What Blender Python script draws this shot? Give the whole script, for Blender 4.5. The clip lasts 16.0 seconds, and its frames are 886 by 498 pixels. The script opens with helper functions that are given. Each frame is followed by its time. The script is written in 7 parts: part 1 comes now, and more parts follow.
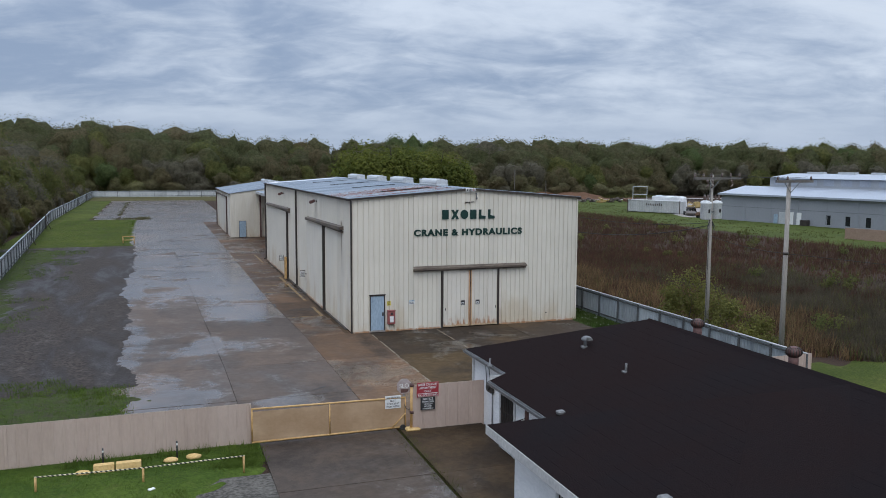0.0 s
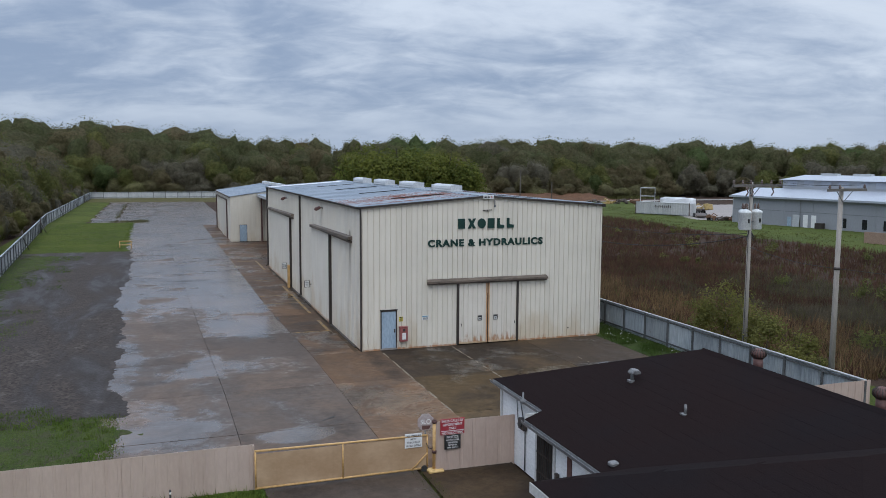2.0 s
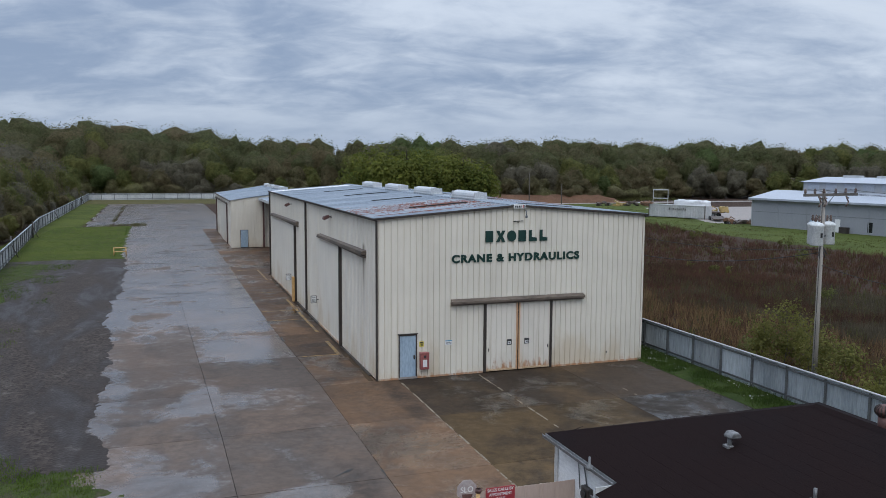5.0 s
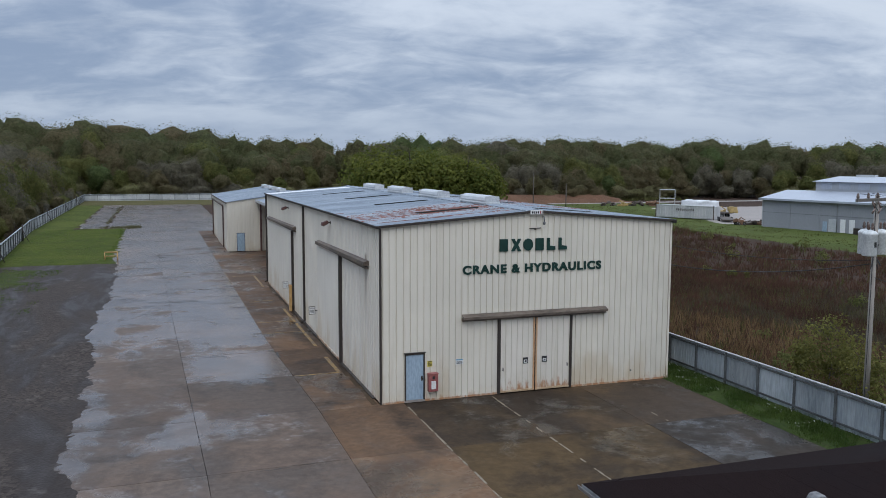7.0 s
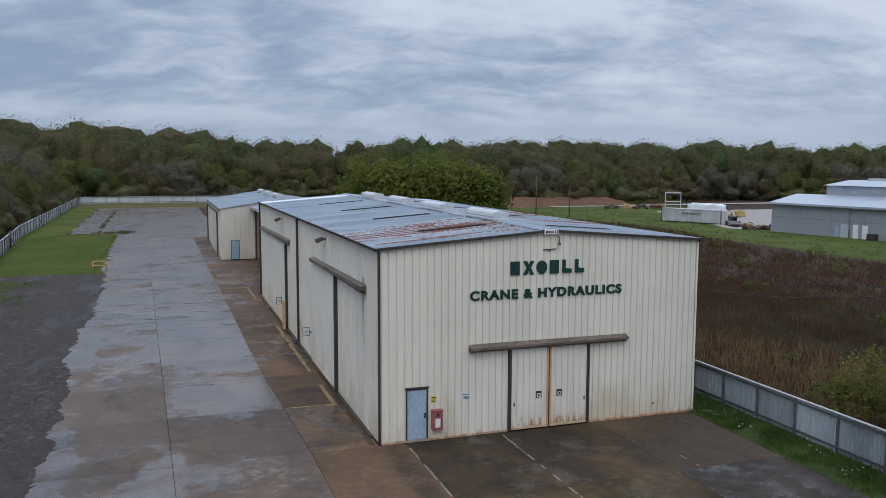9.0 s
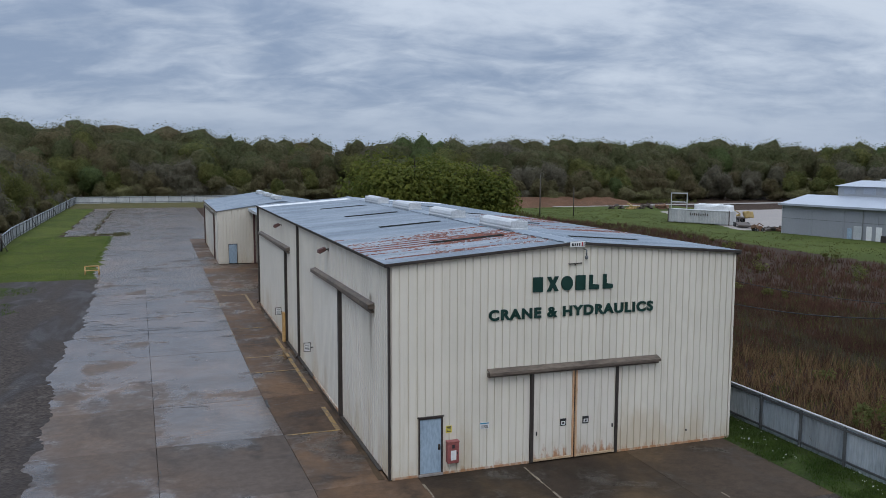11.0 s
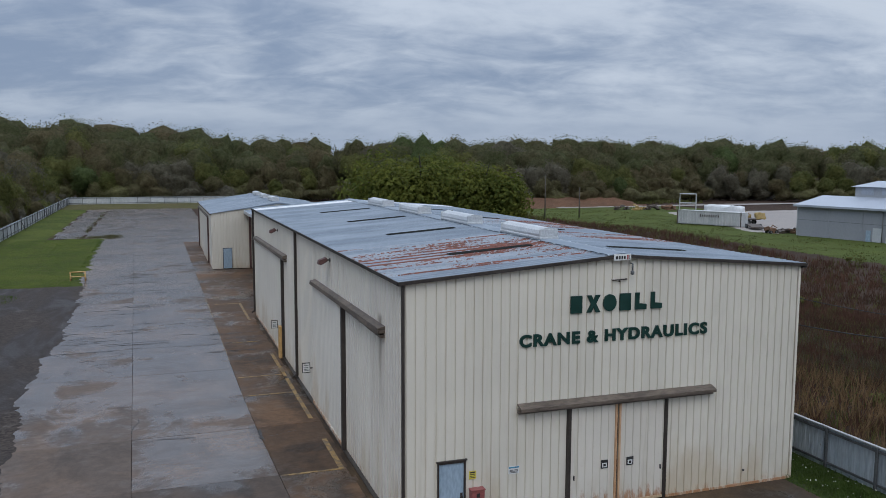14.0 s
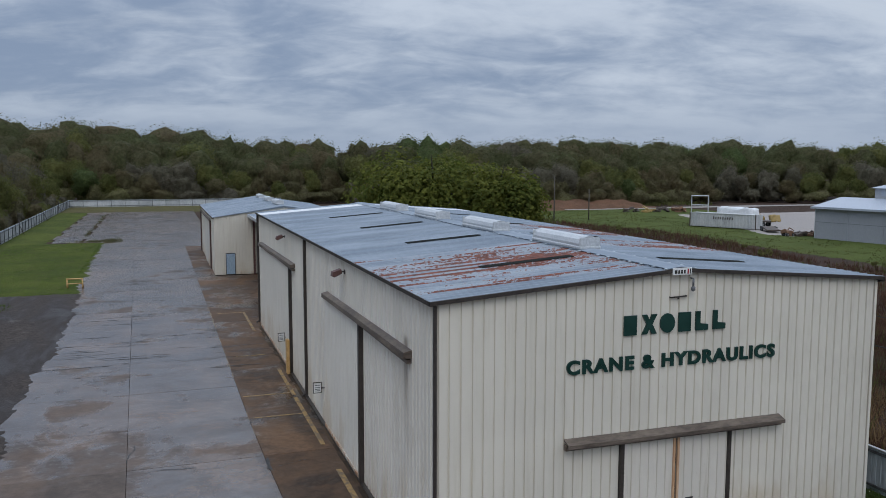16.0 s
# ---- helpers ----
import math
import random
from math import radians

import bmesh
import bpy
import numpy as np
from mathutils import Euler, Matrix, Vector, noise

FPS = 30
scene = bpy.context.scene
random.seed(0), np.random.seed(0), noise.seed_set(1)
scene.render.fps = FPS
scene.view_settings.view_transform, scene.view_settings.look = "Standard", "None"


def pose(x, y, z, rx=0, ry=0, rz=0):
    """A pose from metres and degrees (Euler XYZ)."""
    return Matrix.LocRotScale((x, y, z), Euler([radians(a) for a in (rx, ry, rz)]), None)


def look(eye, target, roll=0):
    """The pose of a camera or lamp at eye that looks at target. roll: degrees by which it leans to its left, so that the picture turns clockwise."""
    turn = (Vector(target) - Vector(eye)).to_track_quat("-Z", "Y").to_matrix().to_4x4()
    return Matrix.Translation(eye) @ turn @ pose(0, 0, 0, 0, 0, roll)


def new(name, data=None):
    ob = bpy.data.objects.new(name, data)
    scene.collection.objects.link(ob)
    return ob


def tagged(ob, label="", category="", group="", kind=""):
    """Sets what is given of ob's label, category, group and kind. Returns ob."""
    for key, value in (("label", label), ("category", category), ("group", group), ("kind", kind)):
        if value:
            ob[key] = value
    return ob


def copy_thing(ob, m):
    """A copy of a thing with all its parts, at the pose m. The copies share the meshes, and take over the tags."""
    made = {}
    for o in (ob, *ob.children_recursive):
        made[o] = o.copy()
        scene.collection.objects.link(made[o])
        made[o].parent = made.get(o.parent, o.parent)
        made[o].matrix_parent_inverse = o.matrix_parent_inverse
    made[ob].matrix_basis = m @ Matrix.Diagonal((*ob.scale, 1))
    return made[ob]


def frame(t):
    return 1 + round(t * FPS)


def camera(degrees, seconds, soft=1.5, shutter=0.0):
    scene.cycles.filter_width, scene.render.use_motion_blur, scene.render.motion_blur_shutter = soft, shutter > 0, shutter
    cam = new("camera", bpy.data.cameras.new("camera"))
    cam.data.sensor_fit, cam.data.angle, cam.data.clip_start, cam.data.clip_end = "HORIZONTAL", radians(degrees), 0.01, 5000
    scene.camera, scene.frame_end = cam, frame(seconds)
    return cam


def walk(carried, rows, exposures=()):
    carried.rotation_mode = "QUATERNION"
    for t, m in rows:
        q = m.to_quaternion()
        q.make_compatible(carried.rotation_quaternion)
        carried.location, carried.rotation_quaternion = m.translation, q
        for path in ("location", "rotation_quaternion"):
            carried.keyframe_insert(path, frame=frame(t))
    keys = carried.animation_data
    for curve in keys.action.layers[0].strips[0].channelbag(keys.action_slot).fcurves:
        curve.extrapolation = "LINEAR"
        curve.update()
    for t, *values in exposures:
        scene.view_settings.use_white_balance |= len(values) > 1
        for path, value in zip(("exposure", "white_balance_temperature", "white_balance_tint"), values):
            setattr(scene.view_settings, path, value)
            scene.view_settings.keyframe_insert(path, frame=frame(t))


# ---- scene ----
cam = camera(56.7, 16.0, soft=0.85)

PATH = [
    (0, (-10.335, -45.462, 9.727), (-9.68, -43.583, 9.52), 0.3),
    (0.5, (-10.287, -44.664, 9.819), (-9.632, -42.786, 9.611), 0.3),
    (1, (-10.199, -43.777, 9.895), (-9.544, -41.898, 9.687), 0.3),
    (1.5, (-10.12, -42.879, 9.982), (-9.466, -41.0, 9.774), 0.2),
    (2, (-10.056, -42.047, 10.039), (-9.402, -40.169, 9.831), 0.3),
    (2.5, (-9.971, -41.253, 10.105), (-9.318, -39.374, 9.897), 0.3),
    (3, (-9.929, -40.397, 10.155), (-9.276, -38.518, 9.947), 0.3),
    (3.5, (-9.888, -39.536, 10.213), (-9.235, -37.658, 10.004), 0.2),
    (4, (-9.81, -38.649, 10.239), (-9.158, -36.77, 10.031), 0.3),
    (6.5, (-8.951, -34.26, 10.37), (-8.3, -32.38, 10.161), 0.3),
    (7, (-8.768, -33.388, 10.399), (-8.117, -31.509, 10.189), 0.2),
    (7.5, (-8.552, -32.589, 10.47), (-7.903, -30.71, 10.26), 0.3),
    (8, (-8.334, -31.734, 10.618), (-7.683, -29.854, 10.408), 0.3),
    (8.5, (-8.095, -30.881, 10.8), (-7.443, -29.001, 10.591), 0.2),
    (9, (-7.833, -30.051, 10.994), (-7.182, -28.172, 10.783), 0.2),
    (11.5, (-7.375, -26.272, 11.265), (-6.721, -24.394, 11.05), 0.2),
    (12, (-7.275, -25.545, 11.231), (-6.621, -23.668, 11.017), 0.2),
    (12.5, (-7.083, -24.761, 11.234), (-6.429, -22.883, 11.019), 0.1),
    (13, (-6.908, -24.044, 11.245), (-6.253, -22.167, 11.03), 0.1),
    (13.5, (-6.732, -23.304, 11.239), (-6.076, -21.427, 11.024), 0.2),
    (14, (-6.679, -22.576, 11.223), (-6.022, -20.699, 11.008), 0.2),
    (14.5, (-6.671, -21.816, 11.225), (-6.016, -19.939, 11.01), 0.0),
    (15, (-6.671, -21.023, 11.291), (-6.017, -19.146, 11.074), -0.0),
    (15.5, (-6.628, -20.17, 11.274), (-5.974, -18.293, 11.06), -0.0),
    (16, (-6.487, -19.295, 11.202), (-5.835, -17.416, 10.991), 0.1),
]
walk(cam, [(t, look(eye, target, roll)) for t, eye, target, roll in PATH],
     exposures=[(0, 0.0), (4, -0.03), (9, -0.11), (12.5, -0.20), (16, -0.28)])

# ---------------------------------------------------------------- world and light
SUN_EL, SUN_AZ = radians(48), radians(205)  # height, and compass turn from +y towards +x


def link(nt, a, b):
    nt.links.new(a, b)


def math_node(nt, op, a, b=None, clamp=False):
    n = nt.nodes.new("ShaderNodeMath")
    n.operation, n.use_clamp = op, clamp
    for i, v in enumerate((a, b)):
        if v is None:
            continue
        if isinstance(v, (int, float)):
            n.inputs[i].default_value = v
        else:
            link(nt, v, n.inputs[i])
    return n.outputs[0]


def mix_color(nt, fac, a, b, blend="MIX"):
    n = nt.nodes.new("ShaderNodeMix")
    n.data_type, n.blend_type = "RGBA", blend
    for sock, v in ((n.inputs[0], fac), (n.inputs[6], a), (n.inputs[7], b)):
        if isinstance(v, (int, float)):
            sock.default_value = v
        elif isinstance(v, tuple):
            sock.default_value = (*v[:3], 1)
        else:
            link(nt, v, sock)
    return n.outputs[2]


def ramp(nt, value, lo, hi, a=0.0, b=1.0):
    n = nt.nodes.new("ShaderNodeMapRange")
    n.interpolation_type = "SMOOTHSTEP"
    link(nt, value, n.inputs[0])
    for i, v in enumerate((lo, hi, a, b)):
        n.inputs[i + 1].default_value = v
    return n.outputs[0]


def noise_at(nt, vec, scale, detail=4, rough=0.55, stretch=None, shift=(0, 0, 0), distort=0.0):
    if stretch or any(shift):
        m = nt.nodes.new("ShaderNodeMapping")
        m.inputs["Location"].default_value = shift
        m.inputs["Scale"].default_value = stretch or (1, 1, 1)
        link(nt, vec, m.inputs[0])
        vec = m.outputs[0]
    n = nt.nodes.new("ShaderNodeTexNoise")
    n.inputs["Scale"].default_value = scale
    n.inputs["Detail"].default_value = detail
    n.inputs["Roughness"].default_value = rough
    n.inputs["Distortion"].default_value = distort
    link(nt, vec, n.inputs["Vector"])
    return n.outputs[0]


world = bpy.data.worlds.new("sky")
scene.world = world
world.use_nodes = True
wt = world.node_tree
wt.nodes.clear()
sky = wt.nodes.new("ShaderNodeTexSky")
sky.sky_type, sky.sun_disc = "NISHITA", False
sky.sun_elevation, sky.sun_rotation = SUN_EL, SUN_AZ
way = wt.nodes.new("ShaderNodeTexCoord").outputs["Generated"]
sep = wt.nodes.new("ShaderNodeSeparateXYZ")
link(wt, way, sep.inputs[0])
up = math_node(wt, "MAXIMUM", sep.outputs[2], 0.0)
# cloud deck: directions are thrown onto a flat layer whose streets run across the yard's length
ahead = math_node(wt, "ADD", math_node(wt, "MULTIPLY", sep.outputs[0], 0.33), math_node(wt, "MULTIPLY", sep.outputs[1], 0.944))
aside = math_node(wt, "SUBTRACT", math_node(wt, "MULTIPLY", sep.outputs[0], 0.944), math_node(wt, "MULTIPLY", sep.outputs[1], 0.33))
far = math_node(wt, "ADD", up, 0.27)
deck = wt.nodes.new("ShaderNodeCombineXYZ")
link(wt, math_node(wt, "DIVIDE", aside, far), deck.inputs[0])
link(wt, math_node(wt, "DIVIDE", ahead, far), deck.inputs[1])
big = noise_at(wt, deck.outputs[0], 1.3, 4, 0.5, (0.8, 1.25, 1), (6.2, 1.4, 0.4), 0.5)
mid_cloud = noise_at(wt, deck.outputs[0], 3.6, 6, 0.55, (0.85, 1.2, 1), (3.3, 0.2, 0), 0.7)
fine = noise_at(wt, deck.outputs[0], 9.0, 6, 0.6, (0.9, 1.2, 1), (1.1, 7.2, 0), 0.6)
cloud = math_node(wt, "ADD", math_node(wt, "MULTIPLY", big, 0.50), math_node(wt, "MULTIPLY", mid_cloud, 0.35))
cloud = math_node(wt, "ADD", cloud, math_node(wt, "MULTIPLY", fine, 0.15))
cloud = math_node(wt, "ADD", cloud, ramp(wt, aside, -0.5, 0.05, -0.012, 0.020))
body = ramp(wt, cloud, 0.355, 0.625)
grey = mix_color(wt, body, (0.285, 0.375, 0.540), (0.645, 0.732, 0.868))
# thin bright streaks where the deck is torn
wisp = noise_at(wt, deck.outputs[0], 3.6, 7, 0.6, (0.6, 1.5, 1), (1.7, 2.9, 0), 0.4)
grey = mix_color(wt, ramp(wt, wisp, 0.52, 0.70, 0.0, 0.24), grey, (0.68, 0.755, 0.86))
grey = mix_color(wt, ramp(wt, wisp, 0.30, 0.44, 0.14, 0.0), grey, (0.29, 0.37, 0.52))
# a paler, flatter band low over the woods
low = ramp(wt, up, 0.015, 0.10, 0.85, 0.0)
grey = mix_color(wt, low, grey, mix_color(wt, ramp(wt, aside, -0.45, 0.2), (0.345, 0.435, 0.590), (0.425, 0.515, 0.670)))
# an overcast dome is brightest overhead
lift = ramp(wt, up, 0.13, 0.95, 1.0, 2.7)
dome = mix_color(wt, 1.0, grey, lift, "MULTIPLY")
scaled = mix_color(wt, 1.0, sky.outputs[0], (0.08, 0.08, 0.08), "MULTIPLY")
bg = wt.nodes.new("ShaderNodeBackground")
link(wt, mix_color(wt, 0.94, scaled, dome), bg.inputs[0])
bg.inputs[1].default_value = 1.0
link(wt, bg.outputs[0], wt.nodes.new("ShaderNodeOutputWorld").inputs[0])

sun = new("sun", bpy.data.lights.new("sun", "SUN"))
sun.data.energy, sun.data.angle, sun.data.color = 0.8, radians(25), (1.0, 0.95, 0.88)
sun_from = Vector((math.sin(SUN_AZ) * math.cos(SUN_EL), math.cos(SUN_AZ) * math.cos(SUN_EL), math.sin(SUN_EL)))
sun.matrix_basis = look(sun_from * 200, (0, 0, 0))

# ---------------------------------------------------------------- materials


def material(name):
    m = bpy.data.materials.new(name)
    m.use_nodes = True
    nt = m.node_tree
    nt.nodes.clear()
    p = nt.nodes.new("ShaderNodeBsdfPrincipled")
    link(nt, p.outputs[0], nt.nodes.new("ShaderNodeOutputMaterial").inputs[0])
    return m, nt, p


def place(nt):
    return nt.nodes.new("ShaderNodeNewGeometry").outputs["Position"]


def bumped(nt, p, height, strength, distance=0.02):
    b = nt.nodes.new("ShaderNodeBump")
    b.inputs["Strength"].default_value = strength
    b.inputs["Distance"].default_value = distance
    link(nt, height, b.inputs["Height"])
    link(nt, b.outputs[0], p.inputs["Normal"])


def surface(name, a, b, scale=1.0, rough=0.6, metal=0.0, fine=12.0, bump=0.15, stretch=None, vary=0.0, spread=(0.35, 0.65), grain=0.35, spec=0.5):
    """Two tones by a broad noise, a fine grain over it, roughness that follows, and a light relief."""
    m, nt, p = material(name)
    pos = place(nt)
    n1 = noise_at(nt, pos, scale, 5, 0.6, stretch)
    n2 = noise_at(nt, pos, fine, 4, 0.6, stretch, (5, 3, 1))
    col = mix_color(nt, ramp(nt, n1, *spread), a, b)
    col = mix_color(nt, grain, col, mix_color(nt, ramp(nt, n2, 0.3, 0.7), tuple(c * 0.62 for c in a), tuple(min(c * 1.25, 0.9) for c in b)))
    if vary:
        info = nt.nodes.new("ShaderNodeObjectInfo")
        col = mix_color(nt, 1.0, col, ramp(nt, info.outputs["Random"], 0, 1, 1 - vary, 1 + vary * 0.5), "MULTIPLY")
    link(nt, col, p.inputs["Base Color"])
    link(nt, ramp(nt, n1, 0.3, 0.7, max(rough - 0.1, 0.05), min(rough + 0.1, 1)), p.inputs["Roughness"])
    p.inputs["Metallic"].default_value = metal
    p.inputs["Specular IOR Level"].default_value = spec
    bumped(nt, p, n2, bump)
    return m


def leafy(name, tones, clump=0.16, rough=0.7, relief=0.0):
    """Foliage: each leaf its own shade, and drifts of tone from tree to tree."""
    m, nt, p = material(name)
    pos = place(nt)
    isl = nt.nodes.new("ShaderNodeNewGeometry").outputs["Random Per Island"]
    n = noise_at(nt, pos, clump, 3, 0.55)
    col = mix_color(nt, ramp(nt, n, 0.38, 0.62), tones[0], tones[1])
    col = mix_color(nt, ramp(nt, isl, 0.3, 1.0, 0, 0.4), col, tones[2])
    col = mix_color(nt, 1.0, col, ramp(nt, noise_at(nt, pos, 1.1, 6, 0.72), 0.3, 0.7, 0.76, 1.62), "MULTIPLY")
    link(nt, col, p.inputs["Base Color"])
    p.inputs["Roughness"].default_value = rough
    p.inputs["Specular IOR Level"].default_value = 0.1
    if relief:
        bumped(nt, p, noise_at(nt, pos, 1.6, 5, 0.7, None, (3, 1, 4)), 1.0, relief)
    thin = nt.nodes.new("ShaderNodeBsdfTranslucent")
    link(nt, col, thin.inputs["Color"])
    both = nt.nodes.new("ShaderNodeMixShader")
    both.inputs[0].default_value = 0.50
    link(nt, p.outputs[0], both.inputs[1])
    link(nt, thin.outputs[0], both.inputs[2])
    for n_ in nt.nodes:
        if n_.bl_idname == "ShaderNodeOutputMaterial":
            link(nt, both.outputs[0], n_.inputs[0])
    return m


def wall_paint(name, base, rust=0.0, streak=0.25, rough=0.45, drip=None):
    """Baked enamel on ribbed steel: faint chalky panels, vertical run marks, tan staining and rust creeping up from the bottom edge."""
    m, nt, p = material(name)
    pos = place(nt)
    info = nt.nodes.new("ShaderNodeObjectInfo").outputs["Random"]
    runs = noise_at(nt, pos, 3.2, 6, 0.65, (1, 1, 0.06))
    broad = noise_at(nt, pos, 0.35, 4, 0.55)
    speck = noise_at(nt, pos, 14, 4, 0.7, (1, 1, 0.5))
    dirty = (base[0] * 0.70, base[1] * 0.66, base[2] * 0.56)
    pale = tuple(min(c * 1.07, 0.86) for c in base)
    col = mix_color(nt, ramp(nt, broad, 0.35, 0.65), base, pale)
    col = mix_color(nt, ramp(nt, runs, 0.50, 0.76, 0, streak * 2), col, dirty)
    col = mix_color(nt, ramp(nt, speck, 0.60, 0.74, 0, 0.30), col, dirty)
    col = mix_color(nt, 1.0, col, ramp(nt, info, 0, 1, 0.955, 1.03), "MULTIPLY")
    z = nt.nodes.new("ShaderNodeSeparateXYZ")
    link(nt, pos, z.inputs[0])
    tan = noise_at(nt, pos, 0.7, 5, 0.6, (1, 1, 0.35), (3.3, 1, 8))
    high = math_node(nt, "SUBTRACT", tan, math_node(nt, "MULTIPLY", z.outputs[2], 0.10))
    col = mix_color(nt, ramp(nt, high, 0.34, 0.58, 0, 0.50), col, (base[0] * 0.74, base[1] * 0.62, base[2] * 0.45))
    if drip:
        at_y, wide, z0, z1 = drip
        off = math_node(nt, "ABSOLUTE", math_node(nt, "SUBTRACT", math_node(nt, "ADD", z.outputs[1], math_node(nt, "MULTIPLY", tan, 0.3)), at_y))
        across = ramp(nt, off, wide * 0.3, wide, 1.0, 0.0)
        along = math_node(nt, "MULTIPLY", ramp(nt, z.outputs[2], z0, z1, 0.0, 1.0), ramp(nt, z.outputs[2], z1, z1 + 0.25, 1.0, 0.0))
        col = mix_color(nt, math_node(nt, "MULTIPLY", math_node(nt, "MULTIPLY", across, along), ramp(nt, runs, 0.35, 0.6, 0.35, 0.9)), col, (0.22, 0.185, 0.14))
    spots = noise_at(nt, pos, 3.0, 6, 0.7, (1, 1, 0.35), (2, 7, 3))
    climb = math_node(nt, "SUBTRACT", spots, math_node(nt, "MULTIPLY", z.outputs[2], 0.42 if rust < 0.6 else 0.34))
    col = mix_color(nt, ramp(nt, climb, 0.42 - 0.08 * rust, 0.60 - 0.08 * rust, 0, 0.45 + 0.40 * rust), col, (0.36, 0.150, 0.048))
    link(nt, col, p.inputs["Base Color"])
    link(nt, ramp(nt, runs, 0.3, 0.8, rough - 0.06, rough + 0.2), p.inputs["Roughness"])
    bumped(nt, p, noise_at(nt, pos, 1.4, 3, 0.5), 0.12, 0.03)
    return m


def wet_concrete(name, dry, damp, bias=0.0, seed=0.0, tan=(0.13, 0.085, 0.05), pools=(), far_wet=0.0, gloss=0.22, blots=(), slabwise=0.06):
    """Rain-soaked slab: each slab drains in its own way, and thin films of water stand in the dips and mirror the sky.
    pools: dips (x, y, half width, half length); blots: dark oil stains, alike; far_wet: how much wetter the badly drained far end is."""
    m, nt, p = material(name)
    pos = place(nt)
    info = nt.nodes.new("ShaderNodeObjectInfo").outputs["Random"]
    broad = noise_at(nt, pos, 0.13, 4, 0.55, (0.9, 0.9, 1), (seed, 3.1, 0), 0.4)
    patch = noise_at(nt, pos, 0.42, 6, 0.62, (0.8, 0.7, 1), (1.0, seed, 0), 0.5)
    small = noise_at(nt, pos, 1.5, 6, 0.65, (0.8, 0.9, 1), (6, seed, 3), 0.3)
    stain = noise_at(nt, pos, 0.55, 6, 0.66, (0.9, 0.7, 1), (9, seed, 1), 0.5)
    tone = noise_at(nt, pos, 0.30, 6, 0.62, (0.9, 0.8, 1), (4, 7, 2), 0.4)
    grain = noise_at(nt, pos, 20, 3, 0.6)
    speck = noise_at(nt, pos, 5.0, 6, 0.72, None, (2, 2, 0))
    s = nt.nodes.new("ShaderNodeSeparateXYZ")
    link(nt, pos, s.inputs[0])
    wet = math_node(nt, "ADD", math_node(nt, "MULTIPLY", broad, 0.40), math_node(nt, "MULTIPLY", patch, 0.60))
    crumb = noise_at(nt, pos, 3.4, 5, 0.7, (0.9, 1.0, 1), (3, 8, seed), 0.3)
    wet = math_node(nt, "ADD", wet, math_node(nt, "MULTIPLY", small, 0.20))
    wet = math_node(nt, "ADD", wet, math_node(nt, "MULTIPLY", math_node(nt, "SUBTRACT", crumb, 0.5), 0.09))
    wet = math_node(nt, "ADD", wet, math_node(nt, "MULTIPLY", math_node(nt, "SUBTRACT", info, 0.5), slabwise))
    wet = math_node(nt, "ADD", wet, bias - 0.10)
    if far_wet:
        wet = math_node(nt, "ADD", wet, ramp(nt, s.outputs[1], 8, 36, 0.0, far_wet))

    def spot(cx, cy, rx, ry, lo, hi):
        dx = math_node(nt, "DIVIDE", math_node(nt, "SUBTRACT", s.outputs[0], cx), rx)
        dy = math_node(nt, "DIVIDE", math_node(nt, "SUBTRACT", s.outputs[1], cy), ry)
        r2 = math_node(nt, "ADD", math_node(nt, "MULTIPLY", dx, dx), math_node(nt, "MULTIPLY", dy, dy))
        return ramp(nt, r2, lo, hi, 1.0, 0.0)

    for c in pools:
        wet = math_node(nt, "ADD", wet, math_node(nt, "MULTIPLY", spot(*c, 0.25, 1.9), 0.105))
    col = mix_color(nt, ramp(nt, wet, 0.40, 0.54), dry, damp)
    col = mix_color(nt, ramp(nt, tone, 0.42, 0.62, 0, 0.80), col, tan)
    col = mix_color(nt, ramp(nt, stain, 0.46, 0.70, 0, 0.55), col, tuple(c * 0.45 for c in damp))
    col = mix_color(nt, ramp(nt, stain, 0.28, 0.42, 0.4, 0.0), col, tuple(min(1, c * 1.5) for c in dry))
    col = mix_color(nt, ramp(nt, speck, 0.60, 0.70, 0, 0.5), col, tuple(c * 0.45 for c in damp))
    for c in blots:
        rag = math_node(nt, "MULTIPLY", spot(*c, 0.2, 1.6), ramp(nt, small, 0.38, 0.56, 0.1, 0.62))
        col = mix_color(nt, rag, col, tuple(c_ * 0.22 for c_ in damp))
    col = mix_color(nt, 0.14, col, mix_color(nt, grain, (0.015, 0.013, 0.011), (0.19, 0.165, 0.14)))
    col = mix_color(nt, 1.0, col, ramp(nt, crumb, 0.3, 0.7, 0.82, 1.16), "MULTIPLY")
    col = mix_color(nt, 1.0, col, ramp(nt, info, 0, 1, 0.74, 1.16), "MULTIPLY")
    link(nt, col, p.inputs["Base Color"])
    film = math_node(nt, "MULTIPLY", ramp(nt, wet, 0.468, 0.556, 0.0, 1.0), ramp(nt, speck, 0.40, 0.60, 1.0, 0.72))
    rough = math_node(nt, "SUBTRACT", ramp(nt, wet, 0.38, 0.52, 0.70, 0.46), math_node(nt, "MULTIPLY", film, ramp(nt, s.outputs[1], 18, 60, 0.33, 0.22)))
    link(nt, rough, p.inputs["Roughness"])
    sheen = ramp(nt, noise_at(nt, pos, 0.55, 5, 0.6, (0.7, 1.2, 1), (2, seed, 9), 0.5), 0.36, 0.62, 0.30, 1.45)
    sheen = math_node(nt, "MULTIPLY", sheen, ramp(nt, noise_at(nt, pos, 2.2, 6, 0.7, (0.5, 1.4, 1), (7, seed, 2), 0.4), 0.32, 0.66, 0.55, 1.35))
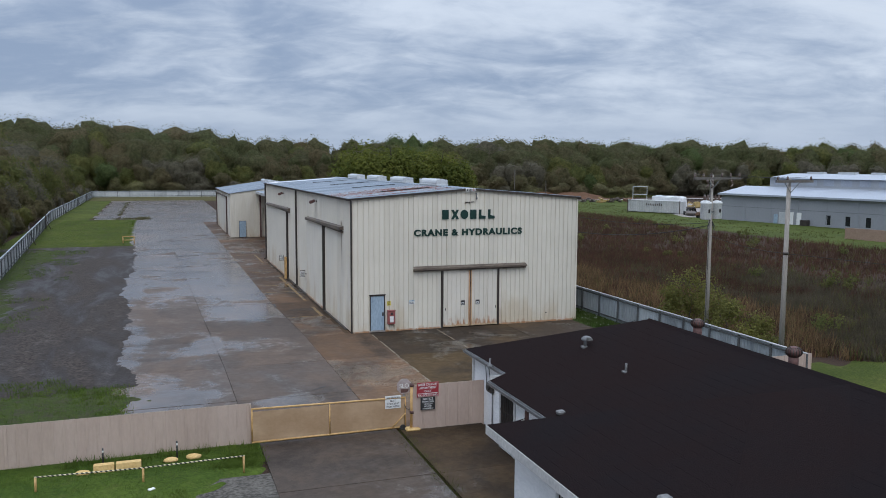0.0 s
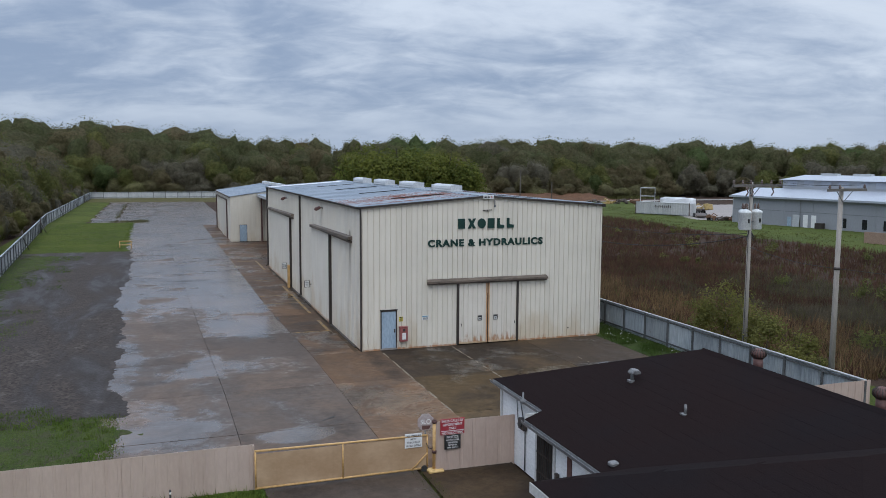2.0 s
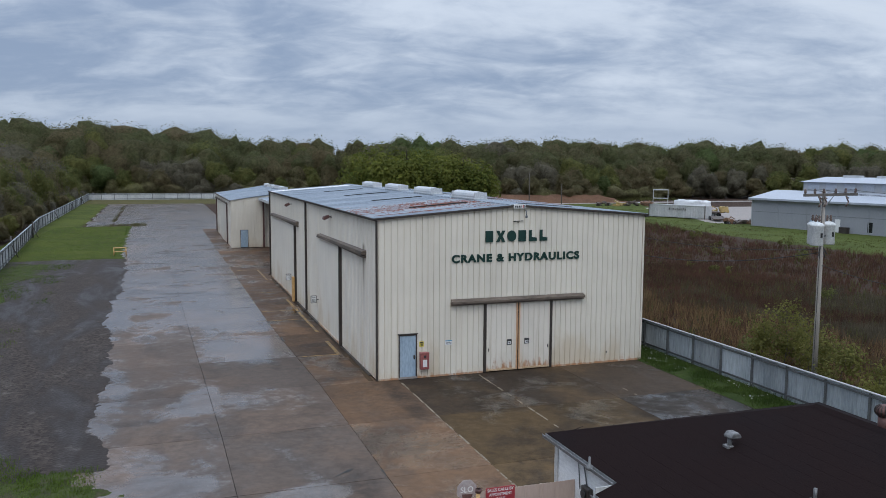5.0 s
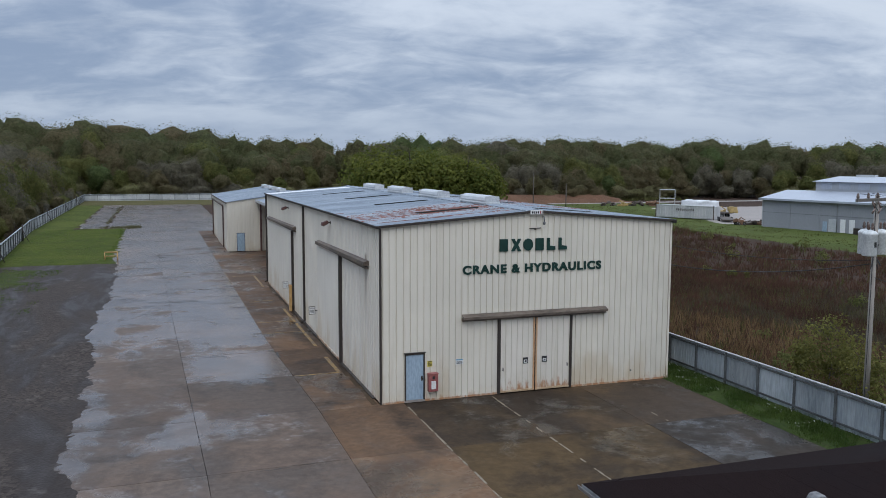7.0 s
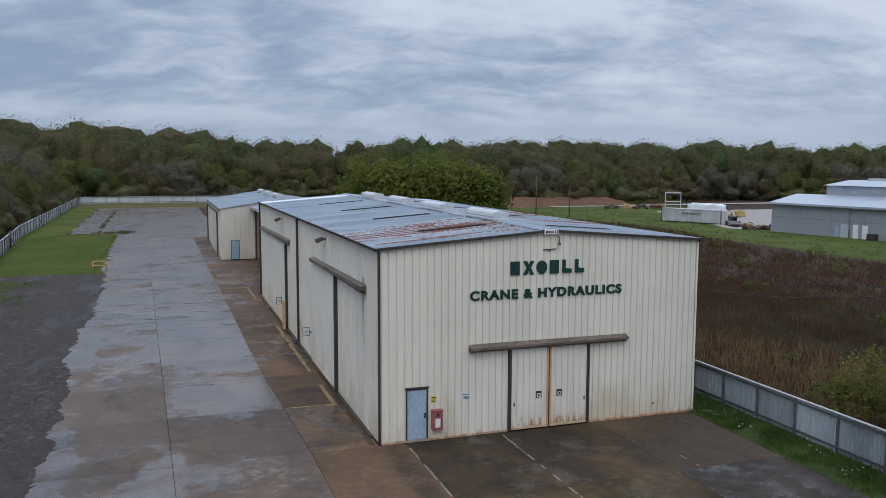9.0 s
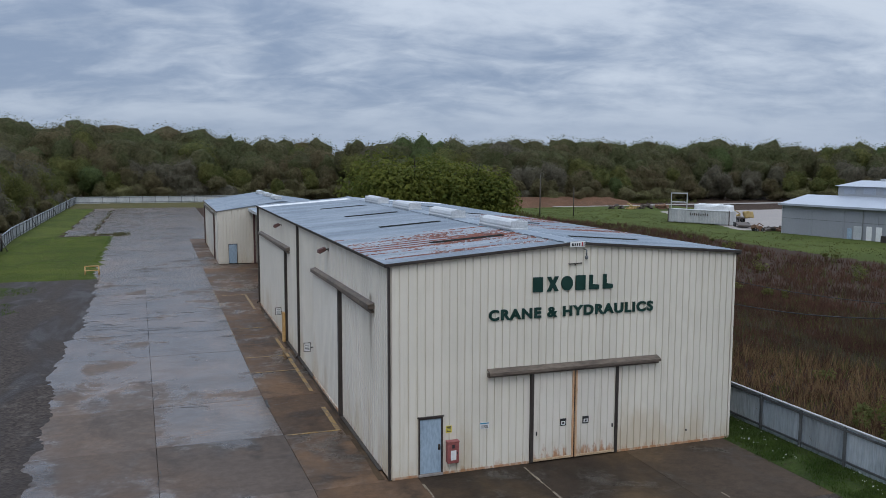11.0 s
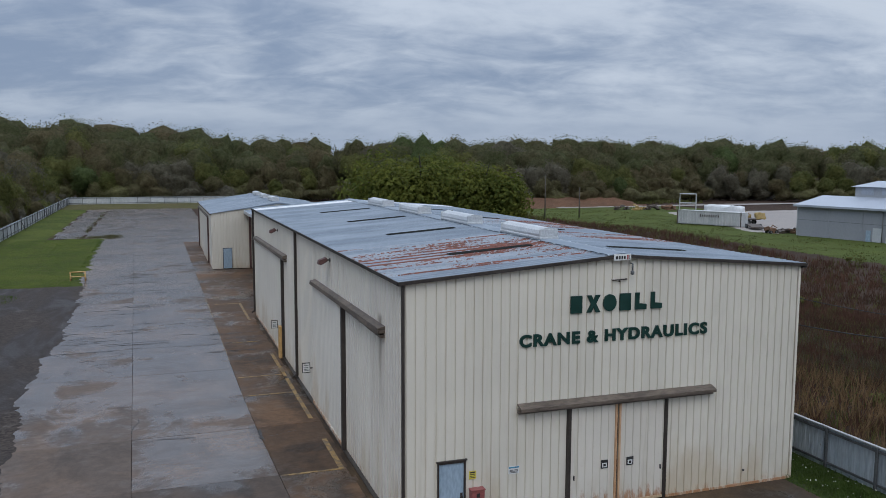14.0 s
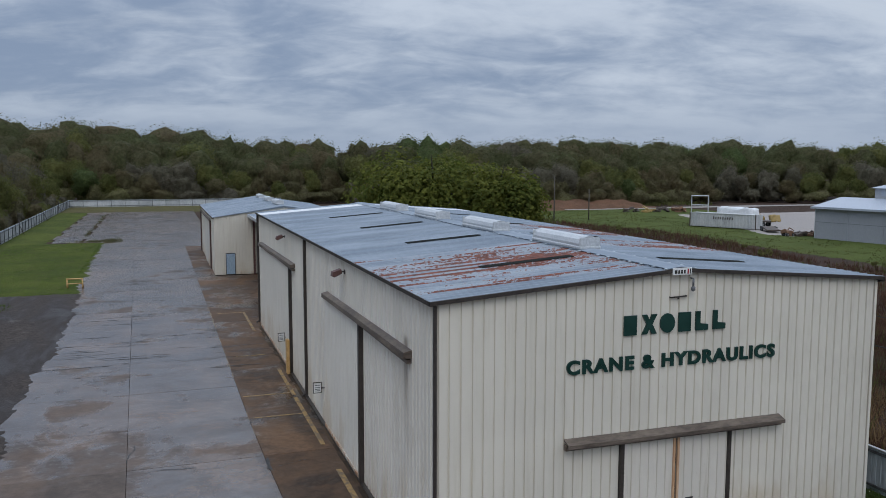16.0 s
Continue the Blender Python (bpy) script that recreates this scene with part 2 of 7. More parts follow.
    link(nt, math_node(nt, "ADD", gloss, math_node(nt, "MULTIPLY", math_node(nt, "MULTIPLY", film, gloss * 2.8), sheen)), p.inputs["Specular IOR Level"])
    b = nt.nodes.new("ShaderNodeBump")
    b.inputs["Distance"].default_value = 0.012
    link(nt, math_node(nt, "SUBTRACT", 0.45, math_node(nt, "MULTIPLY", film, 0.33)), b.inputs["Strength"])
    link(nt, grain, b.inputs["Height"])
    link(nt, b.outputs[0], p.inputs["Normal"])
    return m


def ground_cover(name, tones, scale, mask=None, bare=(0.10, 0.085, 0.065), rough=0.9, spec=0.2):
    m, nt, p = material(name)
    pos = place(nt)
    n1 = noise_at(nt, pos, scale, 6, 0.62, None, (1, 8, 0), 0.3)
    n2 = noise_at(nt, pos, 9, 4, 0.7)
    n3 = noise_at(nt, pos, scale * 3.4, 5, 0.65, None, (4, 2, 0))
    col = mix_color(nt, ramp(nt, n1, 0.35, 0.65), tones[0], tones[1])
    col = mix_color(nt, ramp(nt, n3, 0.5, 0.75, 0, 0.7), col, tones[2])
    if mask:
        col = mix_color(nt, ramp(nt, n3, *mask), bare, col)
    col = mix_color(nt, 0.4, col, mix_color(nt, ramp(nt, n2, 0.3, 0.7), tuple(c * 0.4 for c in tones[0]), tuple(c * 1.5 for c in tones[1])))
    link(nt, col, p.inputs["Base Color"])
    p.inputs["Roughness"].default_value = rough
    p.inputs["Specular IOR Level"].default_value = spec
    bumped(nt, p, n2, 0.7, 0.06)
    return m


def gravel_mat():
    m, nt, p = material("wet gravel")
    pos = place(nt)
    v = nt.nodes.new("ShaderNodeTexVoronoi")
    v.inputs["Scale"].default_value = 8
    link(nt, pos, v.inputs["Vector"])
    broad = noise_at(nt, pos, 0.24, 6, 0.62, (1.3, 0.35, 1), (3, 1, 0), 0.5)
    patch = noise_at(nt, pos, 0.9, 5, 0.7, None, (7, 2, 0))
    stone = mix_color(nt, v.outputs["Color"], (0.018, 0.014, 0.012), (0.084, 0.067, 0.057))
    mud = mix_color(nt, patch, (0.015, 0.0110, 0.0092), (0.040, 0.029, 0.024))
    col = mix_color(nt, ramp(nt, broad, 0.44, 0.56, 0.05, 0.9), mud, stone)
    col = mix_color(nt, ramp(nt, patch, 0.56, 0.72, 0, 0.5), col, (0.145, 0.130, 0.114))
    link(nt, col, p.inputs["Base Color"])
    p.inputs["Specular IOR Level"].default_value = 0.15
    link(nt, ramp(nt, broad, 0.35, 0.60, 0.42, 0.9), p.inputs["Roughness"])
    bumped(nt, p, v.outputs["Distance"], 0.45, 0.03)
    return m


def roof_sheet_mat(name, rust):
    m, nt, p = material(name)
    pos = place(nt)
    info = nt.nodes.new("ShaderNodeObjectInfo").outputs["Random"]
    n1 = noise_at(nt, pos, 0.5, 4, 0.6, (0.5, 1, 1))
    runs = noise_at(nt, pos, 1.6, 5, 0.65, (0.16, 2.4, 1), (2, 6, 0), 0.2)
    spots = noise_at(nt, pos, 7, 5, 0.7, (0.5, 1.4, 1))
    col = mix_color(nt, ramp(nt, n1, 0.35, 0.65), (0.172, 0.208, 0.250), (0.245, 0.285, 0.330))
    col = mix_color(nt, 1.0, col, ramp(nt, info, 0, 1, 0.93, 1.05), "MULTIPLY")
    patch = noise_at(nt, pos, 0.32, 2, 0.5, (0.7, 1.0, 1), (0.6, 2.2, 0))
    bite = noise_at(nt, pos, 10, 6, 0.75, (0.7, 1.2, 1), (8, 1, 0))
    lines = noise_at(nt, pos, 2.2, 3, 0.5, (0.05, 1.6, 1), (2, 6, 0))
    amount = math_node(nt, "ADD", math_node(nt, "MULTIPLY", lines, 1.05), math_node(nt, "MULTIPLY", bite, 0.80))
    amount = math_node(nt, "ADD", amount, math_node(nt, "MULTIPLY", math_node(nt, "SUBTRACT", patch, 0.5), 0.75))
    lo = 0.918 if rust else 1.50
    fac = ramp(nt, amount, lo, lo + 0.035, 0, 0.95)
    rusty = mix_color(nt, ramp(nt, spots, 0.35, 0.65), (0.215, 0.058, 0.028), (0.095, 0.030, 0.018))
    col = mix_color(nt, fac, col, rusty)
    if rust:
        col = mix_color(nt, ramp(nt, amount, lo - 0.22, lo - 0.04, 0, 0.35), col, mix_color(nt, fac, (0.40, 0.415, 0.43), rusty))
    link(nt, col, p.inputs["Base Color"])
    link(nt, math_node(nt, "SUBTRACT", 0.75, math_node(nt, "MULTIPLY", math_node(nt, "SUBTRACT", 1.0, fac), 0.22)), p.inputs["Roughness"])
    link(nt, math_node(nt, "MULTIPLY", math_node(nt, "SUBTRACT", 1.0, fac), 0.30), p.inputs["Metallic"])
    bumped(nt, p, n1, 0.1, 0.03)
    return m


def stripes_mat():
    m, nt, p = material("yellow and black hazard tape")
    s = nt.nodes.new("ShaderNodeSeparateXYZ")
    link(nt, place(nt), s.inputs[0])
    saw = math_node(nt, "FRACT", math_node(nt, "MULTIPLY", math_node(nt, "ADD", s.outputs[0], s.outputs[2]), 7.5))
    link(nt, mix_color(nt, ramp(nt, saw, 0.48, 0.54), (0.62, 0.55, 0.34), (0.03, 0.028, 0.025)), p.inputs["Base Color"])
    p.inputs["Roughness"].default_value = 0.5
    return m


WALL = wall_paint("cream enamelled wall steel", (0.640, 0.595, 0.508), streak=0.18)
SIDE = wall_paint("pale grey enamelled wall steel", (0.655, 0.615, 0.538), 0.0, 0.07, drip=(2.75, 0.42, 2.2, 6.15))
DOOR_STEEL = wall_paint("rust-stained cream door steel", (0.63, 0.585, 0.51), 1.0, 0.35)
TRIM = surface("dark brown trim metal", (0.034, 0.027, 0.023), (0.060, 0.048, 0.041), 1.5, 0.5, 0.2, bump=0.05)
TRACK = surface("weathered brown track cover", (0.052, 0.038, 0.030), (0.185, 0.145, 0.112), 1.6, 0.6, 0.1, bump=0.1, stretch=(0.3, 0.3, 2))
ROOF = roof_sheet_mat("weathered galvanised roof sheet", False)
ROOF_RUST = roof_sheet_mat("rusting galvanised roof sheet", True)
ROOF_WHITE = surface("new white roof sheet", (0.62, 0.64, 0.66), (0.70, 0.71, 0.72), 1.0, 0.4, 0.1, bump=0.05)
SKYLIGHT = surface("dirty fibreglass roof light", (0.010, 0.011, 0.010), (0.022, 0.024, 0.022), 1.2, 0.8, 0, bump=0.1, spec=0.08)
VENT = surface("pale painted vent metal", (0.43, 0.45, 0.465), (0.53, 0.54, 0.545), 1.4, 0.45, 0.1, bump=0.08)
GALV = surface("weathered galvanised sheet", (0.33, 0.375, 0.41), (0.47, 0.51, 0.54), 0.9, 0.5, 0.35, bump=0.1, stretch=(1, 1, 0.15), vary=0.26)
GALV_POST = surface("grey fence steel", (0.13, 0.135, 0.14), (0.22, 0.225, 0.225), 2.0, 0.6, 0.3, bump=0.1)
DARK_POST = surface("dark weathered fence steel", (0.060, 0.064, 0.068), (0.115, 0.12, 0.12), 2.0, 0.6, 0.2, bump=0.1)
PALE_SHEET = surface("pale weathered fence sheet", (0.40, 0.42, 0.43), (0.56, 0.57, 0.57), 0.8, 0.55, 0.2, bump=0.1, stretch=(1, 1, 0.2), vary=0.2)
WEST_SHEET = surface("dull weathered fence sheet", (0.27, 0.285, 0.295), (0.45, 0.46, 0.465), 0.8, 0.6, 0.2, bump=0.1, stretch=(1, 1, 0.2), vary=0.25)
BEIGE = surface("pinkish beige painted fence sheet", (0.430, 0.325, 0.268), (0.505, 0.392, 0.328), 0.5, 0.55, 0, bump=0.08, stretch=(1, 1, 0.3), vary=0.05, grain=0.10)
YELLOW = surface("chipped yellow paint", (0.46, 0.27, 0.088), (0.58, 0.36, 0.155), 3.0, 0.55, 0, bump=0.1)
GATE_SHEET = surface("tan gate sheet", (0.35, 0.225, 0.125), (0.47, 0.325, 0.200), 0.8, 0.7, 0, bump=0.05, grain=0.08, stretch=(0.8, 1, 1.2))
CURB_YELLOW = surface("yellow painted concrete", (0.54, 0.34, 0.115), (0.64, 0.44, 0.19), 4, 0.8, 0, bump=0.3)
HAZARD = stripes_mat()
BLUE_DOOR = surface("faded blue door paint", (0.25, 0.335, 0.42), (0.32, 0.41, 0.49), 1.2, 0.5, 0, bump=0.06, stretch=(1, 1, 0.3))
GREEN = surface("dark green sign enamel", (0.003, 0.028, 0.022), (0.005, 0.040, 0.031), 2.0, 0.4, 0, bump=0.03, grain=0.15)
RED = surface("red sign enamel", (0.28, 0.02, 0.03), (0.34, 0.03, 0.04), 2.0, 0.45, 0, bump=0.03, grain=0.15)
RED_BOX = surface("faded red cabinet paint", (0.25, 0.07, 0.065), (0.32, 0.10, 0.09), 3.0, 0.5, 0, bump=0.05)
WHITE = surface("white paint", (0.68, 0.68, 0.66), (0.76, 0.76, 0.74), 1.5, 0.5, 0, bump=0.05, grain=0.2)
BLACK = surface("black paint", (0.018, 0.018, 0.018), (0.03, 0.03, 0.03), 2.0, 0.5, 0, bump=0.05)
YELLOW_SIGN = surface("yellow sign enamel", (0.62, 0.50, 0.06), (0.68, 0.56, 0.10), 2, 0.5, 0, bump=0.03, grain=0.1)
GUTTER = surface("grey aluminium gutter", (0.16, 0.165, 0.17), (0.26, 0.265, 0.27), 2, 0.5, 0.3, bump=0.05)
OFFICE_WALL = surface("white painted brick", (0.74, 0.75, 0.75), (0.82, 0.82, 0.81), 1.1, 0.6, 0, 9, 0.3, (1, 1, 4))
FASCIA = surface("white fascia board", (0.42, 0.42, 0.41), (0.52, 0.51, 0.49), 1.2, 0.5, 0, bump=0.05)
SHINGLE = surface("dark brown asphalt shingle", (0.0078, 0.0066, 0.0078), (0.0150, 0.0090, 0.0086), 0.16, 0.9, 0, 30, 0.5, spec=0.06)
LEAD = surface("grey flashing", (0.11, 0.11, 0.11), (0.24, 0.235, 0.23), 4, 0.5, 0.4, bump=0.1)
RUST_METAL = surface("brown painted turbine metal", (0.085, 0.04, 0.035), (0.14, 0.07, 0.06), 4, 0.6, 0.2, bump=0.15)
POLE_WOOD = surface("grey weathered pole wood", (0.24, 0.215, 0.185), (0.34, 0.31, 0.275), 2.0, 0.85, 0, 18, 0.4, (3, 3, 0.2))
CROSS_WOOD = surface("dark weathered cross-arm wood", (0.09, 0.08, 0.07), (0.16, 0.145, 0.13), 2.0, 0.85, 0, 18, 0.4)
TRANSFORMER = surface("pale grey tank enamel", (0.55, 0.57, 0.57), (0.65, 0.66, 0.65), 1.5, 0.4, 0, bump=0.05)
CERAMIC = surface("brown glazed porcelain", (0.10, 0.06, 0.05), (0.16, 0.12, 0.10), 3, 0.25, 0, bump=0.02)
CABLE = surface("black cable sheath", (0.015, 0.015, 0.016), (0.03, 0.03, 0.03), 3, 0.6, 0, bump=0.02)
GREY_WALL = surface("grey metal cladding", (0.262, 0.272, 0.292), (0.285, 0.295, 0.315), 0.2, 0.5, 0, 6, 0.05, (1, 1, 0.5), grain=0.12)
GREY_LIGHT = surface("light grey metal cladding", (0.33, 0.345, 0.365), (0.38, 0.395, 0.41), 0.3, 0.5, 0, 6, 0.05, (1, 1, 0.5), grain=0.12)
FAR_ROOF = surface("pale galvanised far roof", (0.34, 0.37, 0.42), (0.41, 0.44, 0.49), 0.4, 0.45, 0.1, bump=0.05)
GLASS_DARK = surface("dark window glass", (0.012, 0.013, 0.015), (0.02, 0.022, 0.025), 1, 0.12, 0, bump=0.01)
TAN_BOARD = surface("tan wooden screen", (0.26, 0.17, 0.12), (0.32, 0.22, 0.16), 1, 0.8, 0, bump=0.2)
BOX_STEEL = surface("grey-white container steel", (0.36, 0.37, 0.37), (0.50, 0.50, 0.49), 0.8, 0.6, 0, bump=0.15, stretch=(1, 1, 0.3))
TARP = surface("white tarpaulin", (0.66, 0.68, 0.70), (0.78, 0.79, 0.80), 1.2, 0.5, 0, bump=0.4)
RUBBER = surface("black tyre rubber", (0.015, 0.015, 0.015), (0.03, 0.03, 0.03), 5, 0.8, 0, bump=0.1)
MACHINE = surface("yellow machine paint", (0.26, 0.18, 0.055), (0.36, 0.25, 0.09), 2, 0.5, 0, bump=0.1)
ORANGE = surface("rusty orange machine paint", (0.13, 0.065, 0.036), (0.20, 0.105, 0.055), 2, 0.6, 0, bump=0.1)
SCRAP = surface("dark scrap iron", (0.05, 0.042, 0.038), (0.13, 0.10, 0.08), 2, 0.7, 0.3, bump=0.3)
POOLS = ((-12.0, 3, 0.9, 7), (-12.6, 21, 1.0, 8), (-5.6, 19.2, 3.0, 4.6), (-5.0, 9.6, 2.3, 2.4), (-5.6, 5.6, 1.6, 1.3), (-8.0, 0.2, 0.8, 1.8), (-5.5, -12.4, 1.3, 0.9), (-5.5, -12.4, 1.1, 0.8), (-10.8, -9.5, 1.6, 2.2))
BLOTS = ((-4.15, 4.7, 0.35, 1.1), (-3.75, -12.2, 0.7, 1.3), (-12.9, 5.0, 0.6, 0.6), (-10.6, -3.2, 1.1, 0.4), (-3.0, 11.3, 0.3, 1.2))
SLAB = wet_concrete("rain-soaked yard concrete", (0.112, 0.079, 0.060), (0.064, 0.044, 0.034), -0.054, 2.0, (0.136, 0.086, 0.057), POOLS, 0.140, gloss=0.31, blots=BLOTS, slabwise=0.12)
SLAB_DRIVE = wet_concrete("damp driveway concrete", (0.088, 0.066, 0.053), (0.050, 0.038, 0.031), -0.05, 3.0, (0.105, 0.072, 0.050), gloss=0.14)
SLAB_BROWN = wet_concrete("brown-stained damp concrete", (0.106, 0.062, 0.036), (0.046, 0.028, 0.018), -0.06, 5.0, (0.152, 0.080, 0.038), gloss=0.18, blots=((-1.6, 1.0, 1.2, 0.5), (-0.6, 4.0, 0.7, 2.0), (-1.2, 8.6, 1.2, 0.6), (-0.6, 16.0, 0.8, 4.0), (-1.8, 23.5, 1.2, 1.6), (0.4, -3.2, 0.5, 3.0)), slabwise=0.10)
SLAB_APRON = wet_concrete("yellow-stained wet apron concrete", (0.054, 0.035, 0.0195), (0.023, 0.0155, 0.0095), -0.095, 4.2, (0.122, 0.075, 0.032), gloss=0.075, slabwise=0.02)
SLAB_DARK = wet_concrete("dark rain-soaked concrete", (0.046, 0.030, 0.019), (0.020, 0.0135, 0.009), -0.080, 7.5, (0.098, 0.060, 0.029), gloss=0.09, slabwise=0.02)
SLAB_WET = wet_concrete("concrete under a film of water", (0.033, 0.025, 0.019), (0.019, 0.0155, 0.013), -0.015, 6.1, (0.044, 0.031, 0.023), gloss=0.055, slabwise=0.02)
LOT = surface("pale dry lot concrete", (0.235, 0.205, 0.185), (0.30, 0.265, 0.24), 0.12, 0.85, 0, 4, 0.1)
JOINT = surface("pale joint filler", (0.13, 0.10, 0.072), (0.25, 0.205, 0.145), 5.0, 0.8, 0, bump=0.2)
GRAVEL = gravel_mat()
CRUSHED = surface("pale crushed stone", (0.045, 0.040, 0.034), (0.130, 0.118, 0.102), 1.4, 0.85, 0, 9, 0.6, grain=0.6, spec=0.15)
LAWN = ground_cover("mown wet lawn", ((0.032, 0.048, 0.010), (0.080, 0.094, 0.018), (0.105, 0.088, 0.034)), 0.16, spec=0.08)
VERGE = ground_cover("lush verge grass", ((0.030, 0.058, 0.010), (0.066, 0.098, 0.016), (0.085, 0.092, 0.026)), 0.5, spec=0.08)
STRIP = ground_cover("weedy grass strip", ((0.020, 0.036, 0.009), (0.040, 0.058, 0.014), (0.056, 0.046, 0.025)), 0.7, (0.30, 0.46), (0.040, 0.032, 0.022), spec=0.08)
FAR_LAWN = ground_cover("muted far lawn", ((0.046, 0.062, 0.015), (0.076, 0.094, 0.022), (0.088, 0.078, 0.034)), 0.12, spec=0.08)
DRY_GRASS = ground_cover("yellow-brown patchy grass", ((0.066, 0.066, 0.022), (0.098, 0.084, 0.034), (0.105, 0.078, 0.045)), 0.16, (0.36, 0.5), (0.060, 0.046, 0.034), spec=0.08)
ROUGH_GRASS = ground_cover("rough patchy grass", ((0.030, 0.048, 0.011), (0.052, 0.066, 0.020), (0.090, 0.084, 0.036)), 0.5, (0.40, 0.52), (0.058, 0.048, 0.036), spec=0.08)
FIELD = ground_cover("dead weeds and soil", ((0.040, 0.025, 0.019), (0.056, 0.036, 0.026), (0.046, 0.040, 0.022)), 0.09, spec=0.08)
WEED_MATS = (leafy("reddish dead weeds", ((0.086, 0.045, 0.031), (0.060, 0.035, 0.024), (0.105, 0.060, 0.038)), 0.10),
             leafy("straw weeds", ((0.170, 0.108, 0.055), (0.125, 0.080, 0.042), (0.21, 0.150, 0.085)), 0.10),
             leafy("olive weeds", ((0.070, 0.078, 0.026), (0.095, 0.09, 0.035), (0.12, 0.125, 0.04)), 0.10),
             leafy("grey bleached weeds", ((0.088, 0.073, 0.050), (0.068, 0.057, 0.038), (0.112, 0.096, 0.067)), 0.10))
GRASS_BLADE = leafy("grass blades", ((0.062, 0.105, 0.018), (0.092, 0.130, 0.026), (0.12, 0.15, 0.035)), 0.25)
STRIP_BLADE = leafy("dark weedy grass blades", ((0.038, 0.068, 0.015), (0.058, 0.088, 0.020), (0.080, 0.105, 0.030)), 0.25)
FLOWER = surface("white clover heads", (0.6, 0.62, 0.55), (0.7, 0.7, 0.64), 3, 0.8, 0, bump=0.1)
LEAF_OLIVE = leafy("olive spring leaves", ((0.140, 0.140, 0.046), (0.112, 0.126, 0.042), (0.185, 0.176, 0.060)), relief=0.9)
LEAF_SHRUB = leafy("yellow-olive shrub leaves", ((0.130, 0.125, 0.035), (0.105, 0.105, 0.032), (0.20, 0.185, 0.055)), 0.6)
LEAF_BRIGHT = leafy("fresh green leaves", ((0.108, 0.119, 0.025), (0.066, 0.083, 0.018), (0.196, 0.186, 0.037)), 0.40)
LEAF_DEEP = leafy("deep green leaves", ((0.088, 0.120, 0.042), (0.100, 0.128, 0.048), (0.128, 0.152, 0.058)), relief=0.9)
LEAF_BROWN = leafy("bronze bud haze", ((0.150, 0.122, 0.066), (0.132, 0.120, 0.060), (0.175, 0.145, 0.080)), relief=0.9)
LEAF_DARK = leafy("dark budding crowns", ((0.108, 0.118, 0.052), (0.122, 0.112, 0.058), (0.140, 0.138, 0.064)), 0.10, relief=0.9)
LEAF_SCRUB = leafy("pale olive scrub", ((0.185, 0.178, 0.080), (0.165, 0.150, 0.080), (0.215, 0.20, 0.10)), 0.07, relief=0.9)
LEAF_GREY = leafy("bare twig haze", ((0.145, 0.130, 0.092), (0.150, 0.138, 0.094), (0.185, 0.165, 0.12)), relief=0.9)
DIRT = ground_cover("bare red-brown dirt", ((0.092, 0.050, 0.031), (0.140, 0.076, 0.047), (0.085, 0.070, 0.036)), 0.2, spec=0.08)
BARK = surface("grey-brown bark", (0.060, 0.050, 0.040), (0.10, 0.085, 0.07), 1.5, 0.9, 0, 10, 0.5, (2, 2, 0.4))

# ---------------------------------------------------------------- building helpers


def reach(ob):
    """World pose of a thing or part that stands still."""
    return ob.matrix_basis if ob.parent is None else reach(ob.parent) @ ob.matrix_parent_inverse @ ob.matrix_basis


def mesh_of(name, src, mats):
    if isinstance(src, bpy.types.Mesh):
        return src
    me = bpy.data.meshes.new(name)
    src.to_mesh(me)
    src.free()
    for m in mats if isinstance(mats, (list, tuple)) else (mats,):
        me.materials.append(m)
    return me


def part(name, src, mats, parent, label="", at=None, smooth=False):
    """Links a bmesh or shared mesh as one mesh object under a thing or a part; places are in world metres."""
    me = mesh_of(name, src, mats)
    ob = new(name, me)
    ob.parent = parent
    ob.matrix_parent_inverse = reach(parent).inverted()
    if at is not None:
        ob.matrix_basis = at if isinstance(at, Matrix) else Matrix.Translation(at)
    if smooth:
        me.polygons.foreach_set("use_smooth", [True] * len(me.polygons))
    return tagged(ob, label)


def thing(name, label, category, at=(0, 0, 0), group="", kind=""):
    ob = new(name)
    ob.empty_display_size = 0.3
    ob.location = at
    return tagged(ob, label, category, group, kind)


def single(name, src, mats, label, category, group="", kind="", at=None):
    ob = new(name, mesh_of(name, src, mats))
    if at is not None:
        ob.matrix_basis = at if isinstance(at, Matrix) else Matrix.Translation(at)
    return tagged(ob, label, category, group, kind)


def bm_new():
    return bmesh.new()


def box(bm, x0, x1, y0, y1, z0, z1, bevel=0.0, mat=0):
    vs = [bm.verts.new((x, y, z)) for z in (z0, z1) for y in (y0, y1) for x in (x0, x1)]
    fs = [bm.faces.new([vs[i] for i in q]) for q in ((0, 2, 3, 1), (4, 5, 7, 6), (0, 1, 5, 4), (2, 6, 7, 3), (0, 4, 6, 2), (1, 3, 7, 5))]
    for f in fs:
        f.material_index = mat
    if bevel:
        es = list({e for f in fs for e in f.edges})
        bmesh.ops.bevel(bm, geom=es, offset=bevel, segments=1, affect="EDGES", profile=0.5)
    return bm


def boxed(*a, **k):
    return box(bm_new(), *a, **k)


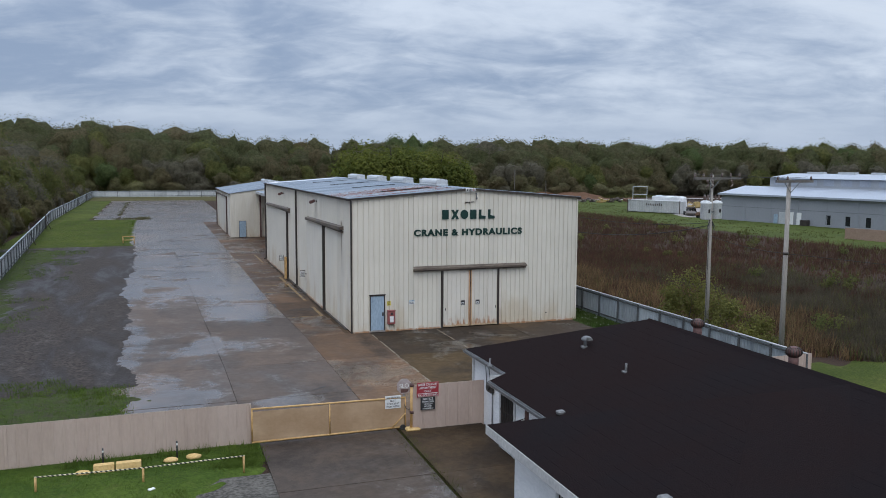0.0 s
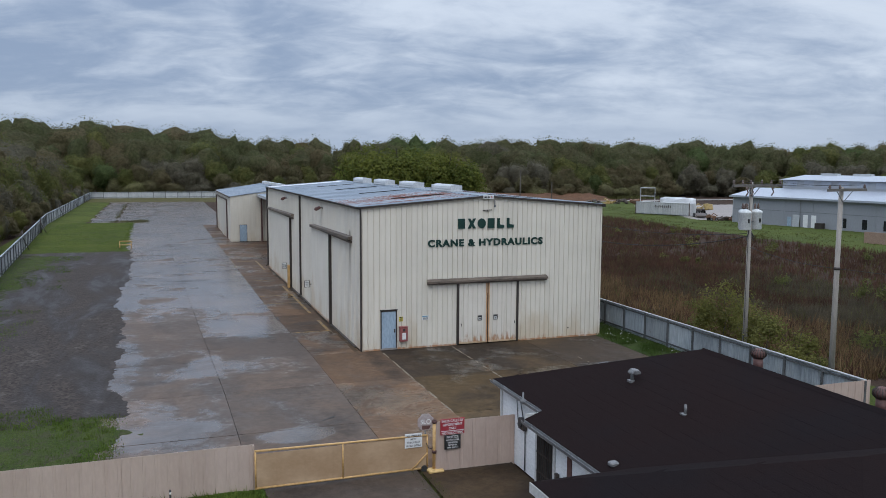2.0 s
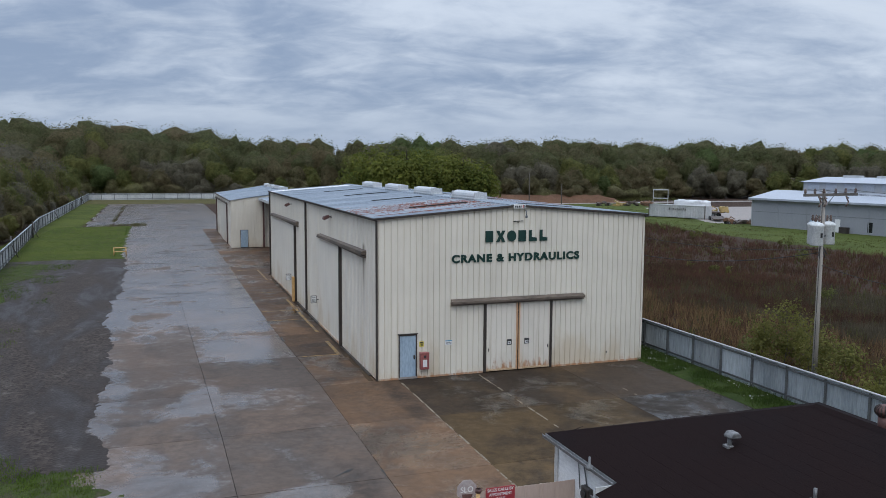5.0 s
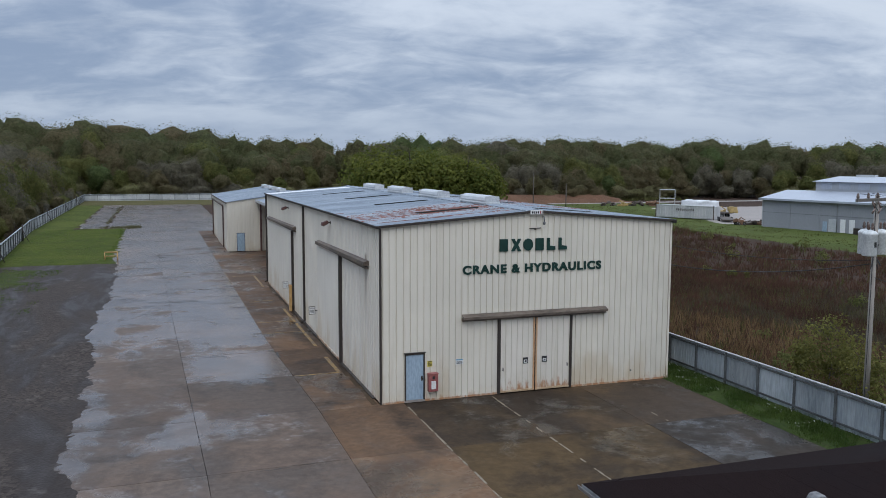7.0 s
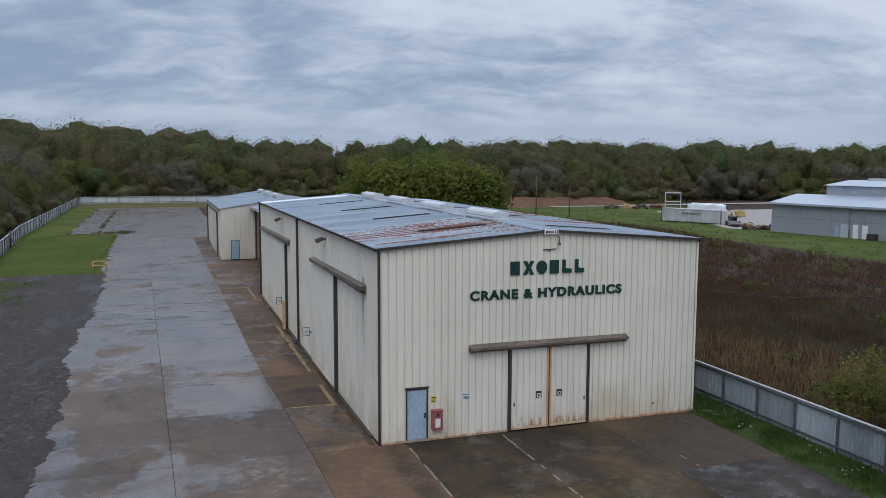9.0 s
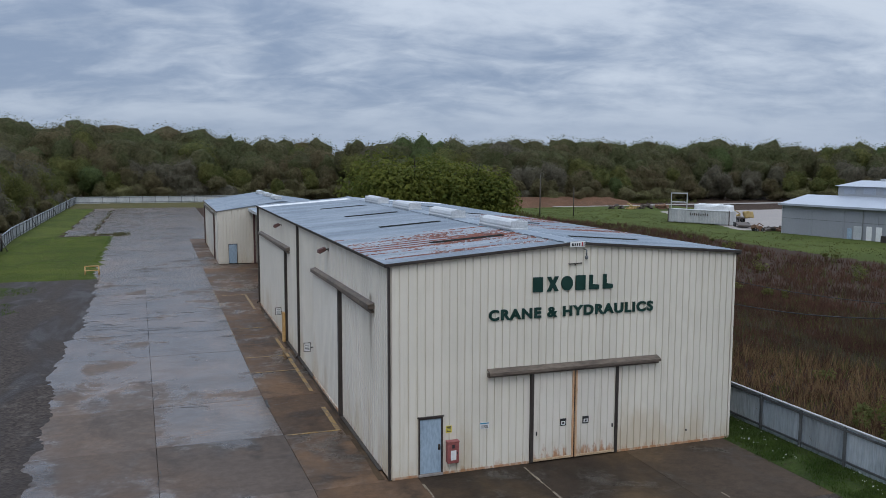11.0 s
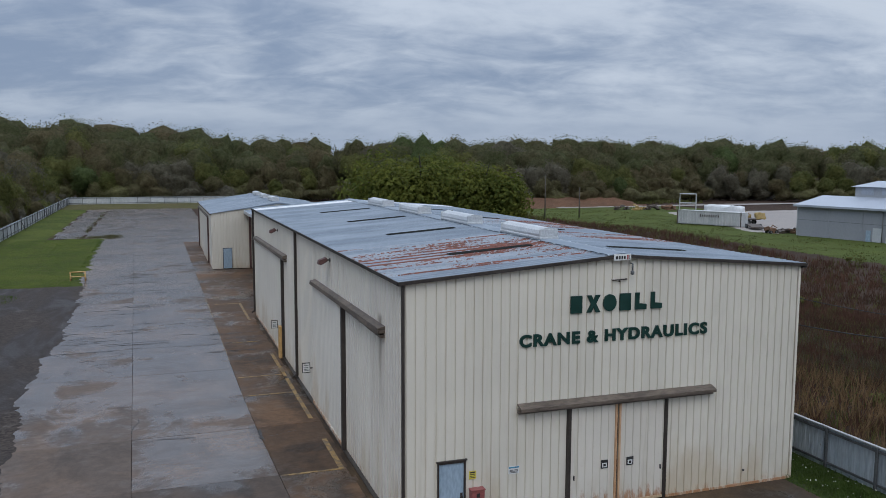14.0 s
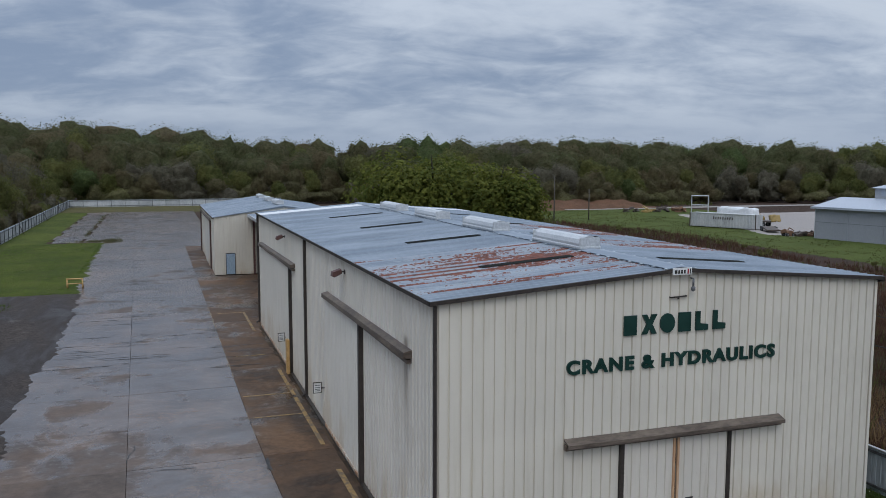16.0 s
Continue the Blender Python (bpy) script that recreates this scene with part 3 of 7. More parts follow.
def rod(bm, a, b, r0, r1=None, n=10, caps=True, mat=0):
    a, b = Vector(a), Vector(b)
    r1 = r0 if r1 is None else r1
    d = (b - a).normalized()
    u = d.orthogonal().normalized()
    v = d.cross(u)
    rings = []
    for p, r in ((a, r0), (b, r1)):
        rings.append([bm.verts.new(p + (u * math.cos(k * math.tau / n) + v * math.sin(k * math.tau / n)) * r) for k in range(n)])
    for k in range(n):
        f = bm.faces.new((rings[0][k], rings[0][(k + 1) % n], rings[1][(k + 1) % n], rings[1][k]))
        f.material_index = mat
        f.smooth = n > 6
    if caps:
        bm.faces.new(rings[0][::-1]).material_index = mat
        bm.faces.new(rings[1]).material_index = mat
    return bm


def rodded(*a, **k):
    return rod(bm_new(), *a, **k)


def lathe(bm, centre, profile, n=16, axis=None):
    """profile: (radius, height) pairs, turned round the z axis at centre."""
    c = Vector(centre)
    rings = [[bm.verts.new(c + Vector((r * math.cos(k * math.tau / n), r * math.sin(k * math.tau / n), h))) for k in range(n)] for r, h in profile]
    for a, b in zip(rings, rings[1:]):
        for k in range(n):
            bm.faces.new((a[k], a[(k + 1) % n], b[(k + 1) % n], b[k])).smooth = True
    bm.faces.new(rings[0][::-1])
    bm.faces.new(rings[-1])
    return bm


def prism(bm, outline, depth, to_world, mat=0):
    """An outline in (u, v), thickened by depth; to_world turns (u, v, w) into a place."""
    a = [bm.verts.new(to_world(u, v, 0)) for u, v in outline]
    b = [bm.verts.new(to_world(u, v, depth)) for u, v in outline]
    n = len(outline)
    fs = [bm.faces.new(a[::-1]), bm.faces.new(b)]
    fs += [bm.faces.new((a[k], a[(k + 1) % n], b[(k + 1) % n], b[k])) for k in range(n)]
    for f in fs:
        f.material_index = mat
    bmesh.ops.recalc_face_normals(bm, faces=fs)
    return bm


def rib_profile(width, pitch=0.29, deep=0.042):
    """Cross-section of ribbed cladding: (across, outward) pairs."""
    n = max(1, round(width / pitch))
    step = width / n
    pts = []
    for k in range(n):
        u = k * step
        pts += [(u, 0), (u + step * 0.66, 0), (u + step * 0.72, deep), (u + step * 0.88, deep), (u + step * 0.94, 0)]
    return pts + [(width, 0)]


def groove_profile(width, pitch=0.295, deep=0.042, flat=0.74):
    """Cross-section of reverse-rolled cladding: wide flats parted by narrow grooves."""
    n = max(1, round(width / pitch))
    step = width / n
    pts = []
    for k in range(n):
        u = k * step
        pts += [(u, deep), (u + step * flat, deep), (u + step * (flat + 0.05), 0), (u + step * 0.89, 0), (u + step * 0.94, deep)]
    return pts + [(width, deep)]


def sheet(profile, to_world, length_at, thick=0.012):
    """Ribbed sheet with a real thickness. to_world(u, w, s): across, outward, along; length_at(u) gives the ends."""
    bm = bm_new()
    rows = []
    for u, w in profile:
        s0, s1 = length_at(u)
        rows.append([bm.verts.new(to_world(u, w + o, s)) for o, s in ((0, s0), (0, s1), (-thick, s1), (-thick, s0))])
    for a, b in zip(rows, rows[1:]):
        for k in range(4):
            bm.faces.new((a[k], a[(k + 1) % 4], b[(k + 1) % 4], b[k]))
    bm.faces.new(rows[0])
    bm.faces.new(rows[-1][::-1])
    bmesh.ops.recalc_face_normals(bm, faces=bm.faces)
    return bm


def tube(bm, pts, radius, n=5):
    """One unbroken round tube along a line of points."""
    rings = []
    for k, p in enumerate(pts):
        d = (pts[min(k + 1, len(pts) - 1)] - pts[max(k - 1, 0)]).normalized()
        u = d.orthogonal().normalized() if abs(d.z) > 0.9 else d.cross(Vector((0, 0, 1))).normalized()
        v = d.cross(u)
        rings.append([bm.verts.new(p + (u * math.cos(i * math.tau / n) + v * math.sin(i * math.tau / n)) * radius) for i in range(n)])
    for a, b in zip(rings, rings[1:]):
        for i in range(n):
            bm.faces.new((a[i], a[(i + 1) % n], b[(i + 1) % n], b[i])).smooth = True
    bm.faces.new(rings[0][::-1])
    bm.faces.new(rings[-1])
    return bm


def cable(name, parent, a, b, sag, radius=0.018, label="", n=14, alone=None):
    bm = bm_new()
    a, b = Vector(a), Vector(b)
    pts = [a.lerp(b, k / n) - Vector((0, 0, sag * 4 * (k / n) * (1 - k / n))) for k in range(n + 1)]
    tube(bm, pts, radius)
    if alone:
        return single(name, bm, CABLE, *alone)
    return part(name, bm, CABLE, parent, label)


def lettering(text, size_w, size_h, at, mat, parent, **how):
    """Raised letters as single parts: the line is set whole, then parted into its letters."""
    whole = words("letter", text, size_w, size_h, at, mat, parent, **how)
    bm = bm_new()
    bm.from_mesh(whole.data)
    place_ = whole.matrix_basis.copy()
    bpy.data.objects.remove(whole)
    left = set(bm.verts)
    while left:
        seed_ = left.pop()
        island, todo = {seed_}, [seed_]
        while todo:
            for e in todo.pop().link_edges:
                for v in e.verts:
                    if v not in island:
                        island.add(v)
                        todo.append(v)
        left -= island
        order = {v: k for k, v in enumerate(island)}
        me = bpy.data.meshes.new("letter")
        me.from_pydata([v.co[:] for v in order], [], [[order[v] for v in f.verts] for f in bm.faces if f.verts[0] in order])
        me.materials.append(mat)
        part("letter", me, mat, parent, at=place_)
    bm.free()


def words(name, text, size_w, size_h, at, mat, parent, label="", depth=0.02, heavy=0.0, turn=(90, 0, 0), spaced=1.0):
    """A line of raised letters, size_w wide and size_h high, centred at a place; by default it faces -y."""
    cu = bpy.data.curves.new(name, "FONT")
    cu.body, cu.align_x, cu.align_y, cu.extrude, cu.offset = text, "CENTER", "CENTER", depth, heavy
    cu.size, cu.space_character = 1.0, spaced
    tmp = bpy.data.objects.new(name, cu)
    scene.collection.objects.link(tmp)
    me = bpy.data.meshes.new_from_object(tmp.evaluated_get(bpy.context.evaluated_depsgraph_get()))
    bpy.data.objects.remove(tmp)
    co = np.empty(len(me.vertices) * 3)
    me.vertices.foreach_get("co", co)
    co = co.reshape(-1, 3)
    lo, hi = co.min(0), co.max(0)
    co = co - (lo + hi) / 2
    co[:, 0] *= size_w / (hi[0] - lo[0])
    co[:, 1] *= size_h / (hi[1] - lo[1])
    me.vertices.foreach_set("co", co.ravel())
    me.materials.clear()
    me.materials.append(mat)
    me.update()
    return part(name, me, mat, parent, label, pose(*at, *turn))

# ---------------------------------------------------------------- ground and far setting


def grid_sheet(x0, x1, y0, y1, step, height):
    nx, ny = max(1, round((x1 - x0) / step)), max(1, round((y1 - y0) / step))
    xs, ys = np.linspace(x0, x1, nx + 1), np.linspace(y0, y1, ny + 1)
    verts = [(x, y, height(x, y)) for y in ys for x in xs]
    w = nx + 1
    faces = [(j * w + i, j * w + i + 1, (j + 1) * w + i + 1, (j + 1) * w + i) for j in range(ny) for i in range(nx)]
    me = bpy.data.meshes.new("sheet")
    me.from_pydata(verts, [], faces)
    me.polygons.foreach_set("use_smooth", [True] * len(faces))
    return me


def wob(x, y, s=0.25, seed=0.0):
    return noise.noise(Vector((x * s + seed, y * s - seed, seed * 0.37)))


def laid(name, me, mat, label, category, kind="structure"):
    me.materials.append(mat)
    return tagged(new(name, me), label, category, "", kind)


laid("ground", grid_sheet(-1600, 1600, -1600, 1600, 160, lambda x, y: -0.10), FIELD,
     "flat reddish brown ground of dead weeds and soil", "ground")


def lay_edge(x, y, x0, x1, y0, y1, soft=1.2, high=0.03, seed=1.0, rag=1.0):
    """Height of a thin layer that dips under its neighbours along a ragged edge."""
    d = min(x - x0, x1 - x, y - y0, y1 - y) + wob(x, y, 0.45, seed) * rag + wob(x, y, 1.4, seed) * rag * 0.45 + wob(x, y, 3.3, seed) * rag * 0.55
    return -0.16 + (high + 0.16) * max(0.0, min(1.0, d / soft + 0.5))


def gravel_edge(y):
    return float(np.interp(y, (-17, -8, 1, 11, 24, 31, 44, 63), (-11.35, -11.2, -11.8, -11.9, -12.8, -12.2, -12.3, -12.8))) + 0.10 * math.sin(y * 0.57)


# gravel along the concrete, with a ragged edge that runs over the slabs
laid("gravel_lot", grid_sheet(-27, -10.0, -9, 60, 0.26, lambda x, y: lay_edge(x, y, -30, gravel_edge(y), -8.5, 56.5, 1.3, 0.045, 3.0, 0.55)),
     GRAVEL, "dark wet gravel with pale stones and puddles", "gravel")
laid("lawn_west", grid_sheet(-27.5, -12.6, 52, 108, 0.6, lambda x, y: lay_edge(x, y, -29, -13.15 - 0.012 * (y - 55), 55.5, 103.0, 1.0, 0.07, 5.0, 0.7)),
     LAWN, "bright green wet lawn beside the concrete", "lawn")
laid("lawn_fence_west", grid_sheet(-27.5, -18, 101, 180, 0.8, lambda x, y: lay_edge(x, y, -29, -21.3, 99, 176, 1.2, 0.065, 6.0, 1.0)),
     LAWN, "green grass between the broken slabs and the fence", "lawn")
laid("lawn_north", grid_sheet(-27.5, 20, 168, 203, 1.2, lambda x, y: lay_edge(x, y, -29, 30, 175, 203, 2.4, 0.05, 6.0, 1.8)),
     DRY_GRASS, "patchy yellowish grass along the far fence", "lawn")
laid("verge_west", grid_sheet(-27, -16, 5, 54, 0.3, lambda x, y: lay_edge(x, y, -29, -19.4 + 0.8 * math.sin(y * 0.16), 8, 53, 3.2, 0.075, 8.0, 2.4)),
     ROUGH_GRASS, "patchy grass verge along the metal fence", "lawn")
laid("grass_front_yard", grid_sheet(-30, -10.8, -17.2, -3.5, 0.18, lambda x, y: lay_edge(x, y, -33, -11.7, -19, -7.6, 3.0, 0.085, 9.0, 2.0)),
     ROUGH_GRASS, "rough grass thinning into gravel inside the fence", "lawn")
laid("grass_verge_road", grid_sheet(-34, -6.6, -27, -17.0, 0.35, lambda x, y: lay_edge(x, y, -36, -7.25, -22.6 + 1.25 * max(0, x + 10.6), -16, 2.2, 0.06, 11.0, 1.3)),
     VERGE, "lush green grass in front of the beige fence", "lawn")
laid("gravel_road_side", grid_sheet(-34, -6.9, -40, -20, 0.5, lambda x, y: -0.03 + 0.01 * wob(x, y, 0.8, 2)),
     CRUSHED, "grey crushed gravel beside the driveway", "gravel")
laid("grass_strip_east", grid_sheet(14.1, 16.6, -17.6, 40, 0.35, lambda x, y: min(0.04, (x - 14.1) * 0.15) + 0.025 * wob(x, y, 0.9, 4)),
     STRIP, "green grass strip between concrete and metal fence", "lawn")
laid("lawn_road_east", grid_sheet(16.6, 60, -45, -13.0, 1.2, lambda x, y: lay_edge(x, y, 10, 80, -60, -14.6, 1.5, 0.03, 12.0, 1.0)),
     LAWN, "green mown grass beyond the fence corner", "lawn")
laid("lawn_far_lot", grid_sheet(58, 160, -10, 160, 1.6, lambda x, y: lay_edge(x, y, float(np.interp(y, (35, 60, 78, 90, 105, 150), (69.5, 70, 71, 68, 66.5, 66))), 170, -20, 153 if x < 116 else 120, 3, 0.03, 13.0, 2.2)),
     FAR_LAWN, "green lawn round the neighbouring grey building", "lawn")
laid("lot_far", grid_sheet(80, 150, 76, 134, 1.6, lambda x, y: lay_edge(x, y, 83.0 + 0.34 * max(0, y - 87), 160, 80, 131, 1.2, 0.06, 14.0, 0.8)), LOT, "pale dry concrete lot behind the container", "lot")
laid("dirt_bank", grid_sheet(54, 112, 152, 178, 1.2, lambda x, y: lay_edge(x, y, 58, 107, 158, 174, 7, 2.0, 15.0, 2.0)),
     DIRT, "low reddish dirt bank before the woods", "ground")
laid("dirt_track", grid_sheet(84, 230, 152, 157, 2, lambda x, y: 0.05 + 0.02 * wob(x, y, 0.4, 3)), LOT, "pale dirt track along the woods", "track")

# ---------------------------------------------------------------- concrete yard: each slab is a piece
yard = thing("yard_pavement", "rain-soaked concrete slabs with open joints", "pavement", kind="structure")
drive = thing("driveway", "damp grey concrete driveway in front of the gate", "driveway", (-3, -24, 0), kind="structure")
rng = random.Random(4)


def slab(parent, x0, x1, y0, y1, mat, gap=0.018):
    """One slab between two joints; x0 and x1 are either numbers or functions of y, for joints that run askew."""
    a0, a1 = (x0(y0), x0(y1)) if callable(x0) else (x0, x0)
    b0, b1 = (x1(y0), x1(y1)) if callable(x1) else (x1, x1)
    mx, my, e = (a0 + b0 + a1 + b1) / 4, (y0 + y1) / 2, gap / 2
    bm = prism(bm_new(), [(a0 + e - mx, y0 + e - my), (b0 - e - mx, y0 + e - my), (b1 - e - mx, y1 - e - my), (a1 + e - mx, y1 - e - my)], 0.14, lambda u, v, w: (u, v, w - 0.14))
    tilt = pose(mx, my, rng.uniform(-0.006, 0.003), rng.uniform(-0.04, 0.04), rng.uniform(-0.04, 0.04), 0)
    return part("slab", bm, mat, parent, at=tilt)


# ---------------------------------------------------------------- warehouse
W, L, EAVE, RISE = 14.35, 38.3, 7.70, 0.54
RIDGE = EAVE + RISE


def gable(x):
    return EAVE + RISE * (1 - abs(x - W / 2) / (W / 2))


wh = thing("warehouse", "large cream ribbed-steel warehouse with a low gabled roof", "warehouse")
front = part("front_wall", box(box(box(box(bm_new(), 0.06, 1.06, 0.05, 0.25, 0, EAVE), 1.97, 5.47, 0.05, 0.25, 0, EAVE), 9.05, W - 0.06, 0.05, 0.25, 0, EAVE), 5.47, 9.05, 0.05, 0.25, 3.45, EAVE), WALL, wh,
             "cream ribbed steel wall with rust at its foot")
prism_bm = prism(bm_new(), [(0.06, EAVE), (W - 0.06, EAVE), (W / 2, RIDGE - 0.02)], 0.2, lambda u, v, w: (u, 0.05 + w, v))
part("gable_wall", prism_bm, WALL, front)
side = part("side_wall", boxed(0.05, 0.25, 0.06, 7.75, 0, EAVE - 0.05), SIDE, wh, "pale ribbed steel side wall with two door bays")
part("pier_wall", boxed(0.05, 0.25, 14.4, 23.65, 0, EAVE - 0.05), SIDE, side)
part("pier_wall", boxed(0.05, 0.25, 37.0, L, 0, EAVE - 0.05), SIDE, side)
part("lintel_wall", boxed(0.05, 0.25, 7.75, 14.4, 5.75, EAVE - 0.05), SIDE, side)
part("lintel_wall", boxed(0.05, 0.25, 23.65, 37.0, 5.75, EAVE - 0.05), SIDE, side)
east = part("east_wall", boxed(W - 0.25, W - 0.05, 0.06, L, 0, EAVE - 0.05), WALL, wh)
part("north_wall", prism(bm_new(), [(0.05, 0), (W - 0.05, 0), (W - 0.05, EAVE), (W / 2, RIDGE - 0.05), (0.05, EAVE)], 0.2, lambda u, v, w: (u, L + w, v)), WALL, wh)


def clad_front(x0, x1, z0, z1=None):
    prof = groove_profile(x1 - x0)
    bm = sheet(prof, lambda u, w, s: (x0 + u, 0.045 - w, s), lambda u: (z0, (z1 if z1 else gable(x0 + u) - 0.03)))
    part("wall_panel", bm, WALL, front)


def clad_side(y0, y1, z0, z1, x=0.045, mat=None, parent=None, name="wall_panel", deep=0.042):
    bm = sheet(groove_profile(y1 - y0, deep=deep, flat=0.52), lambda u, w, s: (x - w, y0 + u, s), lambda u: (z0, z1))
    return part(name, bm, mat or SIDE, parent or side)


def spans(a, b, size):
    n = max(1, round((b - a) / size))
    return [(a + (b - a) * k / n, a + (b - a) * (k + 1) / n) for k in range(n)]


clad_front(0.10, 1.06, 0.04)
clad_front(1.06, 1.97, 2.16)
for a, b in spans(1.97, 5.47, 0.88):
    clad_front(a, b, 0.04)
for a, b in spans(5.47, 9.05, 0.9):
    clad_front(a, b, 3.5)
for a, b in spans(9.05, W - 0.02, 0.88):
    clad_front(a, b, 0.04)
for a, b in spans(0.10, 7.75, 0.9) + spans(14.4, 23.65, 0.9) + spans(37.0, L, 0.9):
    clad_side(a, b, 0.04, EAVE - 0.02)
for a, b in spans(7.75, 14.4, 0.9) + spans(23.65, 37.0, 0.9):
    clad_side(a, b, 5.70, EAVE - 0.02)
for a, b in spans(0.05, L, 1.8):
    bm = sheet(rib_profile(b - a), lambda u, w, s: (W - 0.05 + w, a + u, s), lambda u: (0.04, EAVE - 0.02))
    part("wall_panel", bm, WALL, east)

# roof sheets run from ridge to eave
roof = part("roof", prism(bm_new(), [(0.02, EAVE - 0.02), (W / 2, RIDGE - 0.02), (W - 0.02, EAVE - 0.02), (W / 2, RIDGE - 0.12)], L - 0.1, lambda u, v, w: (u, 0.05 + w, v)), ROOF, wh,
            "weathered grey sheet roof with streaks of rust")
slope = RISE / (W / 2)
sheet_cache = {}
roof_rows = spans(-0.12, L + 0.1, 0.62)
for flank in (0, 1):
    for k, (a, b) in enumerate(roof_rows):
        mid = (a + b) / 2
        if 35.6 < mid < 36.9:
            mat = ROOF_WHITE
        elif (flank == 0 and 1.0 < mid < 8.4) or (flank == 1 and (7.4 < mid < 11.0 or 14.0 < mid < 19.5)):
            mat = ROOF_RUST
        else:
            mat = ROOF
        key = (flank, mat.name, round(b - a, 3))
        if key not in sheet_cache:
            prof = [(0, 0), (0.03, 0.04), (0.06, 0.04), (0.09, 0), (0.31, 0), (0.34, 0.04), (0.37, 0.04), (0.40, 0), (b - a, 0)]
            if flank == 0:
                bm = sheet(prof, lambda u, w, s: (s, u, EAVE + 0.015 + slope * s + w), lambda u: (-0.16, W / 2))
            else:
                bm = sheet(prof, lambda u, w, s: (W - s, u, EAVE + 0.015 + slope * s + w), lambda u: (-0.16, W / 2))
            sheet_cache[key] = mesh_of("roof_sheet", bm, mat)
        part("roof_sheet", sheet_cache[key], mat, roof, at=(0, a, 0))
for flank in (0, 1):
    for y in (27.6, 19.9, 12.1, 4.1 if flank == 0 else 2.7):
        prof = [(0, 0), (0.1, 0.02), (0.2, 0), (0.3, 0.02), (0.4, 0), (0.5, 0.02), (0.6, 0)]
        x_at = (lambda s: s) if flank == 0 else (lambda s: W - s)
        bm = sheet(prof, lambda u, w, s: (x_at(s), y - 0.17 + u * 0.60, EAVE + 0.062 + slope * s + w), lambda u: (2.85, 6.0))
        part("roof_light", bm, SKYLIGHT, roof, "dark dirty translucent roof light")
# ridge cap with scalloped closures
bm = bm_new()
prism(bm, [(-0.42, -0.42 * slope + 0.075), (0, 0.09), (0.42, -0.42 * slope + 0.075), (0.42, -0.42 * slope + 0.06), (0, 0.075), (-0.42, -0.42 * slope + 0.06)], L + 0.2, lambda u, v, w: (W / 2 + u, w - 0.12, RIDGE + v))
part("ridge_cap", bm, ROOF, roof)
clip = mesh_of("closure_clip", boxed(-0.04, 0.04, -0.05, 0.05, 0, 0.035, bevel=0.01), GALV)
for a, b in roof_rows[::1]:
    for s in (-1, 1):
        part("closure_clip", clip, GALV, roof, at=(W / 2 + s * 0.47, a + 0.05, RIDGE - 0.47 * slope + 0.045))
# long round-backed ridge vents
bm = bm_new()
prof = [(-0.34, 0), (-0.36, 0.14), (-0.30, 0.28), (-0.16, 0.37), (0, 0.40), (0.16, 0.37), (0.30, 0.28), (0.36, 0.14), (0.34, 0)]
prism(bm, prof, 3.6, lambda u, v, w: (u, w - 1.8, v + 0.05))
box(bm, -0.40, 0.40, -1.87, 1.87, 0.0, 0.10, bevel=0.02)
box(bm, -0.385, 0.385, -1.83, -1.79, 0.08, 0.40, bevel=0.03)
box(bm, -0.385, 0.385, 1.79, 1.83, 0.08, 0.40, bevel=0.03)
vent_mesh = mesh_of("ridge_vent", bm, VENT)
for y in (6.85, 14.4, 21.9, 29.3):
    part("ridge_vent", vent_mesh, VENT, roof, "pale rounded ridge ventilator", (W / 2, y, RIDGE + 0.05))
# rake, eave and corner trim
for a, b, n in ((0, W / 2, 0), (W / 2, W, 1)):
    bm = prism(bm_new(), [(a - (0.18 if n == 0 else 0), gable(a) - 0.06 - (0.016 if n == 0 else 0)), (b + (0.18 if n else 0), gable(b) - 0.06 - (0.016 if n else 0)), (b + (0.18 if n else 0), gable(b) + 0.045 - (0.016 if n else 0)), (a - (0.18 if n == 0 else 0), gable(a) + 0.045 - (0.016 if n == 0 else 0))],
               0.12, lambda u, v, w: (u, -0.15 + w, v))
    part("rake_trim", bm, TRIM, wh, "dark brown rake trim")
bm = prism(bm_new(), [(-0.18, 0.02), (-0.18, -0.09), (-0.02, -0.10), (-0.02, -0.07), (-0.15, -0.06), (-0.15, 0.02)], L + 0.2, lambda u, v, w: (u, w - 0.12, EAVE + v))
part("eave_gutter", bm, TRIM, wh, "dark brown eave gutter")
bm = prism(bm_new(), [(0.20, 0.02), (0.20, -0.13), (0.02, -0.15), (0.02, -0.11), (0.17, -0.09), (0.17, 0.02)], L + 0.2, lambda u, v, w: (W + u, w - 0.12, EAVE + v))
part("eave_gutter", bm, TRIM, wh)
bm = box(bm_new(), -0.035, 0.035, -0.04, 0.0, 0.02, EAVE - 0.10)
box(bm, -0.04, 0.0, -0.035, 0.07, 0.02, EAVE - 0.10)
part("corner_trim", bm, TRIM, wh, "dark brown corner trim")
for y in (19.1, L - 0.12):
    bm = boxed(-0.13, 0.0, y - 0.09, y + 0.09, 0.12, EAVE - 0.12, bevel=0.02)
    rod(bm, (-0.06, y, 0.2), (-0.28, y, 0.06), 0.06, n=8)
    part("downspout", bm, TRIM, wh, "dark brown downspout")
part("corner_trim", boxed(W - 0.06, W + 0.035, -0.02, 0.02, 0.02, EAVE - 0.1), WALL, wh)
part("base_flashing", boxed(0.1, 5.4, -0.012, 0.02, 0.0, 0.09), DOOR_STEEL, wh)
part("base_flashing", boxed(9.1, W, -0.012, 0.02, 0.0, 0.09), DOOR_STEEL, wh)

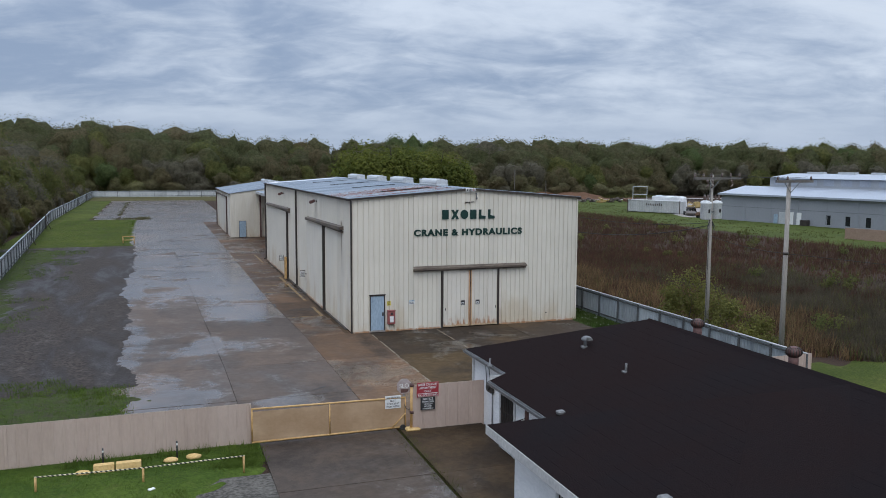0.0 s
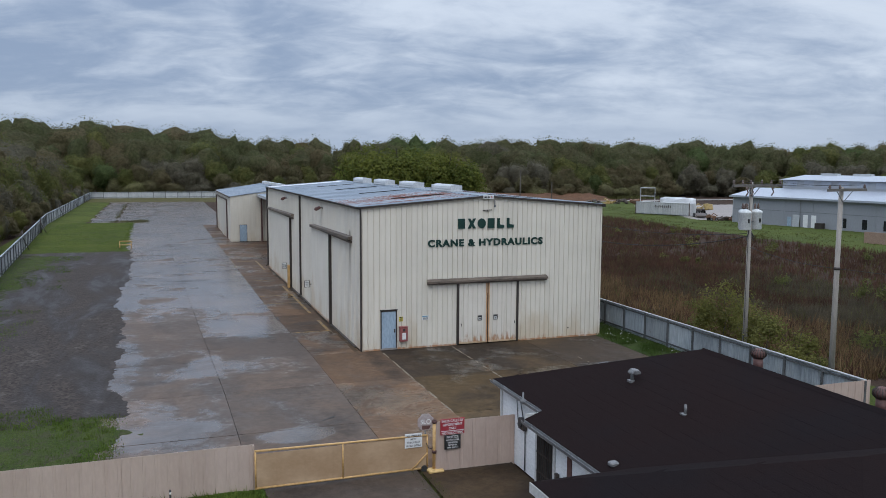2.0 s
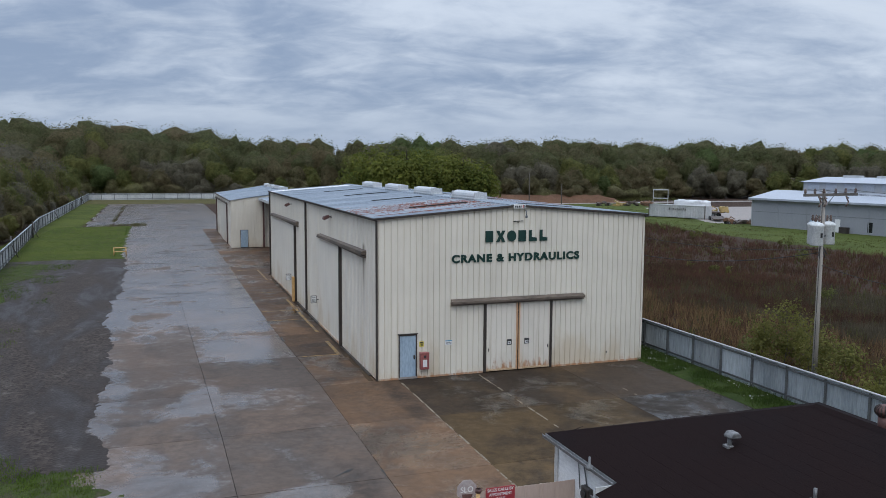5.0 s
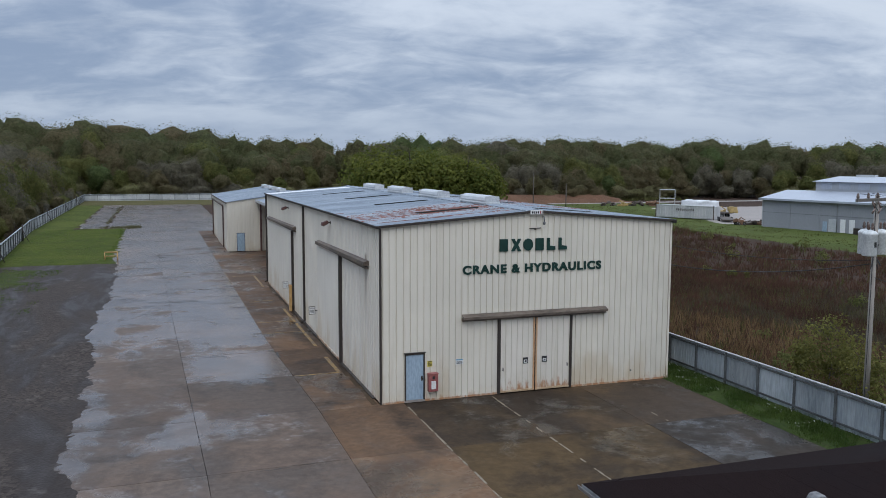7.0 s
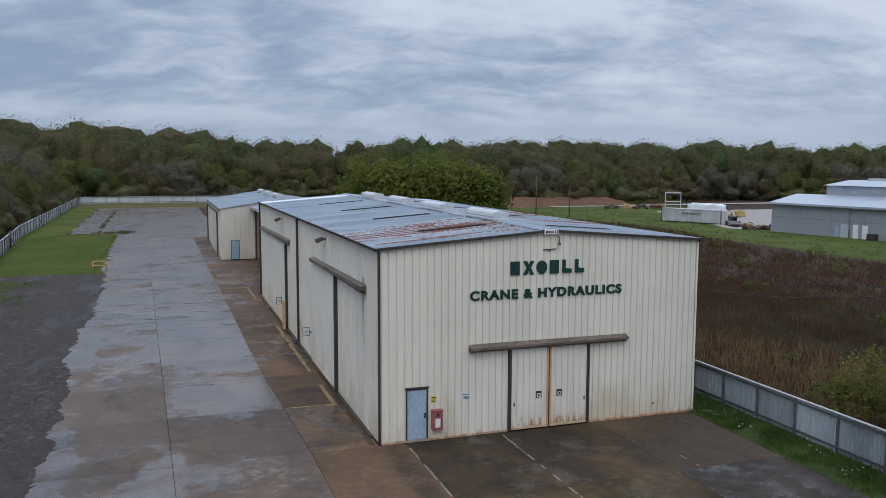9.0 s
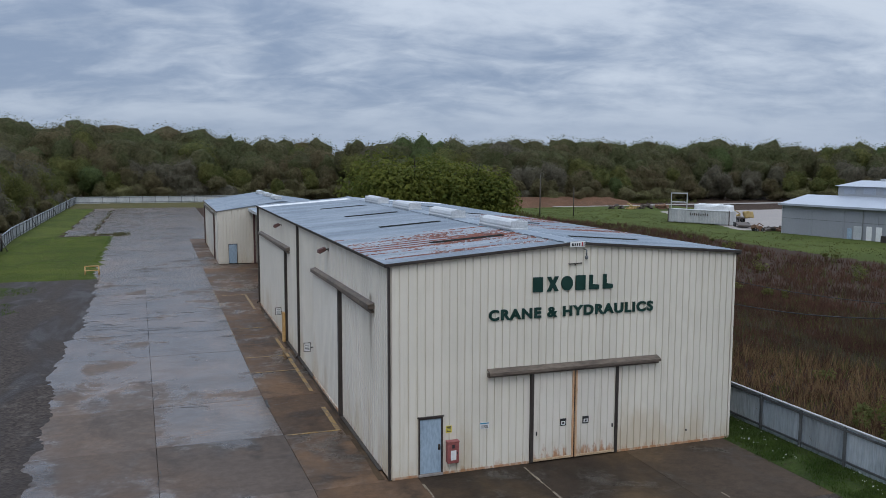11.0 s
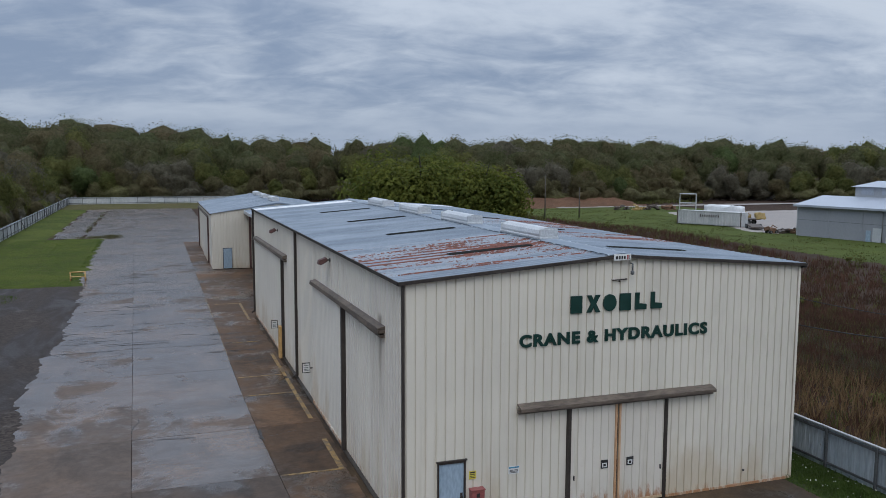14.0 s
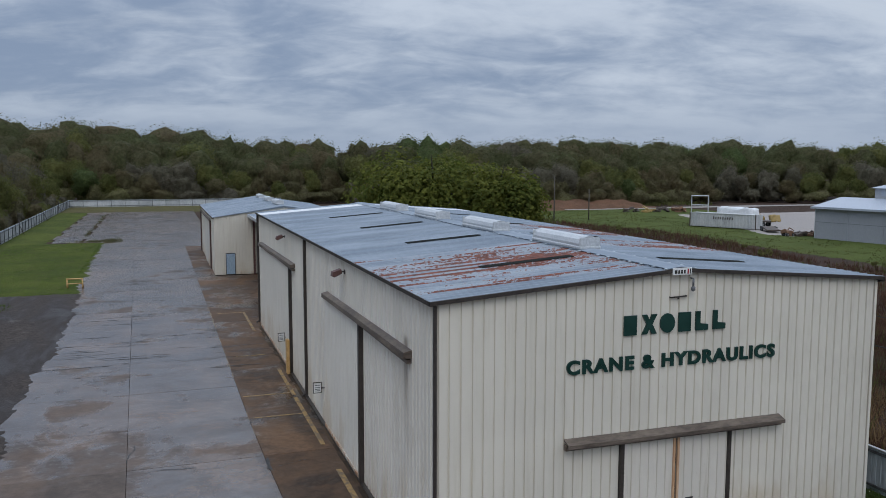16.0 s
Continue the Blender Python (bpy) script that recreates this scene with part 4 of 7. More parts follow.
# front sliding doors under a track cover
bm = prism(bm_new(), [(0, 0), (-0.30, -0.10), (-0.30, -0.20), (-0.26, -0.20), (-0.26, -0.13), (0, -0.05)], 7.16, lambda u, v, w: (3.68 + w, u, 3.74 + v))
box(bm, 3.68, 10.84, -0.14, 0.0, 3.44, 3.60)
part("door_track", bm, TRACK, wh, "weathered brown sliding door track cover")
for x in (5.47, 9.05):
    part("door_jamb", boxed(x - 0.06, x + 0.06, -0.10, 0.04, 0.02, 3.46, bevel=0.012), TRIM, wh, "dark brown door jamb")
for a, b in ((5.54, 7.20), (7.27, 8.98)):
    bm = sheet(groove_profile(b - a, 0.28, 0.03), lambda u, w, s: (a + u, -0.02 - w, s), lambda u: (0.05, 3.46), 0.05)
    leaf = part("sliding_door", bm, DOOR_STEEL, wh, "cream sliding door stained orange with rust")
    edge = b - 0.035 if a < 6 else a + 0.035
    part("edge_rail", boxed(edge - 0.04, edge + 0.04, -0.085, -0.03, 0.05, 3.46, bevel=0.01), surface("rust-streaked edge", (0.48, 0.25, 0.12), (0.60, 0.42, 0.27), 2, 0.6, 0, bump=0.1, stretch=(1, 1, 0.2)), leaf, "rust-streaked edge rail")
    part("bottom_rail", boxed(a, b, -0.08, -0.03, 0.05, 0.14, bevel=0.01), surface("rusty bottom rail", (0.40, 0.25, 0.13), (0.55, 0.43, 0.29), 2.5, 0.7, 0, bump=0.1), leaf, "rusty bottom rail")
    px = 6.76 if a < 6 else 7.71
    plate = part("notice_plate", boxed(px - 0.13, px + 0.13, -0.075, -0.066, 1.32, 1.60), BLACK, leaf, "small black and white notice")
    part("notice_mark", boxed(px - 0.085, px + 0.085, -0.081, -0.077, 1.36, 1.50), WHITE, leaf)
    part("notice_mark", boxed(px - 0.045, px + 0.045, -0.086, -0.082, 1.39, 1.47), BLACK, leaf)
    part("pull_handle", boxed((a + 0.10) if a < 6 else (b - 0.12), (a + 0.13) if a < 6 else (b - 0.09), -0.10, -0.05, 1.05, 1.20), BLACK, leaf)
# personnel door
bm = box(bm_new(), 1.06, 1.11, -0.05, 0.08, 0.06, 2.16)
box(bm, 1.92, 1.97, -0.05, 0.08, 0.06, 2.16)
box(bm, 1.11, 1.92, -0.05, 0.08, 2.10, 2.16)
box(bm, 1.02, 2.01, -0.07, 0.0, 2.16, 2.20)
door_unit = part("door_unit", bm, TRIM, wh, "dark frame of the blue steel door")
leaf = part("door_leaf", boxed(1.115, 1.915, -0.01, 0.05, 0.10, 2.095, bevel=0.008), BLUE_DOOR, door_unit, "faded blue steel door")
knob = rod(bm_new(), (1.84, -0.01, 1.02), (1.84, -0.07, 1.02), 0.035)
part("door_knob", box(knob, 1.80, 1.88, -0.016, -0.008, 0.93, 1.14), TRIM, door_unit)
part("threshold", boxed(1.06, 1.97, -0.10, 0.05, 0.02, 0.095), LOT, door_unit)
# small things on the front wall
plate = part("warning_plate", boxed(2.09, 2.32, -0.012, -0.002, 1.52, 1.78), YELLOW_SIGN, wh, "yellow warning plate")
for z in (1.56, 1.61, 1.66):
    part("print_bar", boxed(2.12, 2.29, -0.017, -0.013, z, z + 0.02), BLACK, plate)
part("print_bar", boxed(2.12, 2.29, -0.017, -0.013, 1.71, 1.755), BLACK, plate)
cab = thing("extinguisher_cabinet", "faded red fire extinguisher cabinet with a pale glazed front", "cabinet", (2.32, -0.1, 0.45))
bm = boxed(2.10, 2.53, -0.22, 0.012, 0.44, 1.22, bevel=0.015)
part("body", bm, RED_BOX, cab)
part("front_pane", boxed(2.21, 2.42, -0.232, -0.224, 0.56, 0.92, bevel=0.003), WHITE, cab, "pale glazed pane")
part("latch", boxed(2.44, 2.47, -0.24, -0.222, 0.78, 0.86), BLACK, cab)
part("hood", boxed(2.08, 2.55, -0.245, 0.012, 1.222, 1.25, bevel=0.005), RED_BOX, cab)
part("emblem", boxed(2.26, 2.37, -0.229, -0.223, 1.0, 1.13), BLACK, cab)
plate = part("notice_board", boxed(3.40, 3.76, -0.012, -0.002, 1.52, 1.76), WHITE, wh, "small white notice with a blue band")
part("blue_band", boxed(3.41, 3.75, -0.017, -0.013, 1.70, 1.745), surface("blue print", (0.05, 0.20, 0.33), (0.06, 0.25, 0.38), 2, 0.5, 0), plate)
for z in (1.55, 1.59, 1.63):
    part("print_bar", boxed(3.44, 3.72, -0.017, -0.013, z, z + 0.018), BLACK, plate)
plate = part("maker_plate", boxed(6.86, 7.48, -0.175, -0.155, 8.10, 8.30, bevel=0.004), WHITE, wh, "white maker's plate with dark bars")
for x0, x1 in ((6.92, 7.0), (7.03, 7.09), (7.12, 7.18), (7.21, 7.27)):
    part("print_bar", boxed(x0, x1, -0.18, -0.176, 8.14, 8.24), BLACK, plate)
part("print_bar", boxed(7.33, 7.38, -0.18, -0.176, 8.13, 8.27), RED, plate)
part("print_bar", boxed(7.41, 7.44, -0.18, -0.176, 8.13, 8.27), BLACK, plate)
bm = rod(bm_new(), (7.55, -0.02, 7.98), (7.55, -0.16, 7.98), 0.02, n=8)
rod(bm, (7.55, -0.16, 7.98), (7.55, -0.16, 7.76), 0.03, n=8)
lathe(bm, (7.55, -0.16, 7.62), [(0.02, 0), (0.06, 0.03), (0.06, 0.12), (0.02, 0.15)], 10)
part("pulley_hook", bm, GALV_POST, wh, "grey hanging pulley")
bm = rod(bm_new(), (6.92, -0.05, 7.46), (7.42, -0.05, 7.48), 0.022, n=8)
rod(bm, (6.92, -0.05, 7.46), (6.92, 0.03, 7.46), 0.02, n=8)
rod(bm, (7.42, -0.05, 7.48), (7.42, 0.03, 7.48), 0.02, n=8)
rod(bm, (7.15, -0.05, 7.47), (7.15, -0.05, 7.40), 0.03, n=8)
part("wall_bracket", bm, TRIM, wh, "small dark wall bracket")
part("weep_hole", rodded((12.3, -0.0, 0.55), (12.3, -0.03, 0.55), 0.04), BLACK, wh)

# raised green sign: six plain shapes above a line of letters
sign = thing("building_sign", "dark green raised sign letters on the cream wall", "sign", (7.1, 0, 5.5))
z0, z1 = 6.47, 7.02
shapes = {
    "bar": [(0, 0), (0.40, 0), (0.40, 1), (0, 1)],
    "hourglass": [(0, 0), (0.16, 0), (0.24, 0.30), (0.32, 0), (0.48, 0), (0.33, 0.5), (0.48, 1), (0.32, 1), (0.24, 0.70), (0.16, 1), (0, 1), (0.15, 0.5)],
    "disc": [(0.24 + 0.24 * math.cos(k * math.tau / 16), 0.5 + 0.5 * math.sin(k * math.tau / 16)) for k in range(16)],
    "wedge": [(0, 0), (0.42, 0), (0.42, 0.30), (0.15, 0.36), (0.15, 1), (0, 1)],
}
for k, kind in enumerate(("bar", "hourglass", "disc", "bar", "wedge", "wedge")):
    x = 5.42 + k * 0.585 + (0.02 if kind == "bar" else 0)
    part("emblem_shape", prism(bm_new(), [(x + u, z0 + (z1 - z0) * v) for u, v in shapes[kind]], 0.05, lambda u, v, w: (u, -0.005 - w, v)), GREEN, sign)
lettering("CRANE & HYDRAULICS", 6.86, 0.40, (7.14, -0.022, 5.70), GREEN, sign, depth=0.024, heavy=0.042, spaced=1.17)

# side bays
for y0, y1, ya, yb, jamb, lines in ((2.0, 14.0, 1.03, 14.35, 7.85, 14.35), (22.4, 36.6, 21.95, 36.9, 23.75, 31.3)):
    bm = prism(bm_new(), [(0, 0.10), (-0.24, 0.04), (-0.26, -0.12), (-0.22, -0.12), (-0.21, 0.0), (0, 0.05)], y1 - y0, lambda u, v, w: (u, y0 + w, 5.93 - 0.013 * w + v))
    box(bm, -0.20, 0.04, y0 + 0.01, y0 + 0.03, 5.80, 5.97)
    box(bm, -0.14, 0.04, y0 + 0.05, y1, 5.64, 5.74)
    part("door_track", bm, TRACK, wh, "weathered brown sliding door track cover")
    cuts = [jamb + 0.10, yb] if jamb < 20 else [jamb + 0.10, lines, lines + 0.03, yb]
    for a, b in zip(cuts[::2], cuts[1::2]):
        leaf = clad_side(a, b, 0.06, 5.70, -0.06, SIDE, wh, "sliding_door", 0.012)
        part("door_core", boxed(-0.045, 0.03, a, b, 0.06, 5.70), SIDE, leaf)
        part("bottom_rail", boxed(-0.105, -0.06, a, b, 0.06, 0.18), DOOR_STEEL, leaf)
    part("door_jamb", boxed(-0.16, 0.04, jamb - 0.11, jamb + 0.11, 0.02, 5.68, bevel=0.02), TRIM, wh, "dark brown door jamb")
    if jamb > 20:
        part("bumper_post", boxed(-0.34, -0.165, jamb - 0.2, jamb + 0.2, 0.0, 1.86, bevel=0.03), YELLOW, wh, "yellow painted bumper strip")
for a, b in ((1.0, 14.4), (14.45, 21.85), (21.9, 37.0)):
    part("kick_strip", boxed(-0.13, 0.03, a, b, 0.0, 0.055), TRIM, wh, "dark wet strip at the wall foot")
bm = boxed(-0.035, 0.02, 31.25, 31.36, 2.1, 5.3)
part("cable_run", bm, TRIM, wh)

for y in (10.6, 25.8):
    lamp = thing("wall_flood_light", "brown wall-mounted flood light, unlit", "light", (-0.02, y, 7.1), "flood lights")
    part("arm", rod(rod(bm_new(), (0.02, y, 7.12), (-0.16, y, 7.14), 0.03, n=8), (0.01, y, 7.12), (-0.02, y, 7.12), 0.09, n=10), TRIM, lamp)
    bm = prism(bm_new(), [(-0.12, 0.02), (-0.16, 0.16), (-0.46, 0.06), (-0.50, -0.10), (-0.42, -0.13)], 0.36, lambda u, v, w: (u, y - 0.18 + w, 7.08 + v))
    part("housing", bm, RUST_METAL, lamp)
    part("lens", prism(bm_new(), [(-0.14, 0.0), (-0.41, -0.135), (-0.40, -0.145), (-0.13, -0.01)], 0.30, lambda u, v, w: (u, y - 0.15 + w, 7.08 + v)), LEAD, lamp)

for y in (15.0, 25.8):
    s = thing("blade_sign", "white framed notice standing out from the wall", "sign", (-0.1, y, 1.25), "side wall notices")
    part("board", boxed(-0.45, -0.13, y - 0.01, y + 0.01, 1.34, 1.76), WHITE, s)
    bm = box(bm_new(), -0.48, -0.10, y - 0.02, y + 0.02, 1.31, 1.34)
    box(bm, -0.48, -0.10, y - 0.02, y + 0.02, 1.76, 1.79)
    box(bm, -0.48, -0.45, y - 0.02, y + 0.02, 1.34, 1.76)
    box(bm, -0.13, -0.10, y - 0.02, y + 0.02, 1.34, 1.76)
    part("frame_rim", bm, TRIM, s)
    part("bracket", boxed(-0.10, 0.03, y - 0.02, y + 0.02, 1.5, 1.55), TRIM, s)
    for z in (1.40, 1.47, 1.54, 1.64):
        part("print_bar", boxed(-0.40, -0.18, y - 0.016, y - 0.011, z, z + 0.03), GALV_POST, s)

# ---------------------------------------------------------------- annex behind the warehouse
AX0, AX1, AY0, AY1, AE, AR = -1.36, 12.4, 64.2, 90.0, 5.72, 6.75
an = thing("annex_shed", "cream ribbed-steel shed with a grey low gabled roof", "shed", (5.5, 77, 0))


def a_gable(x):
    m = (AX0 + AX1) / 2
    return AE + (AR - AE) * (1 - abs(x - m) / (AX1 - m))


part("wall_core", prism(bm_new(), [(AX0 + 0.06, 0), (AX1, 0), (AX1, AE), ((AX0 + AX1) / 2, AR - 0.03), (AX0 + 0.06, AE)], AY1 - AY0 - 0.1, lambda u, v, w: (u, AY0 + 0.06 + w, v)), WALL, an)
fw = part("front_wall", boxed(AX0 + 0.03, AX1, AY0 + 0.055, AY0 + 0.06, 0.02, AE), WALL, an)
for a, b in spans(AX0, AX1, 0.9):
    bm = sheet(groove_profile(b - a), lambda u, w, s: (a + u, AY0 + 0.05 - w, s), lambda u: (0.03, a_gable(a + u) - 0.03))
    part("wall_panel", bm, WALL, fw)
sw_ = part("side_wall", boxed(AX0 + 0.054, AX0 + 0.058, AY0, AY1, 0.02, AE), SIDE, an)
for a, b in spans(AY0, AY1, 1.2):
    bm = sheet(groove_profile(b - a), lambda u, w, s: (AX0 + 0.05 - w, a + u, s), lambda u: (0.03, AE - 0.03))
    part("wall_panel", bm, SIDE, sw_)
ar = part("roof", prism(bm_new(), [(AX0 - 0.1, AE - 0.01), ((AX0 + AX1) / 2, AR), (AX1 + 0.1, AE - 0.01), ((AX0 + AX1) / 2, AR - 0.12)], AY1 - AY0 + 0.2, lambda u, v, w: (u, AY0 - 0.1 + w, v)), ROOF, an, "grey ribbed sheet roof")
asl = (AR - AE) / ((AX1 - AX0) / 2)
for s in (0, 1):
    me = None
    for a, b in spans(AY0 - 0.12, AY1 + 0.12, 0.9):
        if me is None:
            prof = [(0, 0), (0.03, 0.035), (0.06, 0.035), (0.09, 0), (b - a, 0)]
            xx = (lambda q: AX0 + q) if s == 0 else (lambda q: AX1 - q)
            me = mesh_of("roof_sheet", sheet(prof, lambda u, w, q: (xx(q), u, AE + 0.02 + asl * q + w), lambda u: (-0.14, (AX1 - AX0) / 2)), ROOF)
        part("roof_sheet", me, ROOF, ar, at=(0, a, 0))
for y in (69.0, 76.5, 84.0):
    part("ridge_vent", vent_mesh, VENT, ar, "pale rounded ridge ventilator", ((AX0 + AX1) / 2, y, AR + 0.03))
part("eave_trim", boxed(AX0 - 0.18, AX0 - 0.02, AY0 - 0.12, AY1 + 0.1, AE - 0.14, AE + 0.0), TRACK, an)
bm = box(bm_new(), AX0 - 0.03, AX0 + 0.04, AY0 - 0.02, AY0 + 0.04, 0.02, AE - 0.05)
part("corner_trim", bm, WALL, an)
for y in (69.6, 88.9):
    part("door_jamb", boxed(AX0 - 0.14, AX0 + 0.03, y - 0.25, y + 0.25, 0.02, 5.05, bevel=0.02), surface("dark red-brown jamb", (0.055, 0.028, 0.024), (0.085, 0.045, 0.038), 2, 0.6, 0), an, "dark red-brown door jamb")
part("sliding_door", boxed(AX0 - 0.10, AX0 - 0.02, 70.0, 79.0, 0.05, 5.0, bevel=0.01), SIDE, an)
part("door_track", boxed(AX0 - 0.2, AX0 - 0.02, 69.2, 89.2, 5.02, 5.2, bevel=0.02), TRACK, an)
ad = part("door_unit", boxed(-0.32, 0.62, AY0 - 0.03, AY0 + 0.03, 0.02, 2.16), TRIM, an)
part("door_leaf", boxed(-0.26, 0.56, AY0 - 0.055, AY0 - 0.035, 0.05, 2.10, bevel=0.005), BLUE_DOOR, ad, "faded blue steel door")
# open link bay between annex and warehouse
link_bay = thing("link_canopy", "lean-to canopy joining shed and warehouse, dark open bay beneath", "canopy", (7, 50, 0))
part("canopy_roof", prism(bm_new(), [(1.9, 5.9), (12.3, 6.6), (12.3, 6.7), (1.9, 6.0)], 26.0, lambda u, v, w: (u, 38.6 + w, v)), ROOF, link_bay)
part("fascia", boxed(1.85, 1.9, 38.6, 64.1, 5.72, 6.02), VENT, link_bay)
for y in (41.0, 48.5, 56, 63.6):
    part("post", boxed(2.3, 2.5, y - 0.1, y + 0.1, 0, 5.9), RUST_METAL, link_bay, "red-brown steel post")
part("back_wall", boxed(12.2, 12.4, 38.6, 64.1, 0, 6.5), GALV_POST, link_bay)

# ---------------------------------------------------------------- fences
def run_fence(name, label, a, b, height, mat, bay=2.45, post_mat=None, rails=(0.25, 0.75), cap=True, inward=1, wander=0.0, sub=None, skip_cap_mat=None, deep=0.02, pitch=0.2):
    """A sheet-metal fence from a to b: posts, rails, a cap and one ribbed sheet a bay. inward: side of the posts, to the left of a->b."""
    a, b = Vector((*a, 0)), Vector((*b, 0))
    d = (b - a)
    n = max(1, round(d.length / bay))
    step = d.length / n
    d.normalize()
    nrm = Vector((-d.y, d.x, 0)) * inward
    root = thing(name, label, "fence", (a + b) / 2, "", "structure")
    r = random.Random(name + str(a.x))
    turn = Matrix.Rotation(math.atan2(d.y, d.x), 4, "Z")
    post_me = mesh_of("post", boxed(-0.045, 0.045, -0.045, 0.045, -0.05, height + (0.03 if cap else -0.04), bevel=0.006), post_mat or GALV_POST)
    prof = rib_profile(step - 0.01, pitch, deep)
    sheet_me = mesh_of("fence_sheet", sheet(prof, lambda u, w, s: (u, w, s), lambda u: (0.03, height)), mat)
    rail_me = mesh_of("rail", boxed(0, step, -0.025, 0.025, -0.04, 0.04), post_mat or GALV_POST)
    cap_me = mesh_of("cap_rail", boxed(0, step, -0.06, 0.06, -0.02, 0.035, bevel=0.008), skip_cap_mat or post_mat or GALV_POST)
    for k in range(n + 1):
        p = a + d * (k * step) + nrm * 0.06
        lean = pose(*p, r.uniform(-1, 1) * wander, r.uniform(-1, 1) * wander, 0) @ turn
        part("post", post_me, None, root, at=lean)
        if k == n:
            break
        q = a + d * (k * step + 0.005)
        tilt = pose(*q, r.uniform(-1, 1) * wander, r.uniform(-1, 1) * wander, 0) @ turn
        part("fence_sheet", sheet_me, None, root, at=tilt)
        for z in rails:
            part("rail", rail_me, None, root, at=Matrix.Translation(a + d * (k * step) + nrm * 0.05 + Vector((0, 0, z * height))) @ turn)
        if cap:
            part("cap_rail", cap_me, None, root, at=Matrix.Translation(a + d * (k * step) + nrm * 0.02 + Vector((0, 0, height + 0.03))) @ turn)
    return root


run_fence("fence_east", "galvanised blue-grey sheet fence with grey posts and rails", (16.3, 6.98), (16.3, -17.5), 1.52, GALV, 2.28, inward=-1, wander=0.6, rails=(0.16, 0.93), post_mat=DARK_POST, skip_cap_mat=surface("pale fence cap", (0.30, 0.31, 0.31), (0.42, 0.42, 0.41), 2, 0.6, 0.2))
run_fence("fence_east_far", "galvanised sheet fence along the weed field", (16.3, 60), (16.3, 6.98), 1.52, GALV, 2.43, inward=-1, wander=0.5)
run_fence("fence_west", "pale weathered sheet fence leaning along the woods", (-22.2, 22.0), (-26.6, 100.0), 1.75, WEST_SHEET, 2.6, inward=-1, wander=1.5, rails=(0.22, 0.9), post_mat=DARK_POST, skip_cap_mat=GALV)
run_fence("fence_west_far", "pale weathered sheet fence along the woods", (-26.6, 100.0), (-26.9, 198.5), 1.75, WEST_SHEET, 3.3, inward=-1, wander=1.2, rails=(0.22, 0.9), post_mat=DARK_POST, skip_cap_mat=GALV)
run_fence("fence_north", "pale weathered sheet fence across the far end of the yard", (-26.9, 198.5), (24, 198.5), 1.7, PALE_SHEET, 3.2, inward=-1, wander=1.0, rails=(0.2, 0.9), post_mat=DARK_POST, skip_cap_mat=GALV)
run_fence("fence_front_west", "pinkish beige ribbed sheet fence along the verge", (-30.0, -17.3), (-7.52, -17.2), 1.47, BEIGE, 3.74, BEIGE, rails=(), cap=False, inward=1, wander=0.15, pitch=0.34, deep=0.012)
run_fence("fence_front_east", "pinkish beige ribbed sheet fence between gate and office", (-1.68, -17.5), (1.05, -17.55), 1.68, BEIGE, 2.8, BEIGE, rails=(), cap=False, inward=1, wander=0.1, pitch=0.42, deep=0.016)
run_fence("fence_front_corner", "beige ribbed sheet fence beside the office", (10.8, -17.5), (16.5, -17.5), 1.57, BEIGE, 2.85, BEIGE, rails=(), cap=False, inward=1, wander=0.1, pitch=0.34)
for k, (x, y) in enumerate(((-24.6, 60), (-25.6, 84), (-26.8, 120), (-26.9, 150), (-26.9, 175))):
    brace = single("fence_brace", rod(rodded((x + 0.15, y, -0.05), (x + 0.15, y, 2.3), 0.09), (x + 0.9, y - 0.4, -0.05), (x + 0.15, y, 1.6), 0.05), TRIM, "dark leaning pipe brace at the metal fence", "fence post", "fence braces")

# sliding gate
gate = thing("sliding_gate", "tan sheet sliding gate in a yellow pipe frame", "gate", (-4.7, -17.3, 0))
GX0, GX1, GY = -7.48, -1.95, -17.3
for z0, z1, zz in ((0.10, 0.10, "bottom_rail"), (1.28, 1.20, "top_rail")):
    part(zz, rodded((GX0, GY, z0), (GX1, GY, z1), 0.036), YELLOW, gate, "chipped yellow pipe")
for x, zt in ((GX0 + 0.02, 1.28), (-4.75, 1.24), (GX1, 1.20)):
    part("upright", rodded((x, GY, 0.10), (x, GY, zt), 0.03), YELLOW, gate)
for a, b in ((GX0 + 0.05, -4.79), (-4.71, GX1 - 0.04)):
    bm = sheet(rib_profile(b - a, 0.9, 0.002), lambda u, w, s: (a + u, GY - 0.005 - w, s), lambda u: (0.14, 1.18))
    part("gate_sheet", bm, GATE_SHEET, gate)
part("diagonal_brace", rodded((-2.45, GY - 0.03, 0.12), (GX1, GY - 0.03, 0.62), 0.025), YELLOW, gate)
for x in (-2.05,):
    part("gate_wheel", rodded((x, GY - 0.05, 0.09), (x, GY + 0.05, 0.09), 0.11, n=16), RUBBER, gate, "black rubber gate wheel")
sgn = part("visitor_sign", boxed(-2.72, -2.13, GY - 0.03, GY - 0.015, 0.84, 1.31, bevel=0.004), WHITE, gate, "white visitor sign with black words")
for k, (txt, w) in enumerate((("ALL VISITORS", 0.48), ("MUST", 0.20), ("CHECK IN AT", 0.44), ("FRONT OFFICE", 0.48))):
    lettering(txt, w, 0.065, (-2.425, GY - 0.034, 1.235 - k * 0.108), BLACK, sgn, depth=0.002, heavy=0.012)
post = thing("gate_post", "yellow steel gate post with chain on a painted foot", "gate post", (-1.72, -17.42, 0))
part("pipe", rodded((-1.74, -17.42, 0), (-1.74, -17.42, 1.72), 0.065), YELLOW, post)
part("foot", boxed(-1.98, -1.45, -17.62, -17.28, -0.02, 0.10, bevel=0.04), CURB_YELLOW, post)
